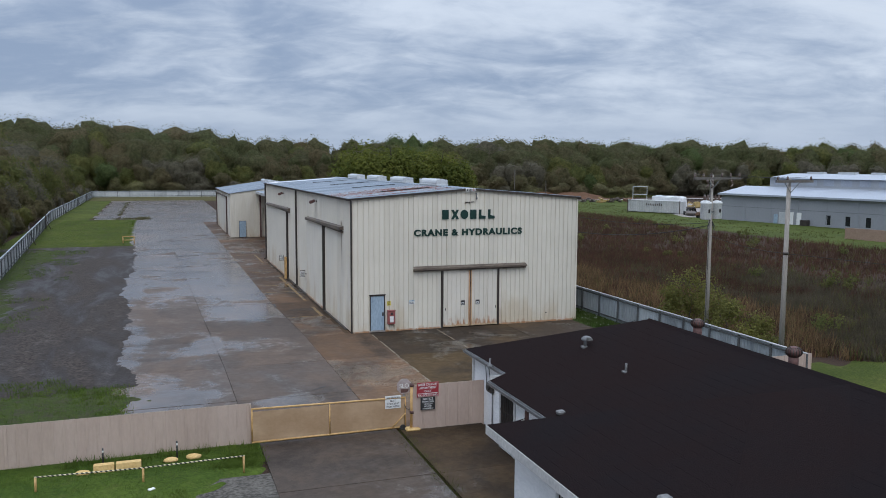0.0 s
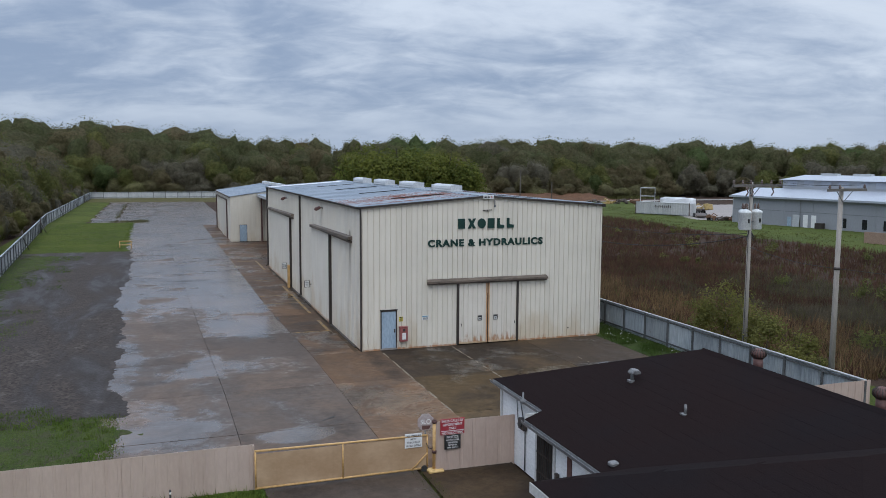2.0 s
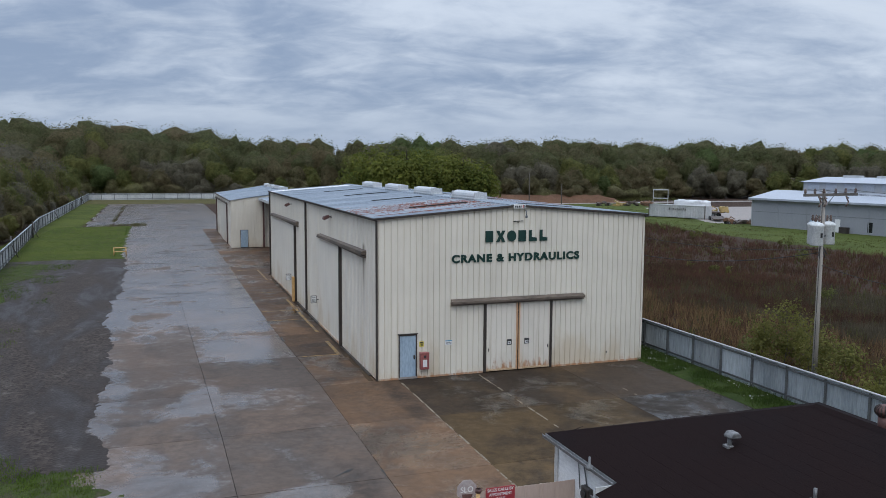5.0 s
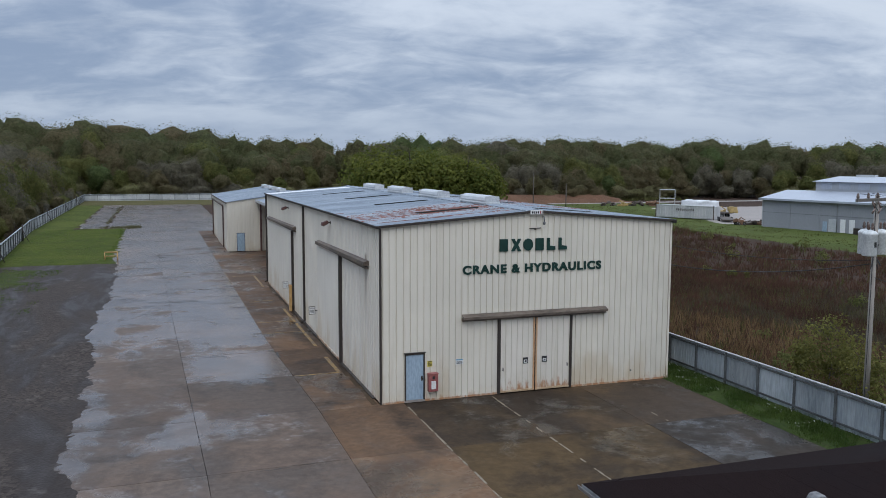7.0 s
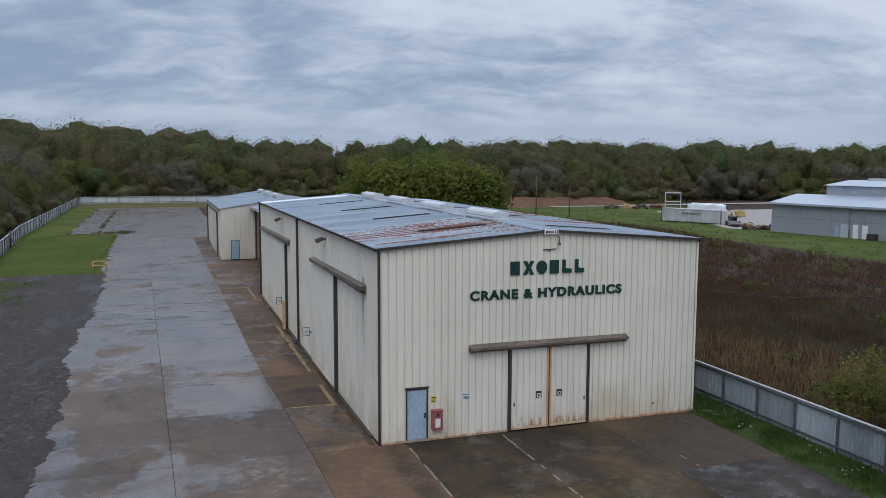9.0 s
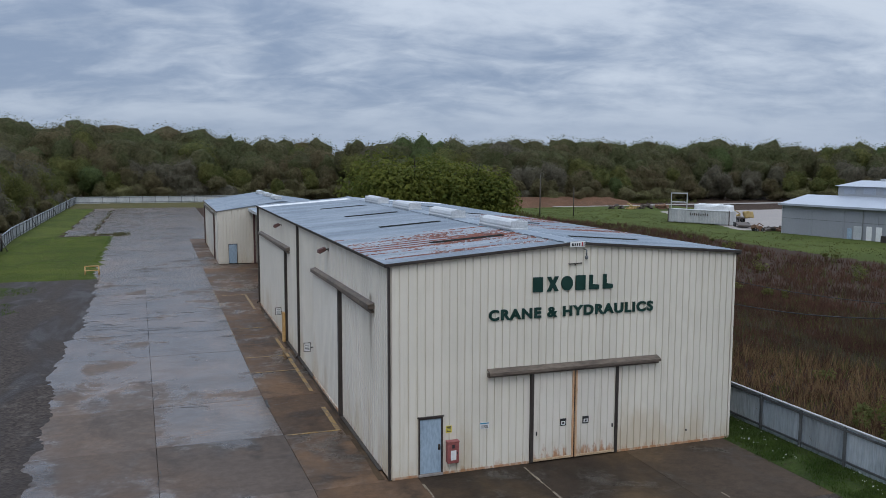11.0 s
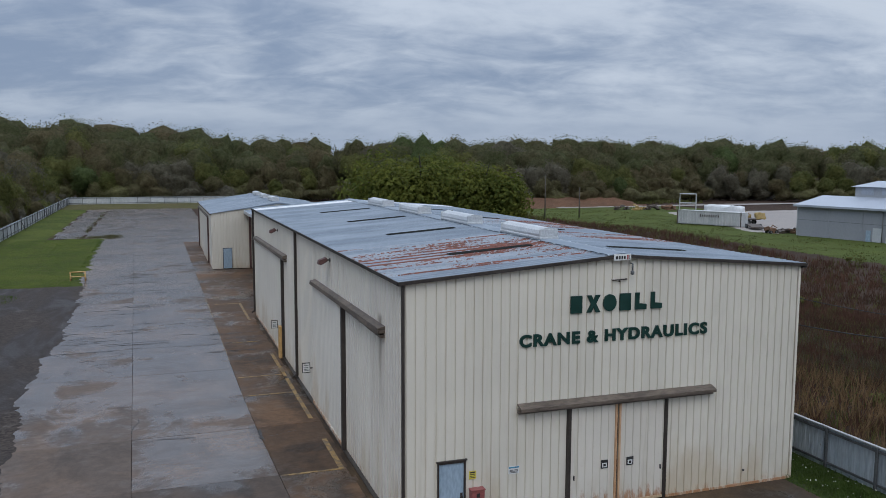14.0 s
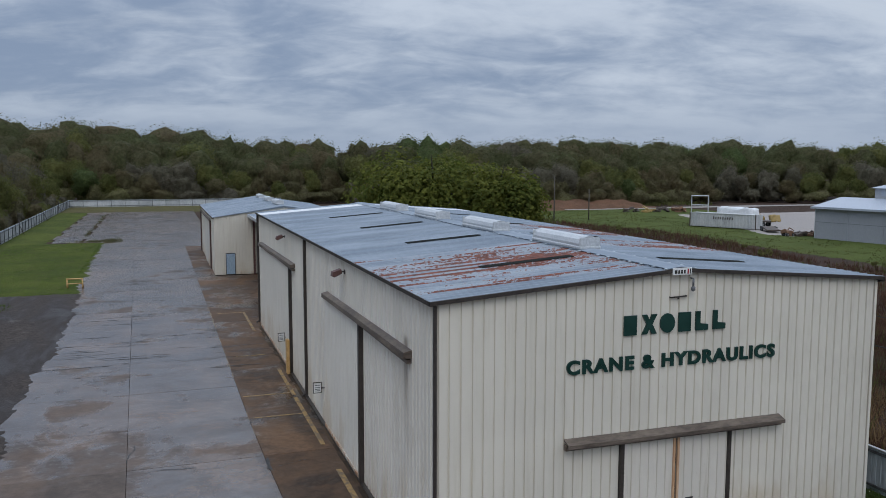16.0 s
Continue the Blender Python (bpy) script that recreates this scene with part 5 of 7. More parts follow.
for z in (0.62, 1.62):
    part("collar", rodded((-1.74, -17.42, z), (-1.74, -17.42, z + 0.1), 0.085), RUST_METAL, post)
bm = bm_new()
pts = [Vector((-2.0, -17.36, 0.95)), Vector((-1.93, -17.38, 0.80)), Vector((-1.83, -17.40, 0.76)), Vector((-1.77, -17.42, 0.84))]
for p, q in zip(pts, pts[1:]):
    rod(bm, p, q, 0.014, n=6)
part("chain", bm, TRIM, post)
board = thing("sales_sign", "red and black notice boards with white words", "sign", (-1.17, -17.6, 1.2))
red = part("red_board", boxed(-1.59, -0.76, -17.585, -17.565, 1.24, 1.77, bevel=0.004), RED, board, "red enamel board")
for txt, w, h, z in (("SALES CALLS BY", 0.76, 0.085, 1.70), ("APPOINTMENT", 0.66, 0.085, 1.575), ("ONLY", 0.26, 0.085, 1.45), ("NO SOLICITING", 0.74, 0.08, 1.295)):
    lettering(txt, w, h, (-1.175, -17.589, z), WHITE, red, depth=0.002, heavy=0.016)
part("rule_line", boxed(-1.57, -0.78, -17.59, -17.586, 1.355, 1.375), WHITE, red)
blk = part("black_board", boxed(-1.45, -0.89, -17.585, -17.565, 0.745, 1.225, bevel=0.004), BLACK, board, "black enamel board")
for txt, w, h, z in (("NOTICE", 0.40, 0.085, 1.155), ("NO PERSONAL", 0.46, 0.055, 1.055), ("VEHICLES", 0.34, 0.055, 0.97), ("BEYOND", 0.28, 0.055, 0.885), ("THIS POINT", 0.42, 0.055, 0.80)):
    lettering(txt, w, h, (-1.17, -17.589, z), WHITE, blk, depth=0.002, heavy=0.012)
slow = thing("slow_sign", "worn pale octagonal road sign behind the gate", "road sign", (-1.9, -17.0, 0))
oct_pts = [(0.30 * math.cos(math.pi / 8 + k * math.pi / 4), 0.30 * math.sin(math.pi / 8 + k * math.pi / 4)) for k in range(8)]
WORN = surface("worn sign face", (0.33, 0.27, 0.26), (0.42, 0.37, 0.36), 3, 0.5, 0, bump=0.05)
plate = part("octagon_plate", prism(bm_new(), oct_pts, 0.015, lambda u, v, w: (-1.90 + u, -16.98 + w, 1.53 + v)), WORN, slow)
part("sign_pole", rodded((-1.90, -16.94, -0.02), (-1.90, -16.94, 1.80), 0.028), GALV_POST, slow)
lettering("SLO", 0.36, 0.16, (-1.90, -16.984, 1.55), WHITE, plate, depth=0.002, heavy=0.01)
part("faded_patch", prism(bm_new(), [(-0.12, -0.24), (0.12, -0.24), (0.17, -0.12), (-0.14, -0.10)], 0.004, lambda u, v, w: (-1.90 + u, -16.983 - w, 1.53 + v)), RUST_METAL, plate)

# hazard barrier, wheel stops and marker posts on the verge
rail = thing("hazard_barrier", "low yellow barrier with black and cream striped rail", "barrier", (-11, -19.65, 0))
for x, y in ((-13.95, -19.55), (-10.97, -19.75), (-7.98, -19.65)):
    part("post", rodded((x, y, -0.05), (x, y, 0.50), 0.035), YELLOW, rail)
for a, b in (((-13.98, -19.55), (-10.97, -19.75)), ((-10.97, -19.75), (-7.95, -19.65))):
    part("striped_rail", rodded((*a, 0.50), (*b, 0.50), 0.024), HAZARD, rail, "black and cream striped rail")
for x, w in ((-12.45, 0.60), (-11.80, 0.75)):
    bm = prism(bm_new(), [(-0.16, 0), (0.16, 0), (0.12, 0.24), (-0.12, 0.24)], w, lambda u, v, q: (x + q, -18.4 + u, v + 0.04))
    single("parking_stop", bm, CURB_YELLOW, "yellow painted concrete parking stop in the grass", "parking stop", "parking stops")
for x, y, s in ((-10.15, -18.2, 0.19), (-9.45, -18.1, 0.20), (-12.75, -18.5, 0.18)):
    bm = bm_new()
    bmesh.ops.create_icosphere(bm, subdivisions=2, radius=s, matrix=Matrix.Diagonal((1.25, 0.8, 0.5, 1)))
    for v in bm.verts:
        v.co *= 1 + 0.22 * noise.noise(v.co * 4 + Vector((x, 0, 0)))
    single("painted_rock", bm, CURB_YELLOW, "yellow painted rock in the grass", "rock", "painted rocks", at=(x, y, 0.10))
for x in (-12.2, -9.95):
    mk = thing("marker_post", "thin black marker post with a white band", "marker post", (x, -17.95, 0), "marker posts")
    part("stake", rodded((x, -17.95, -0.05), (x, -17.95, 0.64), 0.026), BLACK, mk)
    part("band", rodded((x, -17.95, 0.50), (x, -17.95, 0.57), 0.028), WHITE, mk)
bm = boxed(-0.09, 0.12, -0.06, 0.06, 0, 0.05, bevel=0.02)
single("paper_litter", bm, WHITE, "crumpled white litter on the grass", "litter", at=pose(-10.75, -20.45, 0.05, 8, 0, 30))
# yellow pipe barrier at the lawn corner
yb = thing("pipe_barrier", "yellow pipe barrier beside the concrete edge", "barrier", (-13.7, 59.2, 0))
for x in (-14.30, -13.05):
    part("post", rodded((x, 59.2, -0.05), (x, 59.2, 0.85), 0.06), YELLOW, yb)
    part("back_post", rodded((x, 60.3, -0.05), (x, 59.25, 0.55), 0.05), YELLOW, yb)
part("top_rail", rodded((-14.35, 59.2, 0.87), (-13.0, 59.2, 0.87), 0.06), YELLOW, yb)
part("low_rail", rodded((-14.3, 59.2, 0.45), (-13.05, 59.2, 0.45), 0.045), YELLOW, yb)

# ---------------------------------------------------------------- office building
of = thing("office_building", "single-storey white painted office with a dark hipped shingle roof", "office building", (6, -25, 0))
OE = 2.57
PITCH = 0.36
walls = part("west_wall", box(box(bm_new(), 1.06, 1.26, -20.1, -16.4, 0, OE - 0.06), 0.62, 0.82, -26.3, -20.1, 0, 2.33), OFFICE_WALL, of, "white painted wall")
part("return_wall", boxed(0.82, 1.06, -20.3, -20.1, 0, 2.36), OFFICE_WALL, walls)
part("north_wall", boxed(1.26, 10.2, -16.6, -16.4, 0, OE - 0.06), OFFICE_WALL, of)
part("east_wall", boxed(10.2, 10.4, -35, -16.4, 0, OE - 0.06), OFFICE_WALL, of)
wing = part("wing_wall", boxed(-1.30, -1.10, -34.5, -25.6, 0, 2.52), OFFICE_WALL, of, "white painted wing wall")
part("wing_return", boxed(-1.10, 0.62, -25.8, -25.6, 0, 2.52), OFFICE_WALL, wing)
part("corner_board", boxed(1.03, 1.05, -16.55, -16.35, 0, OE - 0.06), FASCIA, of)

# roof planes
roof_o = part("roof_main", prism(bm_new(), [(0.85, OE), (5.80, OE + PITCH * 4.95), (10.75, OE), (5.80, OE + PITCH * 4.95 - 0.3)], 0.01, lambda u, v, w: (u, -30.0 - w, v)), SHINGLE, of, "dark brown asphalt shingle roof")


def roof_plane(corners, thick=0.05, name="roof_slab", parent=None):
    bm = bm_new()
    top = [bm.verts.new(c) for c in corners]
    low = [bm.verts.new((c[0], c[1], c[2] - thick)) for c in corners]
    n = len(corners)
    bm.faces.new(top)
    bm.faces.new(low[::-1])
    for k in range(n):
        bm.faces.new((top[k], top[(k + 1) % n], low[(k + 1) % n], low[k]))
    bmesh.ops.recalc_face_normals(bm, faces=bm.faces)
    return part(name, bm, SHINGLE, parent or roof_o)


RX, RZ = 5.80, OE + PITCH * 4.95
NA = -21.10
Z2 = OE - PITCH * 0.60
roof_plane([(0.85, -16.15, OE), (RX, NA, RZ), (RX, -34.9, RZ), (0.85, -34.9, OE)])
roof_plane([(0.85, -16.15, OE), (10.75, -16.15, OE), (RX, NA, RZ)])
roof_plane([(10.75, -16.15, OE), (10.75, -34.9, OE), (RX, -34.9, RZ), (RX, NA, RZ)])
roof_plane([(0.25, -20.05, Z2), (0.85, -20.05, OE), (0.85, -30, OE), (0.25, -30, Z2)])
CX, CZ = -1.95, 2.60
roof_plane([(CX, -25.15, CZ), (CX + 4.85, -30.0, CZ + PITCH * 4.85), (CX, -34.85, CZ)])
roof_plane([(CX, -25.15, CZ), (RX, -25.15, CZ), (RX, -30.0, CZ + PITCH * 4.85), (CX + 4.85, -30.0, CZ + PITCH * 4.85)])
roof_plane([(CX, -34.85, CZ), (CX + 4.85, -30.0, CZ + PITCH * 4.85), (RX, -30.0, CZ + PITCH * 4.85), (RX, -34.85, CZ)])


def courses(x_eave, z_eave, x_top, y_lo, y_hi, hip_lo=False, hip_hi=False, size=0.28, tab=0.95):
    """Rows of overlapping shingle strips on a slope that rises towards +x; the hips cut the rows at 45 degrees."""
    verts, faces = [], []
    n = int((x_top - x_eave) / size)
    r = random.Random(9)
    for k in range(n):
        x0 = x_eave + k * size
        ya, yb = y_lo + (k * size if hip_lo else 0), y_hi - (k * size if hip_hi else 0)
        if yb - ya < 0.4:
            break
        y = ya
        while y < yb - 0.05:
            y2 = min(y + tab * r.uniform(0.9, 1.1), yb)
            lift = 0.003 + r.uniform(0, 0.002)
            b = len(verts)
            yt, yt2 = y, y2
            if hip_hi and y2 > yb - size - 0.06:
                yt2 = max(y, yb - size - 0.04)
            if hip_lo and y < ya + size + 0.06:
                yt = min(y2, ya + size + 0.04)
            for (xx, yy, up_) in ((x0 - 0.01, y + 0.001, lift), (x0 - 0.01, y2 - 0.001, lift), (x0 + size + 0.04, yt2 - 0.001, 0.002), (x0 + size + 0.04, yt + 0.001, 0.002), (x0 - 0.01, y + 0.006, 0.0), (x0 - 0.01, y2 - 0.006, 0.0)):
                verts.append((xx, yy, z_eave + PITCH * (xx - x_eave) + up_))
            faces += [(b, b + 1, b + 2, b + 3)[::-1], (b, b + 4, b + 5, b + 1)[::-1]]
            y = y2
    me = bpy.data.meshes.new("shingles")
    me.from_pydata(verts, [], faces)
    me.materials.append(SHINGLE)
    return me


part("shingle_covering", courses(0.25, Z2, 0.85, -30, -20.05), SHINGLE, roof_o)
tagged(part("shingle_covering", courses(0.85, OE, RX, -34.9, -16.15, False, True), SHINGLE, roof_o), kind="stuff")
tagged(part("shingle_covering", courses(CX, CZ, CX + 4.85, -34.85, -25.15, True, True), SHINGLE, roof_o), kind="stuff")
part("ridge_cap", prism(bm_new(), [(-0.16, -0.05), (0, 0.035), (0.16, -0.05), (0, 0.0)], -NA + 0 + 34.9 + 2 * NA + 0.0, lambda u, v, w: (RX + u, NA - w, RZ + v)), SHINGLE, roof_o)
# gutters and fascia
def eave_gutter(x, z, y0, y1):
    bm = prism(bm_new(), [(0, 0), (0, -0.12), (-0.10, -0.11), (-0.13, 0.0), (-0.115, 0.0), (-0.09, -0.095), (-0.015, -0.10), (-0.015, 0)], y1 - y0, lambda u, v, w: (x - 0.01 + u, y0 + w, z - 0.01 + v))
    part("gutter", bm, GUTTER, of, "grey eave gutter")
    part("fascia", boxed(x - 0.005, x + 0.03, y0, y1, z - 0.20, z - 0.055), FASCIA, of)


eave_gutter(0.85, OE, -20.05, -16.15)
eave_gutter(0.25, Z2, -25.3, -20.05)
part("fascia", boxed(CX - 0.03, CX, -34.85, -25.13, CZ - 0.26, CZ - 0.01), FASCIA, of, "white fascia board")
part("fascia", boxed(CX, RX, -25.15, -25.12, CZ - 0.26, CZ - 0.055), FASCIA, of)
part("soffit", boxed(CX, -1.30, -34.8, -25.15, CZ - 0.27, CZ - 0.255), FASCIA, of)
part("soffit", boxed(0.25, 0.62, -25.3, -20.1, Z2 - 0.21, Z2 - 0.195), FASCIA, of)
part("fascia", boxed(0.25, 0.85, -20.06, -20.03, Z2 - 0.18, OE - 0.06), FASCIA, of)
# barred door and windows
bd = part("barred_door", boxed(0.585, 0.625, -21.30, -20.25, 0.06, 2.12), BLACK, of, "black steel security door with bars")
for k in range(7):
    y = -21.22 + k * 0.15
    part("bar", rodded((0.56, y, 0.1), (0.56, y, 2.08), 0.016, n=6), TRIM, bd)
for z in (0.12, 0.8, 1.4, 2.05):
    part("cross_bar", boxed(0.545, 0.575, -21.28, -20.27, z - 0.02, z + 0.02), TRIM, bd)
part("door_casing", box(box(bm_new(), 0.57, 0.63, -20.25, -20.13, 0.02, 2.2), 0.57, 0.63, -21.42, -21.3, 0.02, 2.2), FASCIA, bd)
part("narrow_window", boxed(0.59, 0.63, -22.4, -22.15, 0.5, 2.05), RUST_METAL, of, "narrow dark red-brown shutter")
wb = part("barred_window", boxed(-1.325, -1.28, -30.2, -28.2, 0.8, 2.1), GLASS_DARK, of, "barred window with dark glass")
for k in range(14):
    y = -30.1 + k * 0.14
    part("bar", rodded((-1.35, y, 0.78), (-1.35, y, 2.12), 0.014, n=6), FASCIA, wb)
part("window_casing", box(box(bm_new(), -1.335, -1.27, -28.2, -28.1, 0.74, 2.16), -1.335, -1.27, -30.3, -30.2, 0.74, 2.16), FASCIA, wb)
# meter boxes, conduits and the eave camera
mb = part("meter_box", boxed(0.90, 1.055, -18.55, -18.15, 1.42, 1.78, bevel=0.02), TRIM, of, "dark grey meter box")
part("meter_dial", rodded((0.84, -18.35, 1.6), (0.90, -18.35, 1.6), 0.11, n=14), BLACK, mb)
part("conduit", rod(rodded((1.02, -18.45, 0.05), (1.02, -18.45, 1.45), 0.025, n=8), (1.02, -18.28, 1.75), (0.99, -18.1, 2.42), 0.02, n=8), GALV_POST, of)
part("conduit", rodded((1.02, -17.9, 1.55), (1.00, -17.8, 2.42), 0.018, n=8), GALV_POST, of)
part("eave_lamp", lathe(bm_new(), (0.72, -18.9, 2.48), [(0.06, 0), (0.10, 0.03), (0.10, 0.10), (0.03, 0.16), (0.03, 0.34), (0.01, 0.36)], 10), GALV_POST, of, "small grey eave lamp")
part("side_lamp", boxed(0.50, 0.60, -21.7, -21.55, 1.0, 1.2, bevel=0.02), TRIM, of)
# roof furniture


def on_roof(x):
    return OE + PITCH * (x - 0.85)


rv = part("flue_cap", rodded((3.42, -20.9, on_roof(3.42) - 0.05), (3.42, -20.9, on_roof(3.42) + 0.26), 0.055), LEAD, of, "hooded galvanised flue cap")
bm = prism(bm_new(), [(-0.16, 0), (0.16, 0), (0.16, 0.06), (0.08, 0.15), (-0.08, 0.15), (-0.16, 0.06)], 0.28, lambda u, v, w: (3.45 + u, -21.1 + w, on_roof(3.42) + 0.22 + v))
bmesh.ops.bevel(bm, geom=list(bm.edges), offset=0.03, segments=2, affect="EDGES", profile=0.5)
part("hood", bm, LEAD, rv)
part("flashing", boxed(3.3, 3.55, -21.02, -20.78, on_roof(3.3) - 0.05, on_roof(3.42) + 0.02, bevel=0.01), LEAD, rv)
pp = part("vent_pipe", rodded((3.15, -23.95, on_roof(3.15) - 0.05), (3.15, -23.95, on_roof(3.15) + 0.24), 0.04), LEAD, of, "short grey vent pipe")
part("flashing", boxed(3.04, 3.26, -24.05, -23.85, on_roof(3.04) - 0.03, on_roof(3.12) + 0.015, bevel=0.01), LEAD, pp)
for x, y in ((0.62, -24.55), ):
    part("louvre_vent", boxed(x - 0.12, x + 0.12, y - 0.11, y + 0.11, on_roof(x) - 0.03, on_roof(x) + 0.09, bevel=0.03), LEAD, of, "low grey roof louvre")
xb, yb_ = -0.9, -32.0
part("louvre_vent", boxed(xb - 0.14, xb + 0.14, yb_ - 0.14, yb_ + 0.14, CZ + PITCH * (xb - CX) - 0.05, CZ + PITCH * (xb - CX) + 0.16, bevel=0.04), LEAD, of, "low grey roof louvre")
for x, y in ((7.35, -21.75), (7.3, -26.4)):
    z = RZ - PITCH * (x - RX)
    tv = part("turbine_vent", rodded((x, y, z - 0.1), (x, y, z + 0.30), 0.15, n=14), RUST_METAL, of, "brown spinning turbine vent")
    part("turbine_head", lathe(bm_new(), (x, y, z + 0.30), [(0.16, 0), (0.20, 0.06), (0.225, 0.14), (0.20, 0.22), (0.11, 0.29), (0.03, 0.31)], 16), RUST_METAL, tv)
    bm = bm_new()
    for k in range(16):
        c, s = math.cos(k * math.tau / 16), math.sin(k * math.tau / 16)
        prof = [(0.165, 0.02), (0.215, 0.07), (0.238, 0.14), (0.212, 0.22), (0.125, 0.29)]
        for (r0, h0), (r1, h1) in zip(prof, prof[1:]):
            rod(bm, (x + r0 * c, y + r0 * s, z + 0.30 + h0), (x + r1 * c, y + r1 * s, z + 0.30 + h1), 0.012, n=4, caps=False)
    part("vanes", bm, TRIM, tv)

# ---------------------------------------------------------------- utility poles
def insulator(bm, x, y, z, h=0.2):
    return lathe(bm, (x, y, z), [(0.02, 0), (0.05, 0.02), (0.065, h * 0.4), (0.04, h * 0.55), (0.055, h * 0.7), (0.03, h), (0.01, h + 0.02)], 8)


def turned(vx, vy, angle, d, s=0.0):
    c, q = math.cos(angle), math.sin(angle)
    return vx + c * d - q * s, vy + q * d + c * s


P1, P2, TURN = (17.6, -8.76), (17.85, -14.15), radians(8)
p1 = thing("utility_pole", "tall grey wooden utility pole carrying pale transformers", "utility pole", (*P1, 0), "utility poles")
part("pole", rodded((*P1, -0.3), (P1[0], P1[1], 9.2), 0.125, 0.085, n=12), POLE_WOOD, p1)
a, b = turned(*P1, TURN, -1.3), turned(*P1, TURN, 1.35)
bm = bm_new()
mid = turned(*P1, TURN, 0, -0.14)
prism(bm, [(-1.4, -0.06), (1.95, -0.06), (1.95, 0.06), (-1.4, 0.06)], 0.11, lambda u, v, w: (*turned(*P1, TURN, u, -0.2 + w), 9.02 + v))
arm = part("cross_arm", bm, CROSS_WOOD, p1)
for d in (-1.35, -0.75, -0.2, 0.55, 1.2, 1.85):
    x, y = turned(*P1, TURN, d, -0.15)
    part("insulator", insulator(bm_new(), x, y, 9.08), CERAMIC, arm)
for d in (-0.6, -0.25, 1.15):
    x, y = turned(*P1, TURN, d, -0.22)
    bm = rod(bm_new(), (x, y, 8.95), (x + 0.1, y - 0.05, 8.70), 0.03, n=8)
    rod(bm, (x + 0.1, y - 0.05, 8.70), (x - 0.06, y - 0.08, 8.52), 0.035, n=8)
    rod(bm, (x, y, 8.95), (x + 0.16, y, 8.86), 0.025, n=6)
    part("fuse_cutout", bm, CERAMIC, arm, "brown fuse cutout")
for d in (-0.45, 0.45):
    x, y = turned(*P1, TURN, d, -0.1)
    part("arm_brace", rodded((P1[0], P1[1] - 0.12, 8.5), (x, y - 0.05, 8.97), 0.02, n=6), GALV_POST, p1)
for d, s in ((-0.44, -0.1), (0.48, 0.05), (0.10, 0.48)):
    x, y = turned(*P1, TURN, d, s)
    tank = part("transformer", lathe(bm_new(), (x, y, 6.85), [(0.25, 0), (0.27, 0.03), (0.27, 0.80), (0.285, 0.82), (0.285, 0.88), (0.19, 0.96), (0.03, 1.0)], 18), TRANSFORMER, p1, "pale grey pole transformer can")
    for e in (-0.1, 0.1):
        part("bushing", insulator(bm_new(), x + e, y, 7.86, 0.26), CERAMIC, tank)
    part("hanger", boxed(min(x, P1[0]), max(x, P1[0]) + 0.02, min(y, P1[1]), max(y, P1[1]) + 0.02, 7.2, 7.28), GALV_POST, tank)
    part("stencil_bar", boxed(x - 0.05, x + 0.05, y - 0.282, y - 0.268, 7.2, 7.4), BLACK, tank)
for k, (d, s, z, r) in enumerate(((-0.35, -0.2, 6.35, 0.4), (0.35, 0.1, 6.3, 0.45), (0.1, -0.25, 6.45, 0.3))):
    bm = bm_new()
    last = None
    for q in range(9):
        t = q / 8
        p = Vector((P1[0] + d * math.sin(t * math.pi), P1[1] + s * math.sin(t * math.pi), 6.9 - r * math.sin(t * math.pi) * 1.3 - 0.1 * t))
        if last is not None:
            rod(bm, last, p, 0.018, n=5, caps=False)
        last = p
    part("drop_loop", bm, CABLE, p1)
part("ground_wire", rodded((P1[0] - 0.13, P1[1] - 0.05, 0), (P1[0] - 0.1, P1[1] - 0.05, 8.9), 0.012, n=5), CABLE, p1)

p2 = thing("utility_pole", "tall grey wooden utility pole with a single cross-arm", "utility pole", (*P2, 0), "utility poles")
part("pole", rodded((*P2, -0.3), (P2[0], P2[1], 9.1), 0.135, 0.095, n=12), POLE_WOOD, p2)
bm = prism(bm_new(), [(-1.05, -0.06), (1.4, -0.06), (1.4, 0.06), (-1.05, 0.06)], 0.11, lambda u, v, w: (*turned(*P2, TURN, u, -0.22 + w), 8.98 + v))
arm = part("cross_arm", bm, CROSS_WOOD, p2)
for d in (-0.95, -0.3, 1.3):
    x, y = turned(*P2, TURN, d, -0.16)
    part("insulator", insulator(bm_new(), x, y, 9.04, 0.16), CERAMIC, arm)
for d in (-0.5, 0.5):
    x, y = turned(*P2, TURN, d, -0.16)
    part("arm_brace", rodded((P2[0], P2[1] - 0.13, 8.45), (x, y - 0.02, 8.92), 0.02, n=6), GALV_POST, p2)
part("clamp", rodded((P2[0], P2[1], 5.5), (P2[0], P2[1], 5.62), 0.13, n=12), TRIM, p2)
cable("service_cable", None, (14.35, 0.3, 5.55), (17.5, -8.7, 6.5), 0.35, 0.022, alone=("sagging black service cable to the warehouse", "cable"))
cable("service_cable", None, (14.35, 0.3, 6.5), (17.5, -8.7, 6.65), 0.25, 0.016, alone=("thin black service cable to the warehouse", "cable"))
cable("phone_cable", None, (17.6, -8.7, 6.0), (17.8, -14.0, 5.56), 0.15, 0.016, alone=("thin black cable between the poles", "cable"))
cable("phone_cable", None, (17.8, -14.2, 5.56), (44, -60, 6.5), 0.8, 0.014, alone=("thin black cable leaving the pole", "cable"))
for d in (-1.05, -0.45, 1.05):
    a, b = turned(*P1, TURN, d * 1.18, -0.15), turned(*P2, TURN, d, -0.16)
    cable("power_line", None, (*a, 9.27), (*b, 9.19), 0.12, 0.008, alone=("thin overhead power line", "cable", "power lines"))

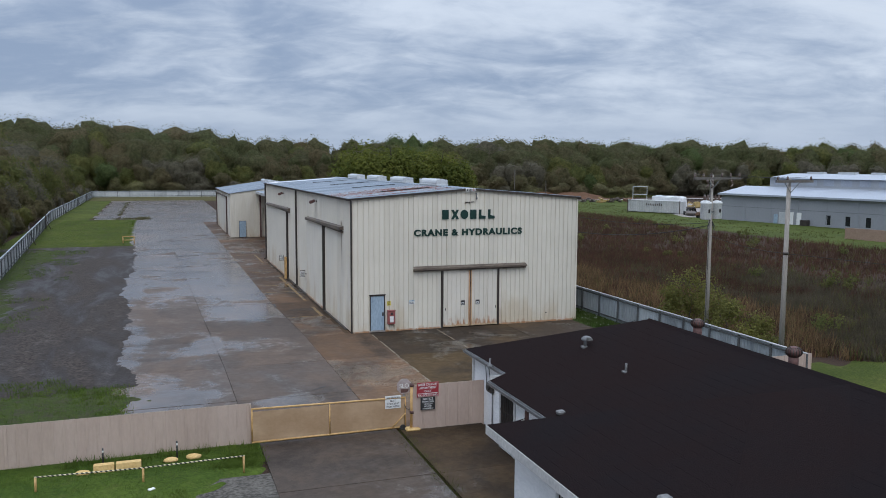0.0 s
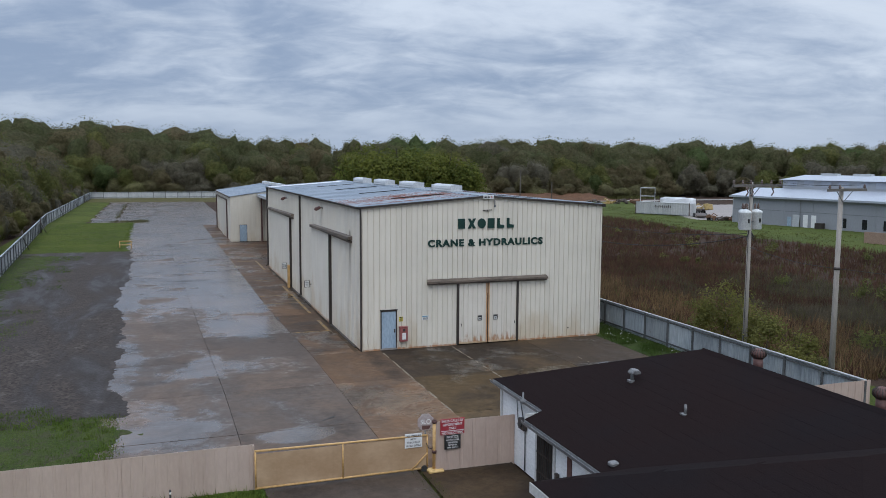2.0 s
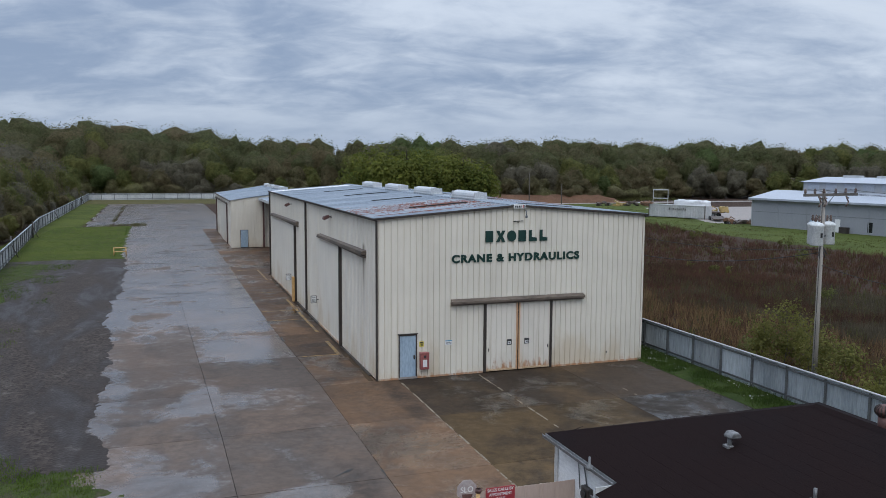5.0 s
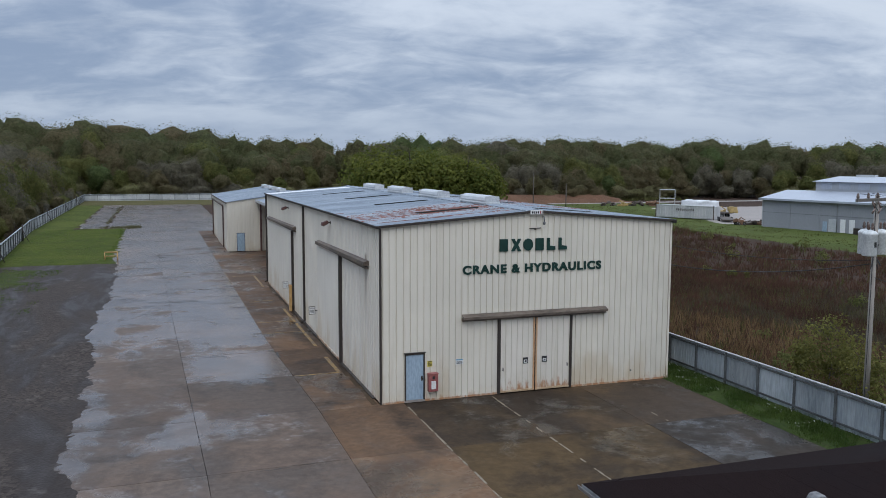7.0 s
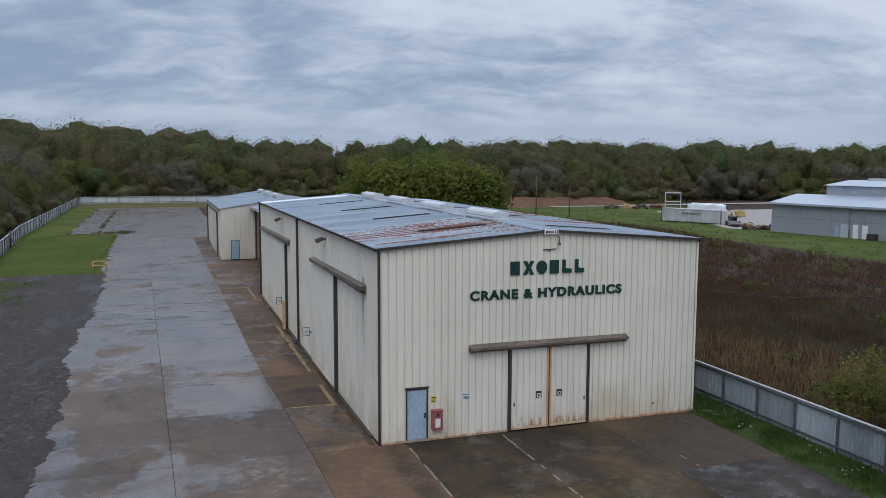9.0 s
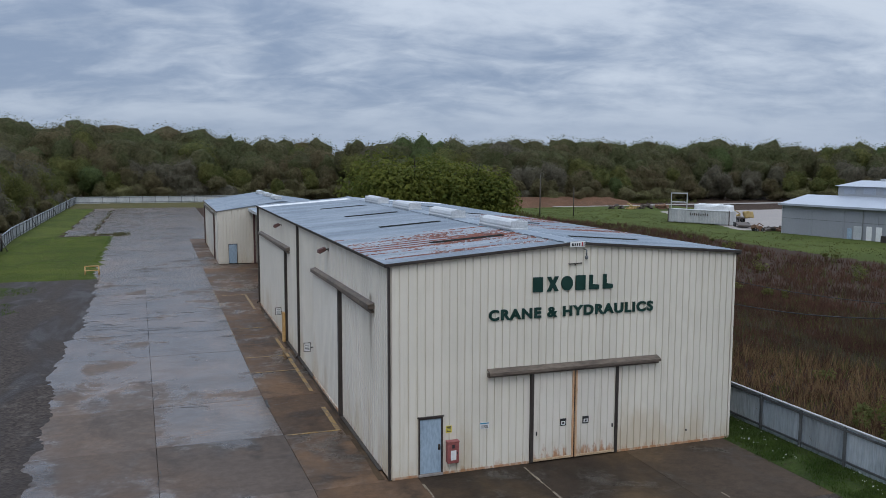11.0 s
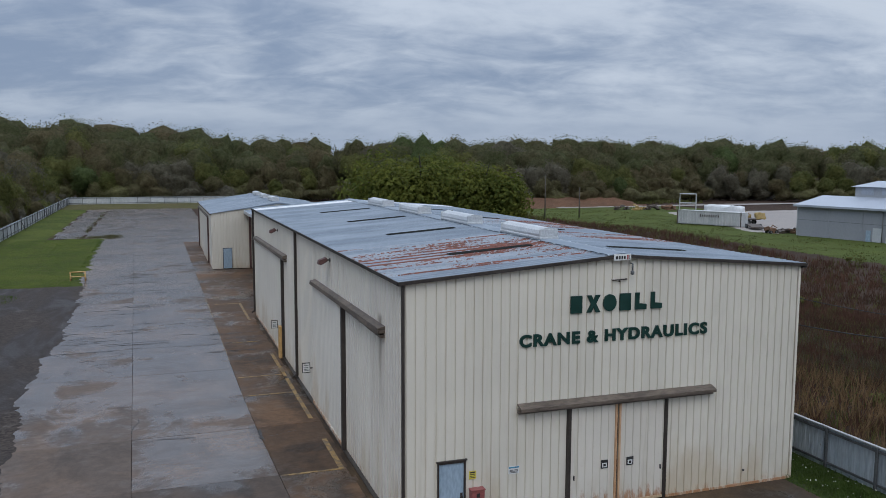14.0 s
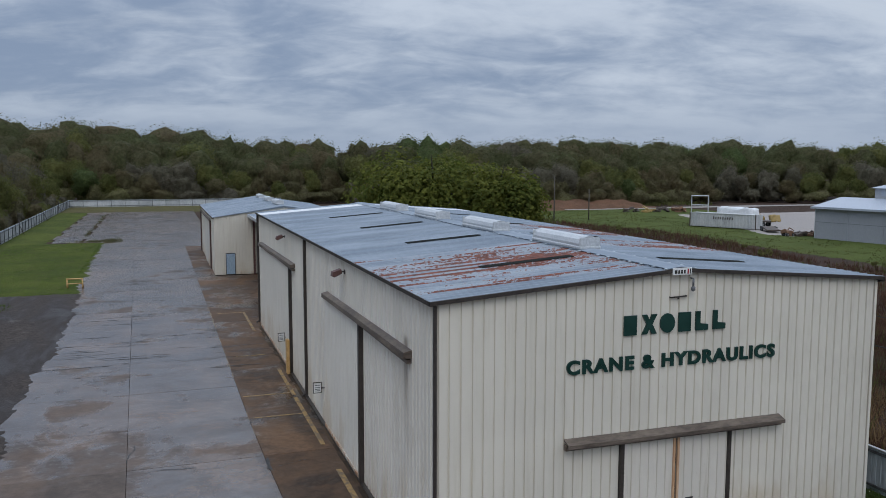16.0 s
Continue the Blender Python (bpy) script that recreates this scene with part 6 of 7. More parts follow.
# ---------------------------------------------------------------- neighbouring building
nb = thing("neighbour_building", "long grey metal building with pale roof and raised monitor", "building", (110, 55, 0))
c, u_dir = Vector((85.5, 77.5, 0)), Vector((0.19, -0.98, 0)).normalized()
v_dir = Vector((-u_dir.y, u_dir.x, 0))


def nbp(u, v, z):
    return c + u_dir * u + v_dir * v + Vector((0, 0, z))


def nbox(u0, u1, v0, v1, z0, z1):
    bm = bm_new()
    return prism(bm, [(u0, v0), (u1, v0), (u1, v1), (u0, v1)], z1 - z0, lambda a, b, w: nbp(a, b, z0 + w))


NL, NW = 62.0, 26.0
wl_ = part("wall", nbox(0, NL, 0, NW, 0, 4.6), GREY_WALL, nb, "grey metal cladding")
for k in range(0, 12):
    part("wall_seam", nbox(k * 5.25, k * 5.25 + 0.12, -0.06, 0, 0, 4.55), GREY_LIGHT if k == 0 else GREY_WALL, wl_)
part("girt_line", nbox(0, NL, -0.03, 0, 2.45, 2.52), surface("grey shadow joint", (0.15, 0.16, 0.18), (0.18, 0.19, 0.21), 1, 0.6), wl_)
part("roof", prism(bm_new(), [(-0.5, 4.55), (6.5, 5.85), (6.5, 6.0), (-0.5, 4.72)], NL + 0.8, lambda v, z, w: nbp(w - 0.4, v, z)), FAR_ROOF, nb, "pale metal roof")
part("eave_trim", nbox(-0.4, NL + 0.4, -0.6, -0.45, 4.45, 4.76), FAR_ROOF, nb)
mon = part("monitor_wall", nbox(5.0, NL, 6.5, 19.5, 4.5, 7.55), GREY_LIGHT, nb, "pale grey raised monitor wall")
for k in range(16):
    part("monitor_panel", nbox(6.0 + k * 3.2, 7.9 + k * 3.2, 6.43, 6.5, 6.35, 7.35), FAR_ROOF, mon)
part("monitor_roof", prism(bm_new(), [(6.0, 7.5), (13.0, 8.3), (20.0, 7.5), (13.0, 8.1)], NL - 4.6, lambda v, z, w: nbp(w + 4.6, v, z)), FAR_ROOF, nb, "pale metal monitor roof")
for k in range(6):
    part("roof_vent", nbox(8 + k * 6.0, 11.2 + k * 6.0, 12.5, 13.5, 8.2, 8.6), VENT, nb)
for u0, u1, z1, m in ((11.2, 11.9, 1.6, BLUE_DOOR), (12.2, 13.5, 2.0, VENT), (14.15, 14.95, 2.05, WHITE), (15.6, 16.45, 2.05, WHITE)):
    part("service_door", nbox(u0, u1, -0.08, 0, 0.05, z1), m, nb, "pale service door")
for u0 in (20.9, 24.25, 27.6, 31.2, 35):
    wn = part("window", nbox(u0, u0 + 0.75, -0.05, 0, 0.4, 1.9), GLASS_DARK, nb, "narrow dark window")
    part("window_rim", nbox(u0 - 0.06, u0 + 0.81, -0.03, 0, 0.3, 0.38), GREY_LIGHT, wn)
single("tan_screen", nbox(35.0, 56, -16.2, -16.0, 0, 1.5), TAN_BOARD, "tan wooden screen wall on the lawn", "screen")
single("outdoor_unit", nbox(16.85, 18.1, -0.9, -0.1, 0, 0.95), TRIM, "dark grey outdoor air unit by the wall", "air unit")
mast = single("wall_mast", rodded(nbp(13.6, -0.15, 0), nbp(13.6, -0.15, 4.3), 0.06, n=8), GALV_POST, "thin grey mast on the grey wall", "mast")
r = random.Random(31)

# ---------------------------------------------------------------- container, trailers and machinery
ct = thing("container", "weathered grey-white ribbed shipping container on the lawn", "container", (84, 97, 0))
ca, cb = Vector((81.7, 102.6, 0)), Vector((86.9, 91.8, 0))
cd = (cb - ca).normalized()
cn = Vector((-cd.y, cd.x, 0))
clen = (cb - ca).length


def cpt(u, v, z):
    return ca + cd * u + cn * v + Vector((0, 0, z))


part("body", prism(bm_new(), [(0, 0.05), (clen, 0.05), (clen, 2.4), (0, 2.4)], 2.4, lambda u, z, w: cpt(u, 0.03 + w, z + 0.1)), BOX_STEEL, ct)
prof = rib_profile(clen, 0.55, 0.06)
part("ribbed_side", sheet(prof, lambda u, w, s: cpt(u, 0.0 - w, s), lambda u: (0.25, 2.42)), BOX_STEEL, ct)
for u in (0, clen - 0.15):
    part("corner_post", prism(bm_new(), [(u, 0), (u + 0.15, 0), (u + 0.15, 2.6), (u, 2.6)], 0.12, lambda a, z, w: cpt(a, -0.09 + w, z)), SCRAP, ct)
part("top_rail", prism(bm_new(), [(0, 2.42), (clen, 2.42), (clen, 2.55), (0, 2.55)], 0.1, lambda a, z, w: cpt(a, -0.08 + w, z)), BOX_STEEL, ct)
bar_set = random.Random(2)
for k in range(9):
    u = 4.4 + k * 0.42
    part("print_bar", prism(bm_new(), [(u, 1.55), (u + bar_set.uniform(0.08, 0.2), 1.5), (u + 0.24, 1.5 + bar_set.uniform(0.2, 0.5)), (u + 0.06, 2.0)], 0.01, lambda a, z, w: cpt(a, -0.09 - w, z)), SCRAP, ct)


def wheel(parent, centre, axis, r=0.45):
    cc, ax = Vector(centre), Vector(axis).normalized()
    w = part("wheel", rodded(cc - ax * 0.14, cc + ax * 0.14, r, n=18), RUBBER, parent, "black rubber wheel")
    part("rim", rodded(cc - ax * 0.15, cc + ax * 0.15, r * 0.5, n=12), GALV_POST, w)


def lumpy(x0, x1, y0, y1, z0, z1, seed, amp=0.12):
    bm = bm_new()
    box(bm, x0, x1, y0, y1, z0, z1)
    bmesh.ops.subdivide_edges(bm, edges=list(bm.edges), cuts=5, use_grid_fill=True)
    for v in bm.verts:
        v.co += Vector((noise.noise(v.co * 0.9 + Vector((seed, 0, 0))), noise.noise(v.co * 0.9 + Vector((0, seed, 0))), noise.noise(v.co * 1.1 + Vector((0, 0, seed))))) * amp * 3
    for f in bm.faces:
        f.smooth = True
    return bm


tr = thing("equipment_trailer", "flat trailer with a load under white tarpaulin", "trailer", (92, 101, 0))
part("deck", prism(bm_new(), [(0, 0), (10, 0), (10, 0.22), (0, 0.22)], 2.4, lambda u, z, w: Vector((88.6, 104.5, 0.9)) + cd * u + cn * w + Vector((0, 0, z))), SCRAP, tr)
for u in (1.5, 7.6, 8.7):
    for w in (0.1, 2.3):
        wheel(tr, Vector((88.6, 104.5, 0.45)) + cd * u + cn * w, cn)
bm = lumpy(-3.6, 3.2, -1.1, 1.1, 0, 1.9, 3.0, 0.16)
part("tarpaulin", bm, TARP, tr, "crumpled white tarpaulin", Matrix.Translation((91.2, 101.4, 1.25)) @ Matrix.Rotation(math.atan2(cd.y, cd.x), 4, "Z"))
part("machine_cab", lumpy(-0.8, 0.7, -0.6, 0.6, 0, 0.95, 7.0, 0.12), MACHINE, tr, "yellow machine cab", (94.0, 95.6, 1.2))
lt = thing("low_trailer", "dark low-bed trailer parked beside the container", "trailer", (88, 89.6, 0))
part("bed", prism(bm_new(), [(0, 0.5), (5.5, 0.35), (5.5, 0.55), (0, 0.75)], 2.0, lambda u, z, w: Vector((87.6, 91.4, 0)) + Vector((-0.5, -0.86, 0)) * u + Vector((0.86, -0.5, 0)) * w + Vector((0, 0, z))), SCRAP, lt)
for u in (0.6, 1.5):
    for w in (-0.1, 2.1):
        wheel(lt, Vector((87.6, 91.4, 0.38)) + Vector((-0.5, -0.86, 0)) * u + Vector((0.86, -0.5, 0)) * w, (0.86, -0.5, 0), 0.4)
rack = thing("steel_rack", "tall pale steel frame rack behind the container", "rack", (90, 110, 0))
for dx, dy in ((0, 0), (2.4, -1.8), (0.8, 1.2), (3.2, -0.6)):
    part("post", rodded((88.5 + dx, 111.5 + dy, 0), (88.5 + dx, 111.5 + dy, 5.0), 0.07, n=6), BOX_STEEL, rack)
for z in (3.2, 4.95):
    bm = rod(bm_new(), (88.5, 111.5, z), (90.9, 109.7, z), 0.07, n=6)
    rod(bm, (88.5, 111.5, z), (89.3, 112.7, z), 0.07, n=6)
    rod(bm, (90.9, 109.7, z), (91.7, 110.9, z), 0.07, n=6)
    rod(bm, (89.3, 112.7, z), (91.7, 110.9, z), 0.07, n=6)
    part("beam", bm, BOX_STEEL, rack)
def heap(x, y, w, d, h, mat, label, seed):
    """A heap of scrap: bars, plates and boxes lying across one another."""
    q = random.Random(seed)
    bm = bm_new()
    for _ in range(16):
        b = boxed(-0.5, 0.5, -0.5, 0.5, -0.5, 0.5)
        size = Matrix.Diagonal((q.uniform(0.3, 1.7), q.uniform(0.15, 0.8), q.uniform(0.1, 0.6), 1))
        u, v = q.uniform(-1, 1), q.uniform(-1, 1)
        m = pose(x + u * w / 2, y + v * d / 2, 0.15 + h * q.random() * (1 - 0.7 * abs(u)), q.uniform(-25, 25), q.uniform(-35, 35), q.uniform(0, 180)) @ size
        me = bpy.data.meshes.new("piece")
        b.transform(m)
        b.to_mesh(me)
        b.free()
        bm.from_mesh(me)
        bpy.data.meshes.remove(me)
    return single("scrap_heap", bm, mat, label, "scrap", kind="stuff")


for k, (x, y, w, d, h, mm, lab) in enumerate(((94.4, 142.0, 4.0, 1.5, 1.1, SCRAP, "heap of dark scrap iron"), (97.6, 140.0, 3.0, 1.5, 1.2, MACHINE, "heap of yellow machine parts"), (101, 139.5, 4.0, 1.8, 1.2, SCRAP, "heap of dark scrap iron"), (104.5, 138.2, 3.0, 1.8, 1.2, ORANGE, "heap of rusty orange scrap iron"),
                                            (86.2, 81.0, 1.6, 0.9, 0.6, SCRAP, "heap of dark scrap iron"), (87.6, 80.4, 1.4, 0.8, 0.45, ORANGE, "heap of rusty orange scrap iron"), (88.6, 80.2, 1.0, 0.8, 0.9, SCRAP, "heap of dark scrap iron"))):
    heap(x, y, w, d, h, mm, lab + " on the far lot", 60 + k)
for k, (x, y, mm, nm, s) in enumerate(((97.6, 104.2, MACHINE, "yellow", 0.85), (84.2, 81.4, ORANGE, "rusty orange", 0.62))):
    m_ = thing("old_machine", nm + " derelict machine standing on the lot", "machine", (x, y, 0), "derelict machines")
    part("body", lumpy(x - 1.3 * s, x + 1.3 * s, y - 0.8 * s, y + 0.8 * s, 0.45 * s, 1.25 * s, k * 2.3, 0.17), mm, m_)
    part("boom", rod(rodded((x - 0.7 * s, y, 1.1 * s), (x + 0.4 * s, y, 2.1 * s), 0.13 * s, n=6), (x + 0.4 * s, y, 2.1 * s), (x + 2.2 * s, y + 0.3, 1.3 * s), 0.11 * s, n=6), mm, m_)
    for dx in (-0.8, 0.8):
        for dy in (-0.7, 0.7):
            wheel(m_, (x + dx * s, y + dy * s, 0.42 * s), (0, 1, 0), 0.42 * s)
for x, y, h in ((63.0, 118.0, 8.6), (72.5, 122.0, 6.0)):
    single("far_pole", rodded((x, y, -0.2), (x, y, h), 0.13, 0.09, n=8), BARK, "dark slender pole at the edge of the field", "pole", "far poles")

# ---------------------------------------------------------------- plants
def tri_mesh(name, tris, mat, hearts=()):
    """tris: array (n, 3, 3) of loose leaf triangles; hearts: the dense insides of crowns, as pairs of vertices and faces."""
    n = len(tris)
    verts = [np.asarray(tris, dtype=np.float32).reshape(-1, 3)]
    faces = [np.arange(n * 3, dtype=np.int32).reshape(-1, 3)]
    count = n * 3
    for v, f in hearts:
        verts.append(np.asarray(v, dtype=np.float32))
        faces.append((f + count).astype(np.int32))
        count += len(v)
    verts, faces = np.concatenate(verts), np.concatenate(faces)
    me = bpy.data.meshes.new(name)
    me.vertices.add(len(verts))
    me.vertices.foreach_set("co", verts.reshape(-1))
    me.loops.add(len(faces) * 3)
    me.loops.foreach_set("vertex_index", faces.reshape(-1))
    me.polygons.add(len(faces))
    me.polygons.foreach_set("loop_start", np.arange(0, len(faces) * 3, 3, dtype=np.int32))
    me.update(calc_edges=True)
    if hearts:
        me.polygons.foreach_set("use_smooth", np.ones(len(faces), dtype=bool))
    me.materials.append(mat)
    return me


def leaves_at(centres, size, g, out=None, loose=0.75):
    """A bent leaf spray (two triangles) at each centre, lying roughly across the outward direction where one is given."""
    n = len(centres)
    nrm = g.normal(size=(n, 3)) * loose
    if out is not None:
        nrm += out + np.array((0, 0, 0.45))
    nrm /= np.linalg.norm(nrm, axis=1)[:, None] + 1e-9
    d = g.normal(size=(n, 3))
    d -= (d * nrm).sum(1)[:, None] * nrm
    d /= np.linalg.norm(d, axis=1)[:, None] + 1e-9
    e = np.cross(nrm, d)
    s = size * g.uniform(0.6, 1.35, n)[:, None]
    a, b = centres - d * s, centres + d * s
    lift = nrm * s * 0.22
    one = np.stack([a, b, centres + e * s * 0.75 - lift], 1)
    two = np.stack([b, a, centres - e * s * 0.75 - lift], 1)
    return np.concatenate([one, two])


def crown_points(g, centre, radii, n, lumps=9, hollow=0.55, out=False):
    """Points over a crown of overlapping lumps, densest on their outsides; with out, also each point's outward direction."""
    c = g.normal(size=(lumps, 3))
    c /= np.linalg.norm(c, axis=1)[:, None]
    c *= g.uniform(0.30, 0.70, lumps)[:, None]
    c[:, 2] = c[:, 2] * 0.85 + 0.03
    rad = g.uniform(0.30, 0.50, lumps)
    pick = g.integers(0, lumps, n)
    d = g.normal(size=(n, 3))
    d /= np.linalg.norm(d, axis=1)[:, None]
    r = (hollow + (1 - hollow) * g.uniform(0, 1, n) ** 0.5) * rad[pick]
    p = c[pick] + d * r[:, None]
    pts = np.asarray(centre) + p * np.asarray(radii)
    return (pts, d) if out else pts


BALL = bm_new()
bmesh.ops.create_icosphere(BALL, subdivisions=2, radius=1.0)
BALL_V = np.array([v.co[:] for v in BALL.verts])
BALL_F = np.array([[v.index for v in f.verts] for f in BALL.faces])
BALL.free()


def wood_crown(g, centre, radii, n, size, lumps, hearts, floor=0.1, hidden=None):
    """A far crown: a dense lumpy heart wrapped in single leaf sprays. hidden: height below which nearer trees stand before it."""
    centre, radii = np.asarray(centre), np.asarray(radii)
    c = g.normal(size=(lumps, 3))
    c /= np.linalg.norm(c, axis=1)[:, None]
    tall = g.uniform(0.72, 1.0, lumps)
    swell = np.full(len(BALL_V), 0.56)
    for q, r_ in zip(c, tall):
        swell = np.maximum(swell, r_ * np.clip((BALL_V @ q - 0.60) / 0.34, 0, 1) ** 0.6)
    swell *= g.uniform(0.84, 1.06, len(BALL_V))
    heart = centre + BALL_V * swell[:, None] * radii * 0.80
    heart[:, 2] = np.maximum(heart[:, 2], 0.0)
    hearts.append((heart, BALL_F))
    d = g.normal(size=(n, 3))
    d /= np.linalg.norm(d, axis=1)[:, None]
    pull = np.exp(42 * (d @ BALL_V.T - 1))
    at = (pull @ swell) / pull.sum(1) * (0.69 + 0.30 * g.uniform(0, 1, n) ** 1.9)
    pts = centre + d * at[:, None] * radii
    keep = pts[:, 2] > (floor if hidden is None else hidden)
    pts, d = pts[keep], d[keep]
    leaves = leaves_at(pts, size, g, d, 0.5)
    half = len(leaves) // 2
    return np.where((np.arange(half) % 2 == 0)[:, None, None], leaves[:half], leaves[half:])


def leafy_crown(g, centre, radii, n, size, lumps=9, hollow=0.75, floor=0.1, loose=0.75):
    pts, d = crown_points(g, centre, radii, n, lumps, hollow, True)
    pts[:, 2] = np.maximum(pts[:, 2], floor)
    return leaves_at(pts, size, g, d, loose)


def trunk_and_limbs(bm, g, base, height, r, limbs=6, spread=0.45, low=0.3):
    base = Vector(base)
    top = base + Vector((g.uniform(-0.04, 0.04) * height, g.uniform(-0.04, 0.04) * height, height * 0.82))
    mid_ = base.lerp(top, 0.5) + Vector((g.uniform(-0.2, 0.2), g.uniform(-0.2, 0.2), 0))
    rod(bm, base - Vector((0, 0, 0.2)), mid_, r, r * 0.68, n=7, caps=False)
    rod(bm, mid_, top, r * 0.68, r * 0.2, n=6, caps=False)
    for k in range(limbs):
        t = low + (0.9 - low) * k / max(1, limbs - 1)
        p = base.lerp(mid_, t * 2) if t < 0.5 else mid_.lerp(top, t * 2 - 1)
        a = k * 2.4 + g.uniform(-0.4, 0.4)
        out = height * spread * g.uniform(0.5, 0.9) * (1 - 0.5 * t)
        q = p + Vector((math.cos(a) * out, math.sin(a) * out, out * g.uniform(0.5, 1.1)))
        h_ = p.lerp(q, 0.5) + Vector((0, 0, -0.05 * out))
        rod(bm, p, h_, r * 0.36, r * 0.24, n=5, caps=False)
        rod(bm, h_, q, r * 0.24, r * 0.06, n=5, caps=False)
    return bm


def tree(name, label, at, height, radii, mat, n, size, seed, group="", r=None, low=0.35, lumps=11, hollow=0.5, category="tree", loose=0.5):
    g = np.random.default_rng(seed)
    x, y = at
    t = thing(name, label, category, (x, y, 0), group)
    part("trunk", trunk_and_limbs(bm_new(), g, (x, y, 0), height, r or height * 0.018, 8, 0.5, low * 0.8), BARK, t)
    centre = (x, y, height - radii[2] * 0.95)
    part("crown", tri_mesh("crown", leafy_crown(g, centre, radii, n, size, lumps, hollow, loose=loose), mat), mat, t)
    return t


# the broad green tree behind the warehouse, in three crowns of one clump
tree("broad_tree", "broad rounded tree in fresh green leaf behind the warehouse", (15.8, 46.5), 13.1, (7.4, 6.5, 6.5), LEAF_BRIGHT, 20000, 0.18, 11, "", 0.34, lumps=38, hollow=0.7, loose=0.5)
tree("broad_tree", "broad rounded tree in deeper green leaf behind the warehouse", (21.0, 45.0), 11.6, (5.4, 5.2, 5.6), LEAF_BRIGHT, 12000, 0.17, 12, "", 0.28, lumps=28, hollow=0.7, loose=0.5)
tree("broad_tree", "low spreading green tree behind the warehouse", (12.2, 49.5), 10.1, (4.8, 4.5, 5.0), LEAF_BRIGHT, 8000, 0.17, 13, "", 0.25, lumps=22, hollow=0.7, loose=0.5)

# scrub along the outside of the east fence
for k, (x, y, h, rr, n) in enumerate(((18.6, -5.6, 4.3, 1.6, 1700), (18.9, -7.2, 3.6, 1.4, 1200), (18.3, -4.6, 2.9, 1.2, 800), (18.3, -9.8, 3.0, 1.4, 1100), (18.8, -11.3, 2.6, 1.2, 900), (17.6, -12.2, 2.1, 1.0, 700), (20.5, -5.0, 3.0, 1.5, 800), (18.3, -13.0, 1.6, 0.9, 500))):
    tree("shrub", "loose yellow-olive shrub growing behind the metal fence", (x, y), h, (rr, rr, h * 0.52), LEAF_SHRUB, n, 0.07, 40 + k, "fence shrubs", 0.03, 0.1, 12, 0.15, "shrub")

# trees over the west fence, each its own, from four patterns
protos = []
for k, (mm, lab) in enumerate(((LEAF_OLIVE, "olive spring-leaved tree over the west fence"), (LEAF_BROWN, "bronze budding tree over the west fence"), (LEAF_GREY, "nearly bare twiggy tree over the west fence"), (LEAF_OLIVE, "broad olive bushy tree over the west fence"))):
    protos.append(tree("hedgerow_tree", lab, (-34, 60 + 9 * k), 8.5 + k * 0.5, (3.6, 3.6, 4.4), mm, 4200, 0.165, 70 + k, "west trees", low=0.2, lumps=22, hollow=0.6, loose=0.5))
rr = random.Random(8)
for k in range(46):
    y = 14 + k * 4.1
    row = k % 2
    x = -26.5 - 0.03 * max(0, min(y, 100) - 30) - 2.6 - row * 4.5 + rr.uniform(-0.9, 0.9)
    if y < 30:
        x += 2.0
    s = rr.uniform(0.62, 0.95) + (0.25 if row else 0)
    if 58 < y < 62 and not row:
        continue
    m = Matrix.Translation((x, y, 0)) @ Matrix.Rotation(rr.uniform(0, 6.28), 4, "Z") @ Matrix.Scale(s, 4)
    ob = copy_thing(protos[(k * 3 + k // 4) % 4], m)
    ob.scale = (s, s, s * rr.uniform(0.9, 1.15))

# underwood behind the west fence
g = np.random.default_rng(33)
for nm, mm, lab, k0 in (("underwood_olive", LEAF_OLIVE, "olive undergrowth behind the west fence", 0), ("underwood_bronze", LEAF_BROWN, "bronze undergrowth behind the west fence", 1), ("underwood_bare", LEAF_GREY, "bare twiggy undergrowth behind the west fence", 2)):
    heap, cores = [], []
    for k in range(k0, 150, 3):
        y = 12 + k * 1.28
        x = -24.6 - 0.03 * max(0, min(y, 100) - 30) - 1.6 - g.uniform(0, 5.5)
        if y < 40:
            x += 0.06 * (40 - y)
        hh = g.uniform(2.2, 4.8)
        heap.append(wood_crown(g, (x, y, hh * 0.45), (1.9, 1.9, hh * 0.58), 1100, 0.12, 10, cores))
    single(nm, tri_mesh(nm, np.concatenate(heap), mm, cores), mm, lab, "undergrowth", kind="stuff")

# far woods: one mass of each kind of tree
KINDS = ((LEAF_OLIVE, "woods_olive", "distant olive spring woods"), (LEAF_BROWN, "woods_bronze", "distant bronze budding woods"), (LEAF_GREY, "woods_bare", "distant grey bare-twigged woods"), (LEAF_DEEP, "woods_deep", "distant deep green woods"), (LEAF_DARK, "woods_dark", "distant dark budding woods"), (LEAF_SCRUB, "woods_scrub", "pale olive scrub along the edge of the woods"))
g = np.random.default_rng(5)
spots = []
for x in np.arange(-130, 330, 5.5):
    for row in range(6):
        edge = 206 + (0 if x < 30 else 0) + 0.02 * abs(x)
        if x > 45:
            edge = 172 + 6 * math.sin(x * 0.05)
        if x > 150:
            edge = 172 - 0.42 * (x - 150)
        spots.append((x + g.uniform(-2.5, 2.5), edge + row * 7.5 + g.uniform(-3, 3), row))
for y in np.arange(20, 215, 5.5):
    for row in range(5):
        spots.append((-38 - row * 7.0 + g.uniform(-2.5, 2.5), y + g.uniform(-2.5, 2.5), row))
leaf_sets = {m.name: [] for m, _, _ in KINDS}
heart_sets = {m.name: [] for m, _, _ in KINDS}
wood = bm_new()
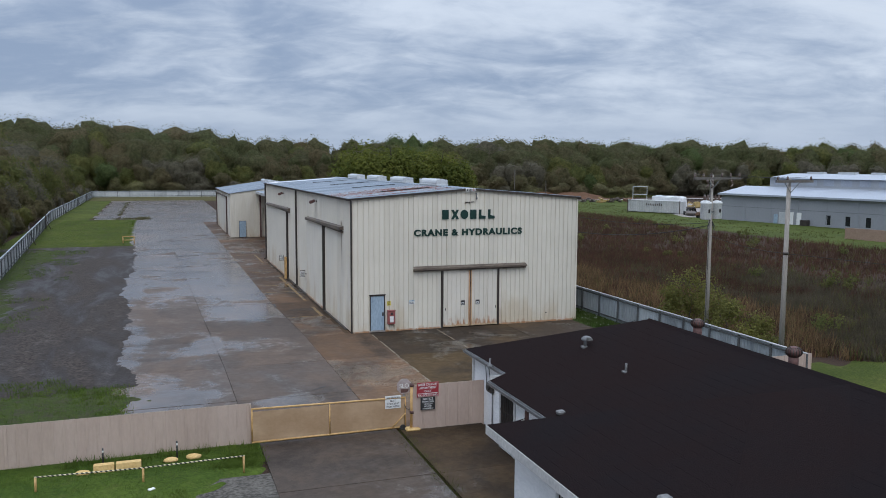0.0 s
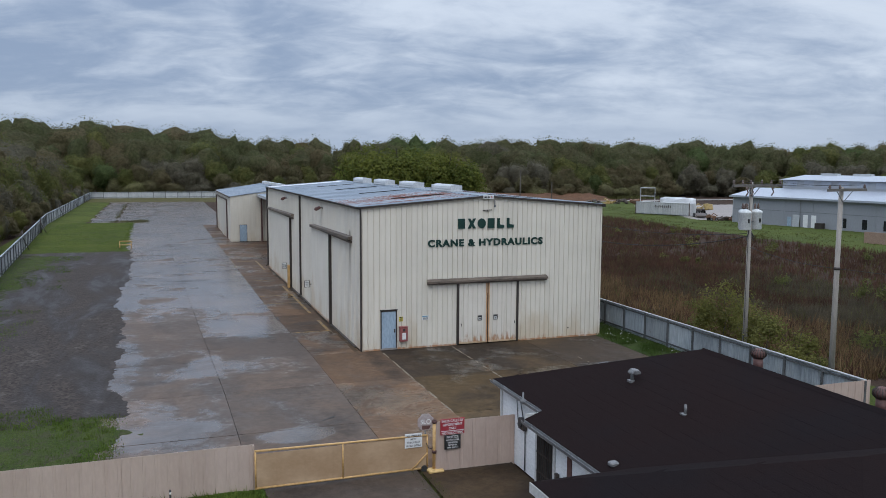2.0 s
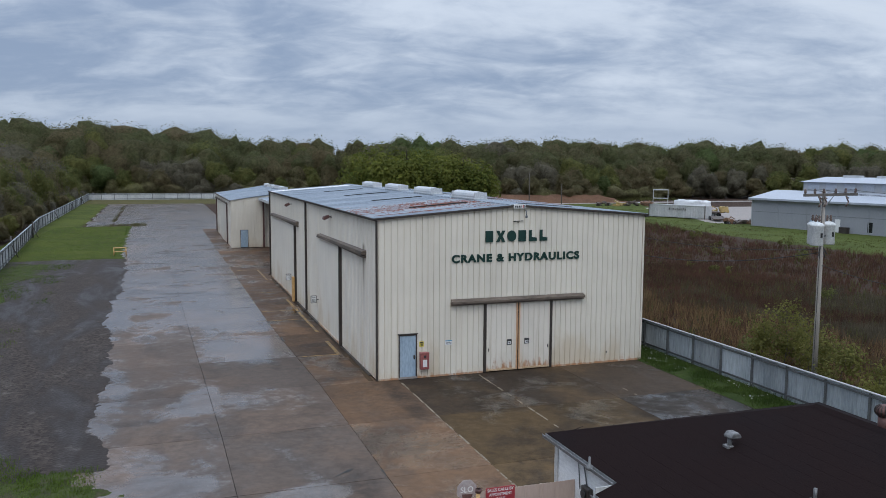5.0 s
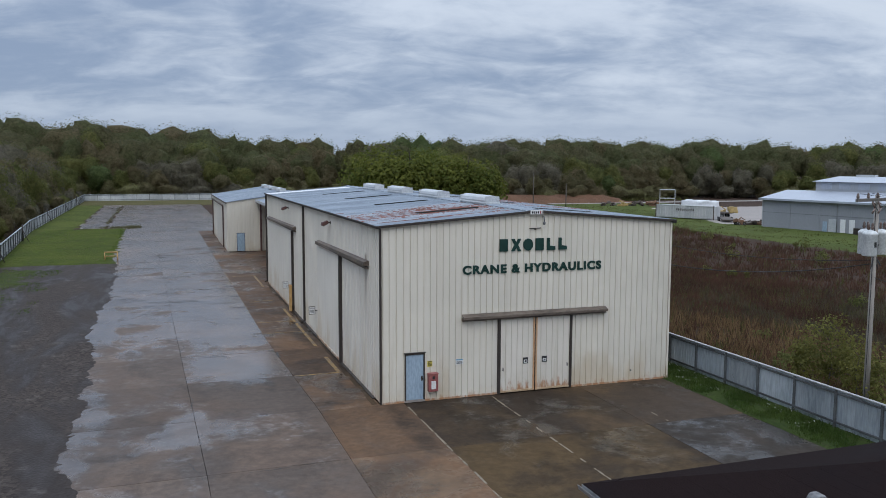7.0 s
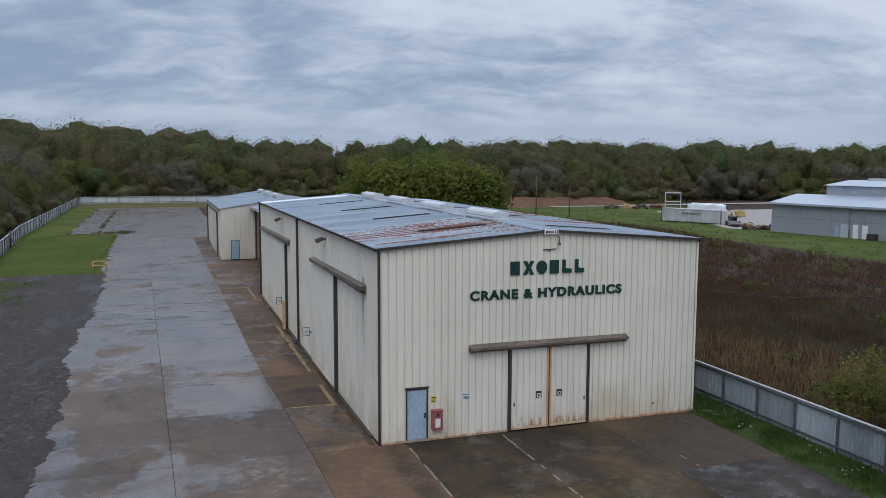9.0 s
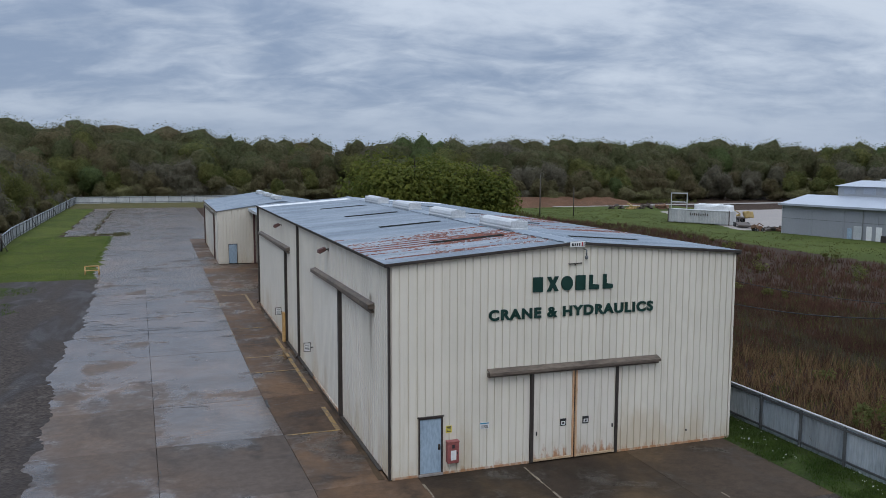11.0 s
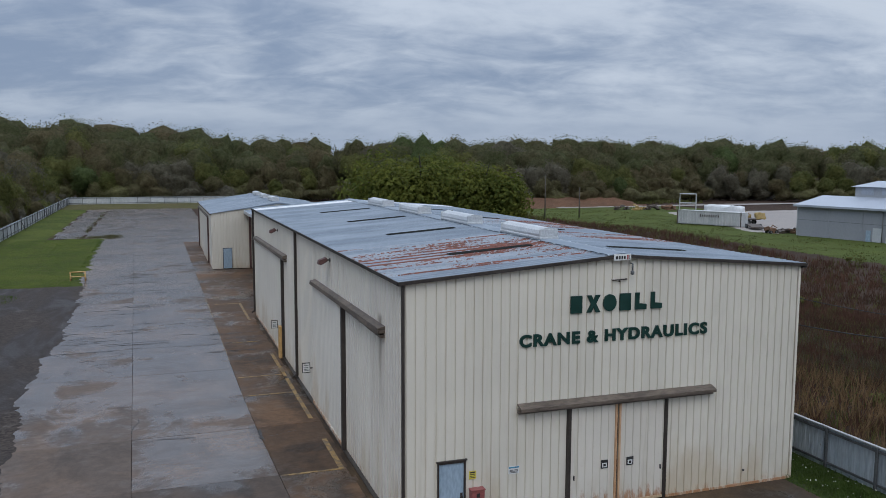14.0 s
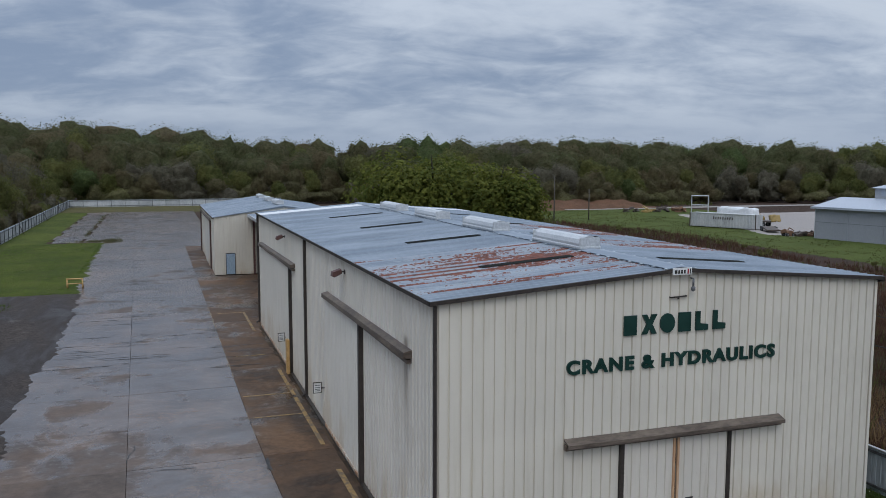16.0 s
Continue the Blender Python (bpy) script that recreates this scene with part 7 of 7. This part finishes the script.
for x, y, row in spots:
    n1 = noise.noise(Vector((x * 0.02, y * 0.02, 3.3)))
    n2 = noise.noise(Vector((x * 0.06, y * 0.06, 9.1)))
    h = (8.0, 11.5, 14.5, 17.0, 19.2, 20.2)[row] * (1 + 0.10 * n1 + g.uniform(-0.07, 0.08))
    if y > 195 and x > -75:
        h *= float(np.interp(x, (-60, -20, -6, 6, 14, 50, 60, 100), (1.34, 1.27, 1.14, 1.14, 1.0, 0.965, 1.01, 1.01)))
    elif x < -34:
        h *= 1.42
    v = n2 + g.uniform(-0.2, 0.2) + (0.12 if row > 2 else -0.08)
    kind = 2 if v < -0.42 else 1 if v < -0.02 else 0 if v < 0.34 else 3
    mm = KINDS[kind][0] if row < 2 or g.uniform() < 0.35 else LEAF_DARK
    rad = h * g.uniform(0.32, 0.48)
    deep = h * (0.46 if row < 3 else 0.42)
    hidden = None if row == 0 else (0, 2.0, 3.5, 6.0, 8.0, 9.0)[row]
    leaf_sets[mm.name].append(wood_crown(g, (x, y, h - deep * 1.0), (rad, rad, deep), (2400, 2400, 2500, 2600, 2700, 2700)[row], (0.30, 0.30, 0.30, 0.32, 0.33, 0.33)[row] * (0.85 if kind == 2 else 1.0), 13, heart_sets[mm.name], hidden=hidden))
    if kind == 2 and g.uniform() < 0.5:
        trunk_and_limbs(wood, g, (x, y, 0), h * 0.98, h * 0.013, 5, 0.30, 0.35)
    # underwood
    if row < (4 if y > 195 else 3):
        um = LEAF_GREY if v < -0.34 else LEAF_BROWN if v < -0.16 else LEAF_SCRUB
        leaf_sets[um.name].append(wood_crown(g, (x + 2.2, y - 1.0, h * 0.25), (g.uniform(4.5, 8.0), 4.0, h * g.uniform(0.28, 0.44)), 1500, 0.28, 9, heart_sets[um.name], hidden=None if row < 2 else 2.0))
for mm, nm, lab in KINDS:
    single(nm, tri_mesh(nm, np.concatenate(leaf_sets[mm.name]), mm, heart_sets[mm.name]), mm, lab, "woods", kind="stuff")
single("woods_trunks", wood, BARK, "trunks and limbs of the distant woods", "woods", kind="stuff")


# weeds of the field east of the fence
def blades(g, xy, h0, h1, width, lean, per):
    n = len(xy)
    base = np.repeat(np.c_[xy, np.full(n, -0.1)], per, 0)
    base[:, :2] += g.normal(0, 0.16, (n * per, 2))
    hh = np.repeat(g.uniform(h0, h1, n), per) * g.uniform(0.6, 1.1, n * per)
    a = g.uniform(0, math.tau, n * per)
    w = np.c_[np.cos(a), np.sin(a), np.zeros(n * per)] * (width * g.uniform(0.6, 1.3, n * per))[:, None]
    tip = base + np.c_[g.normal(0, lean, (n * per, 2)) * hh[:, None], hh]
    return np.stack([base - w, base + w, tip], 1)


def scatter(g, n, x0, x1, y0, y1, keep=None):
    p = np.c_[g.uniform(x0, x1, n), g.uniform(y0, y1, n)]
    if keep is not None:
        p = p[np.array([keep(x, y) for x, y in p], dtype=bool)]
    return p


def in_field(x, y):
    return x < 68 + 3 * math.sin(y * 0.09) and (y > -13.5 + 1.5 * math.sin(x * 0.7) or x > 60)


def drift(x, y, s):
    return noise.noise(Vector((x * s, y * s, s * 50)))


g = np.random.default_rng(21)
near = scatter(g, 26000, 16.9, 42, -14.5, 34, in_field)
far_ = scatter(g, 26000, 24, 72, -14, 132, in_field)
allp = np.concatenate([near, far_])
d1 = np.array([drift(x, y, 0.09) + 0.5 * drift(x, y, 0.33) for x, y in allp])
u = g.uniform(0, 1, len(allp))
d2 = np.array([drift(x + 40, y, 0.21) for x, y in allp])
px_ = allp[:, 0] + 9 * d2 + 5 * d1
rim, middle = px_ < 24, (px_ >= 24) & (px_ < 47) & (allp[:, 1] + 20 * d1 < 16)
pick = np.where(rim, np.where(u < 0.36, 0, np.where(u < 0.80, 1, 2)), np.where(middle, np.where(u < 0.24 - d1, 0, np.where(u < 0.42 - d1, 2, 3)), np.where(u < 0.86, 0, 2)))
thin_out = (d2 > -0.28) | (g.uniform(0, 1, len(allp)) < 0.35)
for k, (nm, lab, h0, h1) in enumerate((("weeds_red", "dense reddish brown dead weeds", 0.35, 1.0), ("weeds_straw", "pale straw-coloured dead grass tufts", 0.5, 1.35), ("weeds_olive", "low olive green weeds", 0.3, 0.9), ("weeds_grey", "grey bleached dead weeds", 0.35, 0.95))):
    mm = WEED_MATS[k]
    single(nm, tri_mesh(nm, blades(g, allp[(pick == k) & thin_out], h0, h1, 0.035, 0.28, 5), mm), mm, lab + " covering the field", "weeds", kind="stuff")
bank = blades(g, scatter(g, 3600, 44, 130, 112, 172, lambda x, y: (y > 168 or x < 64) or (x > 108 and y > 158)), 0.4, 1.2, 0.10, 0.3, 5)
bank[:, :, 2] += 0.35
single("weeds_bank", tri_mesh("weeds_bank", bank, WEED_MATS[2]), WEED_MATS[2], "olive and straw weeds on the dirt bank", "weeds", kind="stuff")
# scattered small bushes in the field
bl = []
for x, y in scatter(g, 150, 19, 66, -10, 110, lambda x, y: drift(x, y, 0.12) > 0.0):
    hh = g.uniform(0.7, 1.7)
    bl.append(leafy_crown(g, (x, y, hh * 0.5), (hh * 0.7, hh * 0.7, hh * 0.6), 160, 0.09, 6, 0.4, 0.05))
single("field_bushes", tri_mesh("field_bushes", np.concatenate(bl), LEAF_OLIVE), LEAF_OLIVE, "small olive bushes scattered through the weeds", "bushes", kind="stuff")


# grass blades, one mass for each lawn
def grass(nm, lab, regions, h0, h1, width=0.012, per=5, mat=GRASS_BLADE, keep=None):
    out = [blades(g, scatter(g, n, *reg, keep), h0, h1, width, 0.35, per) for n, reg in regions]
    tris = np.concatenate(out)
    tris[:, :, 2] += 0.12
    return single(nm, tri_mesh(nm, tris, mat), mat, lab, "grass", kind="stuff")


grass("grass_by_fence", "lush tufted grass along the beige fence", ((6500, (-22, -7.4, -19.0, -17.35)), (3000, (-22, -9.8, -21.6, -19.0)), (900, (-9.8, -7.5, -19.2, -18.2))), 0.04, 0.09, 0.020)
grass("grass_inside", "patchy grass inside the front fence", ((8000, (-24, -11.8, -17, -6.0)),), 0.05, 0.17, 0.018, keep=lambda x, y: drift(x, y, 0.5) + 0.18 * (-8.0 - y) > -0.1)
grass("grass_verge", "patchy grass along the west fence", ((5000, (-26, -17.5, 6, 54)),), 0.06, 0.2, 0.02, keep=lambda x, y: drift(x, y, 0.35) + (-19.6 - x) * 0.12 > 0.0)
grass("grass_strip", "thick grass along the galvanised fence", ((6500, (14.3, 16.1, -15, 14)),), 0.05, 0.22, 0.018, mat=STRIP_BLADE, keep=lambda x, y: drift(x, y, 0.8) + 0.25 * (x - 15.0) > -0.15)
grass("grass_lawn", "mown grass of the west lawn", ((14000, (-25, -13.8, 56, 102)),), 0.05, 0.14, 0.02)
grass("grass_far", "uneven grass round the neighbouring building", ((5000, (64, 92, 36, 150)),), 0.06, 0.24, 0.06, 3, WEED_MATS[2], keep=lambda x, y: x > 68 and drift(x, y, 0.22) > -0.12 and not (x > 82.5 + 0.34 * max(0, y - 87) and y > 80) and (x < 84 or y > 80))
grass("weeds_by_post", "weeds growing at the foot of the beige fence", ((70, (-13.5, -7.6, -17.9, -17.4)),), 0.14, 0.36, 0.022, 9)
pts = scatter(g, 240, 14.2, 16.1, -9, 9, lambda x, y: drift(x, y, 0.6) > 0.0)
cl = leaves_at(np.c_[pts, np.full(len(pts), 0.28)], 0.03, g)
single("clover_flowers", tri_mesh("clover_flowers", cl, FLOWER), FLOWER, "small white flowers in the grass strip", "flowers", kind="stuff")

jw = np.concatenate([np.c_[g.normal(-12.9, 0.5, 120), g.normal(105.0, 1.4, 120)], np.c_[g.normal(-15.5, 1.6, 60), g.normal(104.6, 0.3, 60)], np.c_[g.normal(-16.9, 0.15, 60), g.uniform(112, 165, 60)]])
jw = blades(g, jw, 0.10, 0.32, 0.05, 0.4, 6)
jw[:, :, 2] += 0.1
single("joint_weeds", tri_mesh("joint_weeds", jw, LEAF_DARK), LEAF_DARK, "dark weeds growing in the joints of the broken slabs", "weeds", kind="stuff")

# ---------------------------------------------------------------- slabs, last
ROW = 6.1
CUTS = [-17.1, -11.7, -5.9, 0.2, 6.1, 11.7, 16.4, 22.1, 28.6, 34.2, 39.4] + [45.5 + ROW * k for k in range(24)]


def west_edge(y):
    return float(np.interp(y, (-17, -6, 1, 11, 24, 30, 44, 63), (-12.3, -12.5, -13.3, -13.5, -14.2, -13.6, -13.6, -13.7))) - 0.0175 * max(0, y - 63)


def mid_joint(y):
    return -7.65 - 0.021 * max(y, -8)


def east_joint(y):
    return float(np.interp(y, (0, 11, 16, 45, 180), (-2.65, -2.96, -3.05, -3.10, -3.6)))


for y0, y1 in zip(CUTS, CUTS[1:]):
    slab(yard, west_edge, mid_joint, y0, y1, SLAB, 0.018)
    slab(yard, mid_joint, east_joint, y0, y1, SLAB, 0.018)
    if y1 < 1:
        # the row along the front wall is laid in darker slabs
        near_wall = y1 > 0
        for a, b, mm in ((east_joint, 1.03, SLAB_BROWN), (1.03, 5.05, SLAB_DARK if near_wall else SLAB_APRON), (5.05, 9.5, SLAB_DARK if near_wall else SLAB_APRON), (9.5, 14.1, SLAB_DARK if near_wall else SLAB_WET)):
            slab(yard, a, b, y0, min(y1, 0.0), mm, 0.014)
    else:
        slab(yard, east_joint, -0.02 if y0 < 33 else 12.3 if y0 < 60 else -1.3 if y0 < 90 else 1.0, 0.0 if y0 < 1 else y0, y1, SLAB_BROWN if y0 < 90 else SLAB, 0.02)
for x0, x1 in ((-21.0, -16.9), (-16.9, -14.4)):
    for k in range(17, 29):
        slab(yard, x0 + (0.5 if k % 2 else 0), x1, k * ROW, (k + 1) * ROW, SLAB)
for x0, x1 in ((-7.2, -2.25), (-2.15, 1.0)):
    for k in range(5):
        y1 = -17.15 - k * 4.6
        slab(drive, x0, x1 if k < 2 or x1 < 0 else -1.32, y1 - 4.6, y1, SLAB_DRIVE if x0 < -5 else SLAB_DARK)
part("grass_joint", tri_mesh("grass_joint", blades(g, np.c_[np.full(700, -2.2) + g.normal(0, 0.04, 700), g.uniform(-26, -17.3, 700)], 0.12, 0.22, 0.012, 0.5, 3), WEED_MATS[2]), WEED_MATS[2], drive, "thin grass in the driveway joint")
r = random.Random(77)
for x, y0, y1 in ((1.03, -14.2, -0.2), (5.05, -11.4, -0.4), (10.5, -5.8, -4.4)):
    y = y0
    while y < y1:
        ln = r.uniform(0.12, 0.6)
        part("joint_filler", boxed(x - r.uniform(0.012, 0.05), x + r.uniform(0.012, 0.05), y, y + ln, -0.05, 0.012, bevel=0.006), JOINT, yard, "pale crumbling joint filler")
        y += ln + r.choice((0.02, 0.05, 0.15, 0.6))
for y0, y1, wide in ((14.5, 17.5, 0.02), (24, 34, 0.03), (37.5, 46, 0.07)):
    y = y0
    while y < y1:
        ln = r.uniform(0.2, 0.9)
        x = east_joint(y + ln / 2)
        part("joint_filler", boxed(x - wide * r.uniform(0.4, 1.2), x + wide * r.uniform(0.4, 1.2), y, y + ln, -0.05, 0.010, bevel=0.005), JOINT, yard, "pale crumbling joint filler")
        y += ln + r.choice((0.05, 0.3, 1.0))
WORN_LINE = surface("worn yellow line paint", (0.070, 0.047, 0.030), (0.33, 0.205, 0.070), 2.6, 0.6, 0, bump=0.1, spread=(0.42, 0.56))
for x0, x1, y0, y1 in ((-0.66, -0.46, 5.9, 9.4), (-2.75, -0.66, 5.95, 6.08), (-0.68, -0.5, 12.2, 19.2), (-0.68, -0.5, 19.6, 25), (-2.95, -0.7, 16.5, 16.63), (-2.95, -0.7, 20.0, 20.13), (-2.5, -0.85, 28.5, 28.63), (-0.8, -0.62, 35.7, 42.8), (-2.6, -0.8, 42.7, 42.82)):
    part("yellow_line", boxed(x0, x1, y0, y1, -0.02, 0.009), WORN_LINE, yard, "worn yellow line paint")

CRACK = surface("dark wet crack", (0.010, 0.009, 0.008), (0.020, 0.017, 0.014), 2.0, 0.5, 0, bump=0.1)


def crack(x, y, heading, length, width, seed):
    """A ragged dark crack: one narrow strip that wanders over the slabs."""
    q = random.Random(seed)
    bm = bm_new()
    start = heading
    last, n = None, max(3, int(length / 0.18))
    for k in range(n + 1):
        w = 0.55 * width * q.uniform(0.2, 1.4) * (0.3 if k in (0, n) else 1)
        c, s = math.cos(heading), math.sin(heading)
        a = bm.verts.new((x - s * w, y + c * w, 0.0085))
        b = bm.verts.new((x + s * w, y - c * w, 0.0085))
        if last:
            bm.faces.new((last[0], last[1], b, a))
        last = (a, b)
        heading += q.uniform(-0.26, 0.26) - 0.5 * (heading - start)
        x, y = x + math.cos(heading) * 0.18, y + math.sin(heading) * 0.18
    bmesh.ops.recalc_face_normals(bm, faces=bm.faces)
    part("crack", bm, CRACK, yard, "dark wandering crack")


for k, (x, y, h, ln, w) in enumerate(((-7.75, 2, 1.59, 2.5, 0.03), (-7.66, -6.4, 1.57, 2, 0.03), (-7.92, 12.5, 1.59, 2.0, 0.04), (-2.85, 10.0, 1.5, 1.5, 0.13), (-2.7, 10.4, 0.3, 1.6, 0.03), (-6.2, -6.1, 0.02, 2.4, 0.025), (-7.4, 11.3, 0.03, 2.0, 0.03), (-5.2, 11.0, 0.1, 1.2, 0.025), (-4.3, -11.1, 0.4, 0.9, 0.10), (-2.72, -11.6, 1.5, 0.8, 0.09))):
    crack(x, y, h, ln, w, 300 + k)
q = random.Random(17)
for k in range(110):
    x, y = q.uniform(-13.0, -3.0), 26 + 150 * q.random() ** 1.4
    crack(x, y, q.choice((0.0, 0.03, -0.04)), q.uniform(1.0, 4.5), 0.02 + 0.0019 * y * q.uniform(0.5, 1.3), 400 + k)
for k in range(9):
    crack(q.uniform(-19.5, -14), q.uniform(112, 172), q.choice((0.0, 0.1)), q.uniform(2, 5), q.uniform(0.06, 0.14), 500 + k)
# the band of shade at the side wall foot, put in as thin dark pieces
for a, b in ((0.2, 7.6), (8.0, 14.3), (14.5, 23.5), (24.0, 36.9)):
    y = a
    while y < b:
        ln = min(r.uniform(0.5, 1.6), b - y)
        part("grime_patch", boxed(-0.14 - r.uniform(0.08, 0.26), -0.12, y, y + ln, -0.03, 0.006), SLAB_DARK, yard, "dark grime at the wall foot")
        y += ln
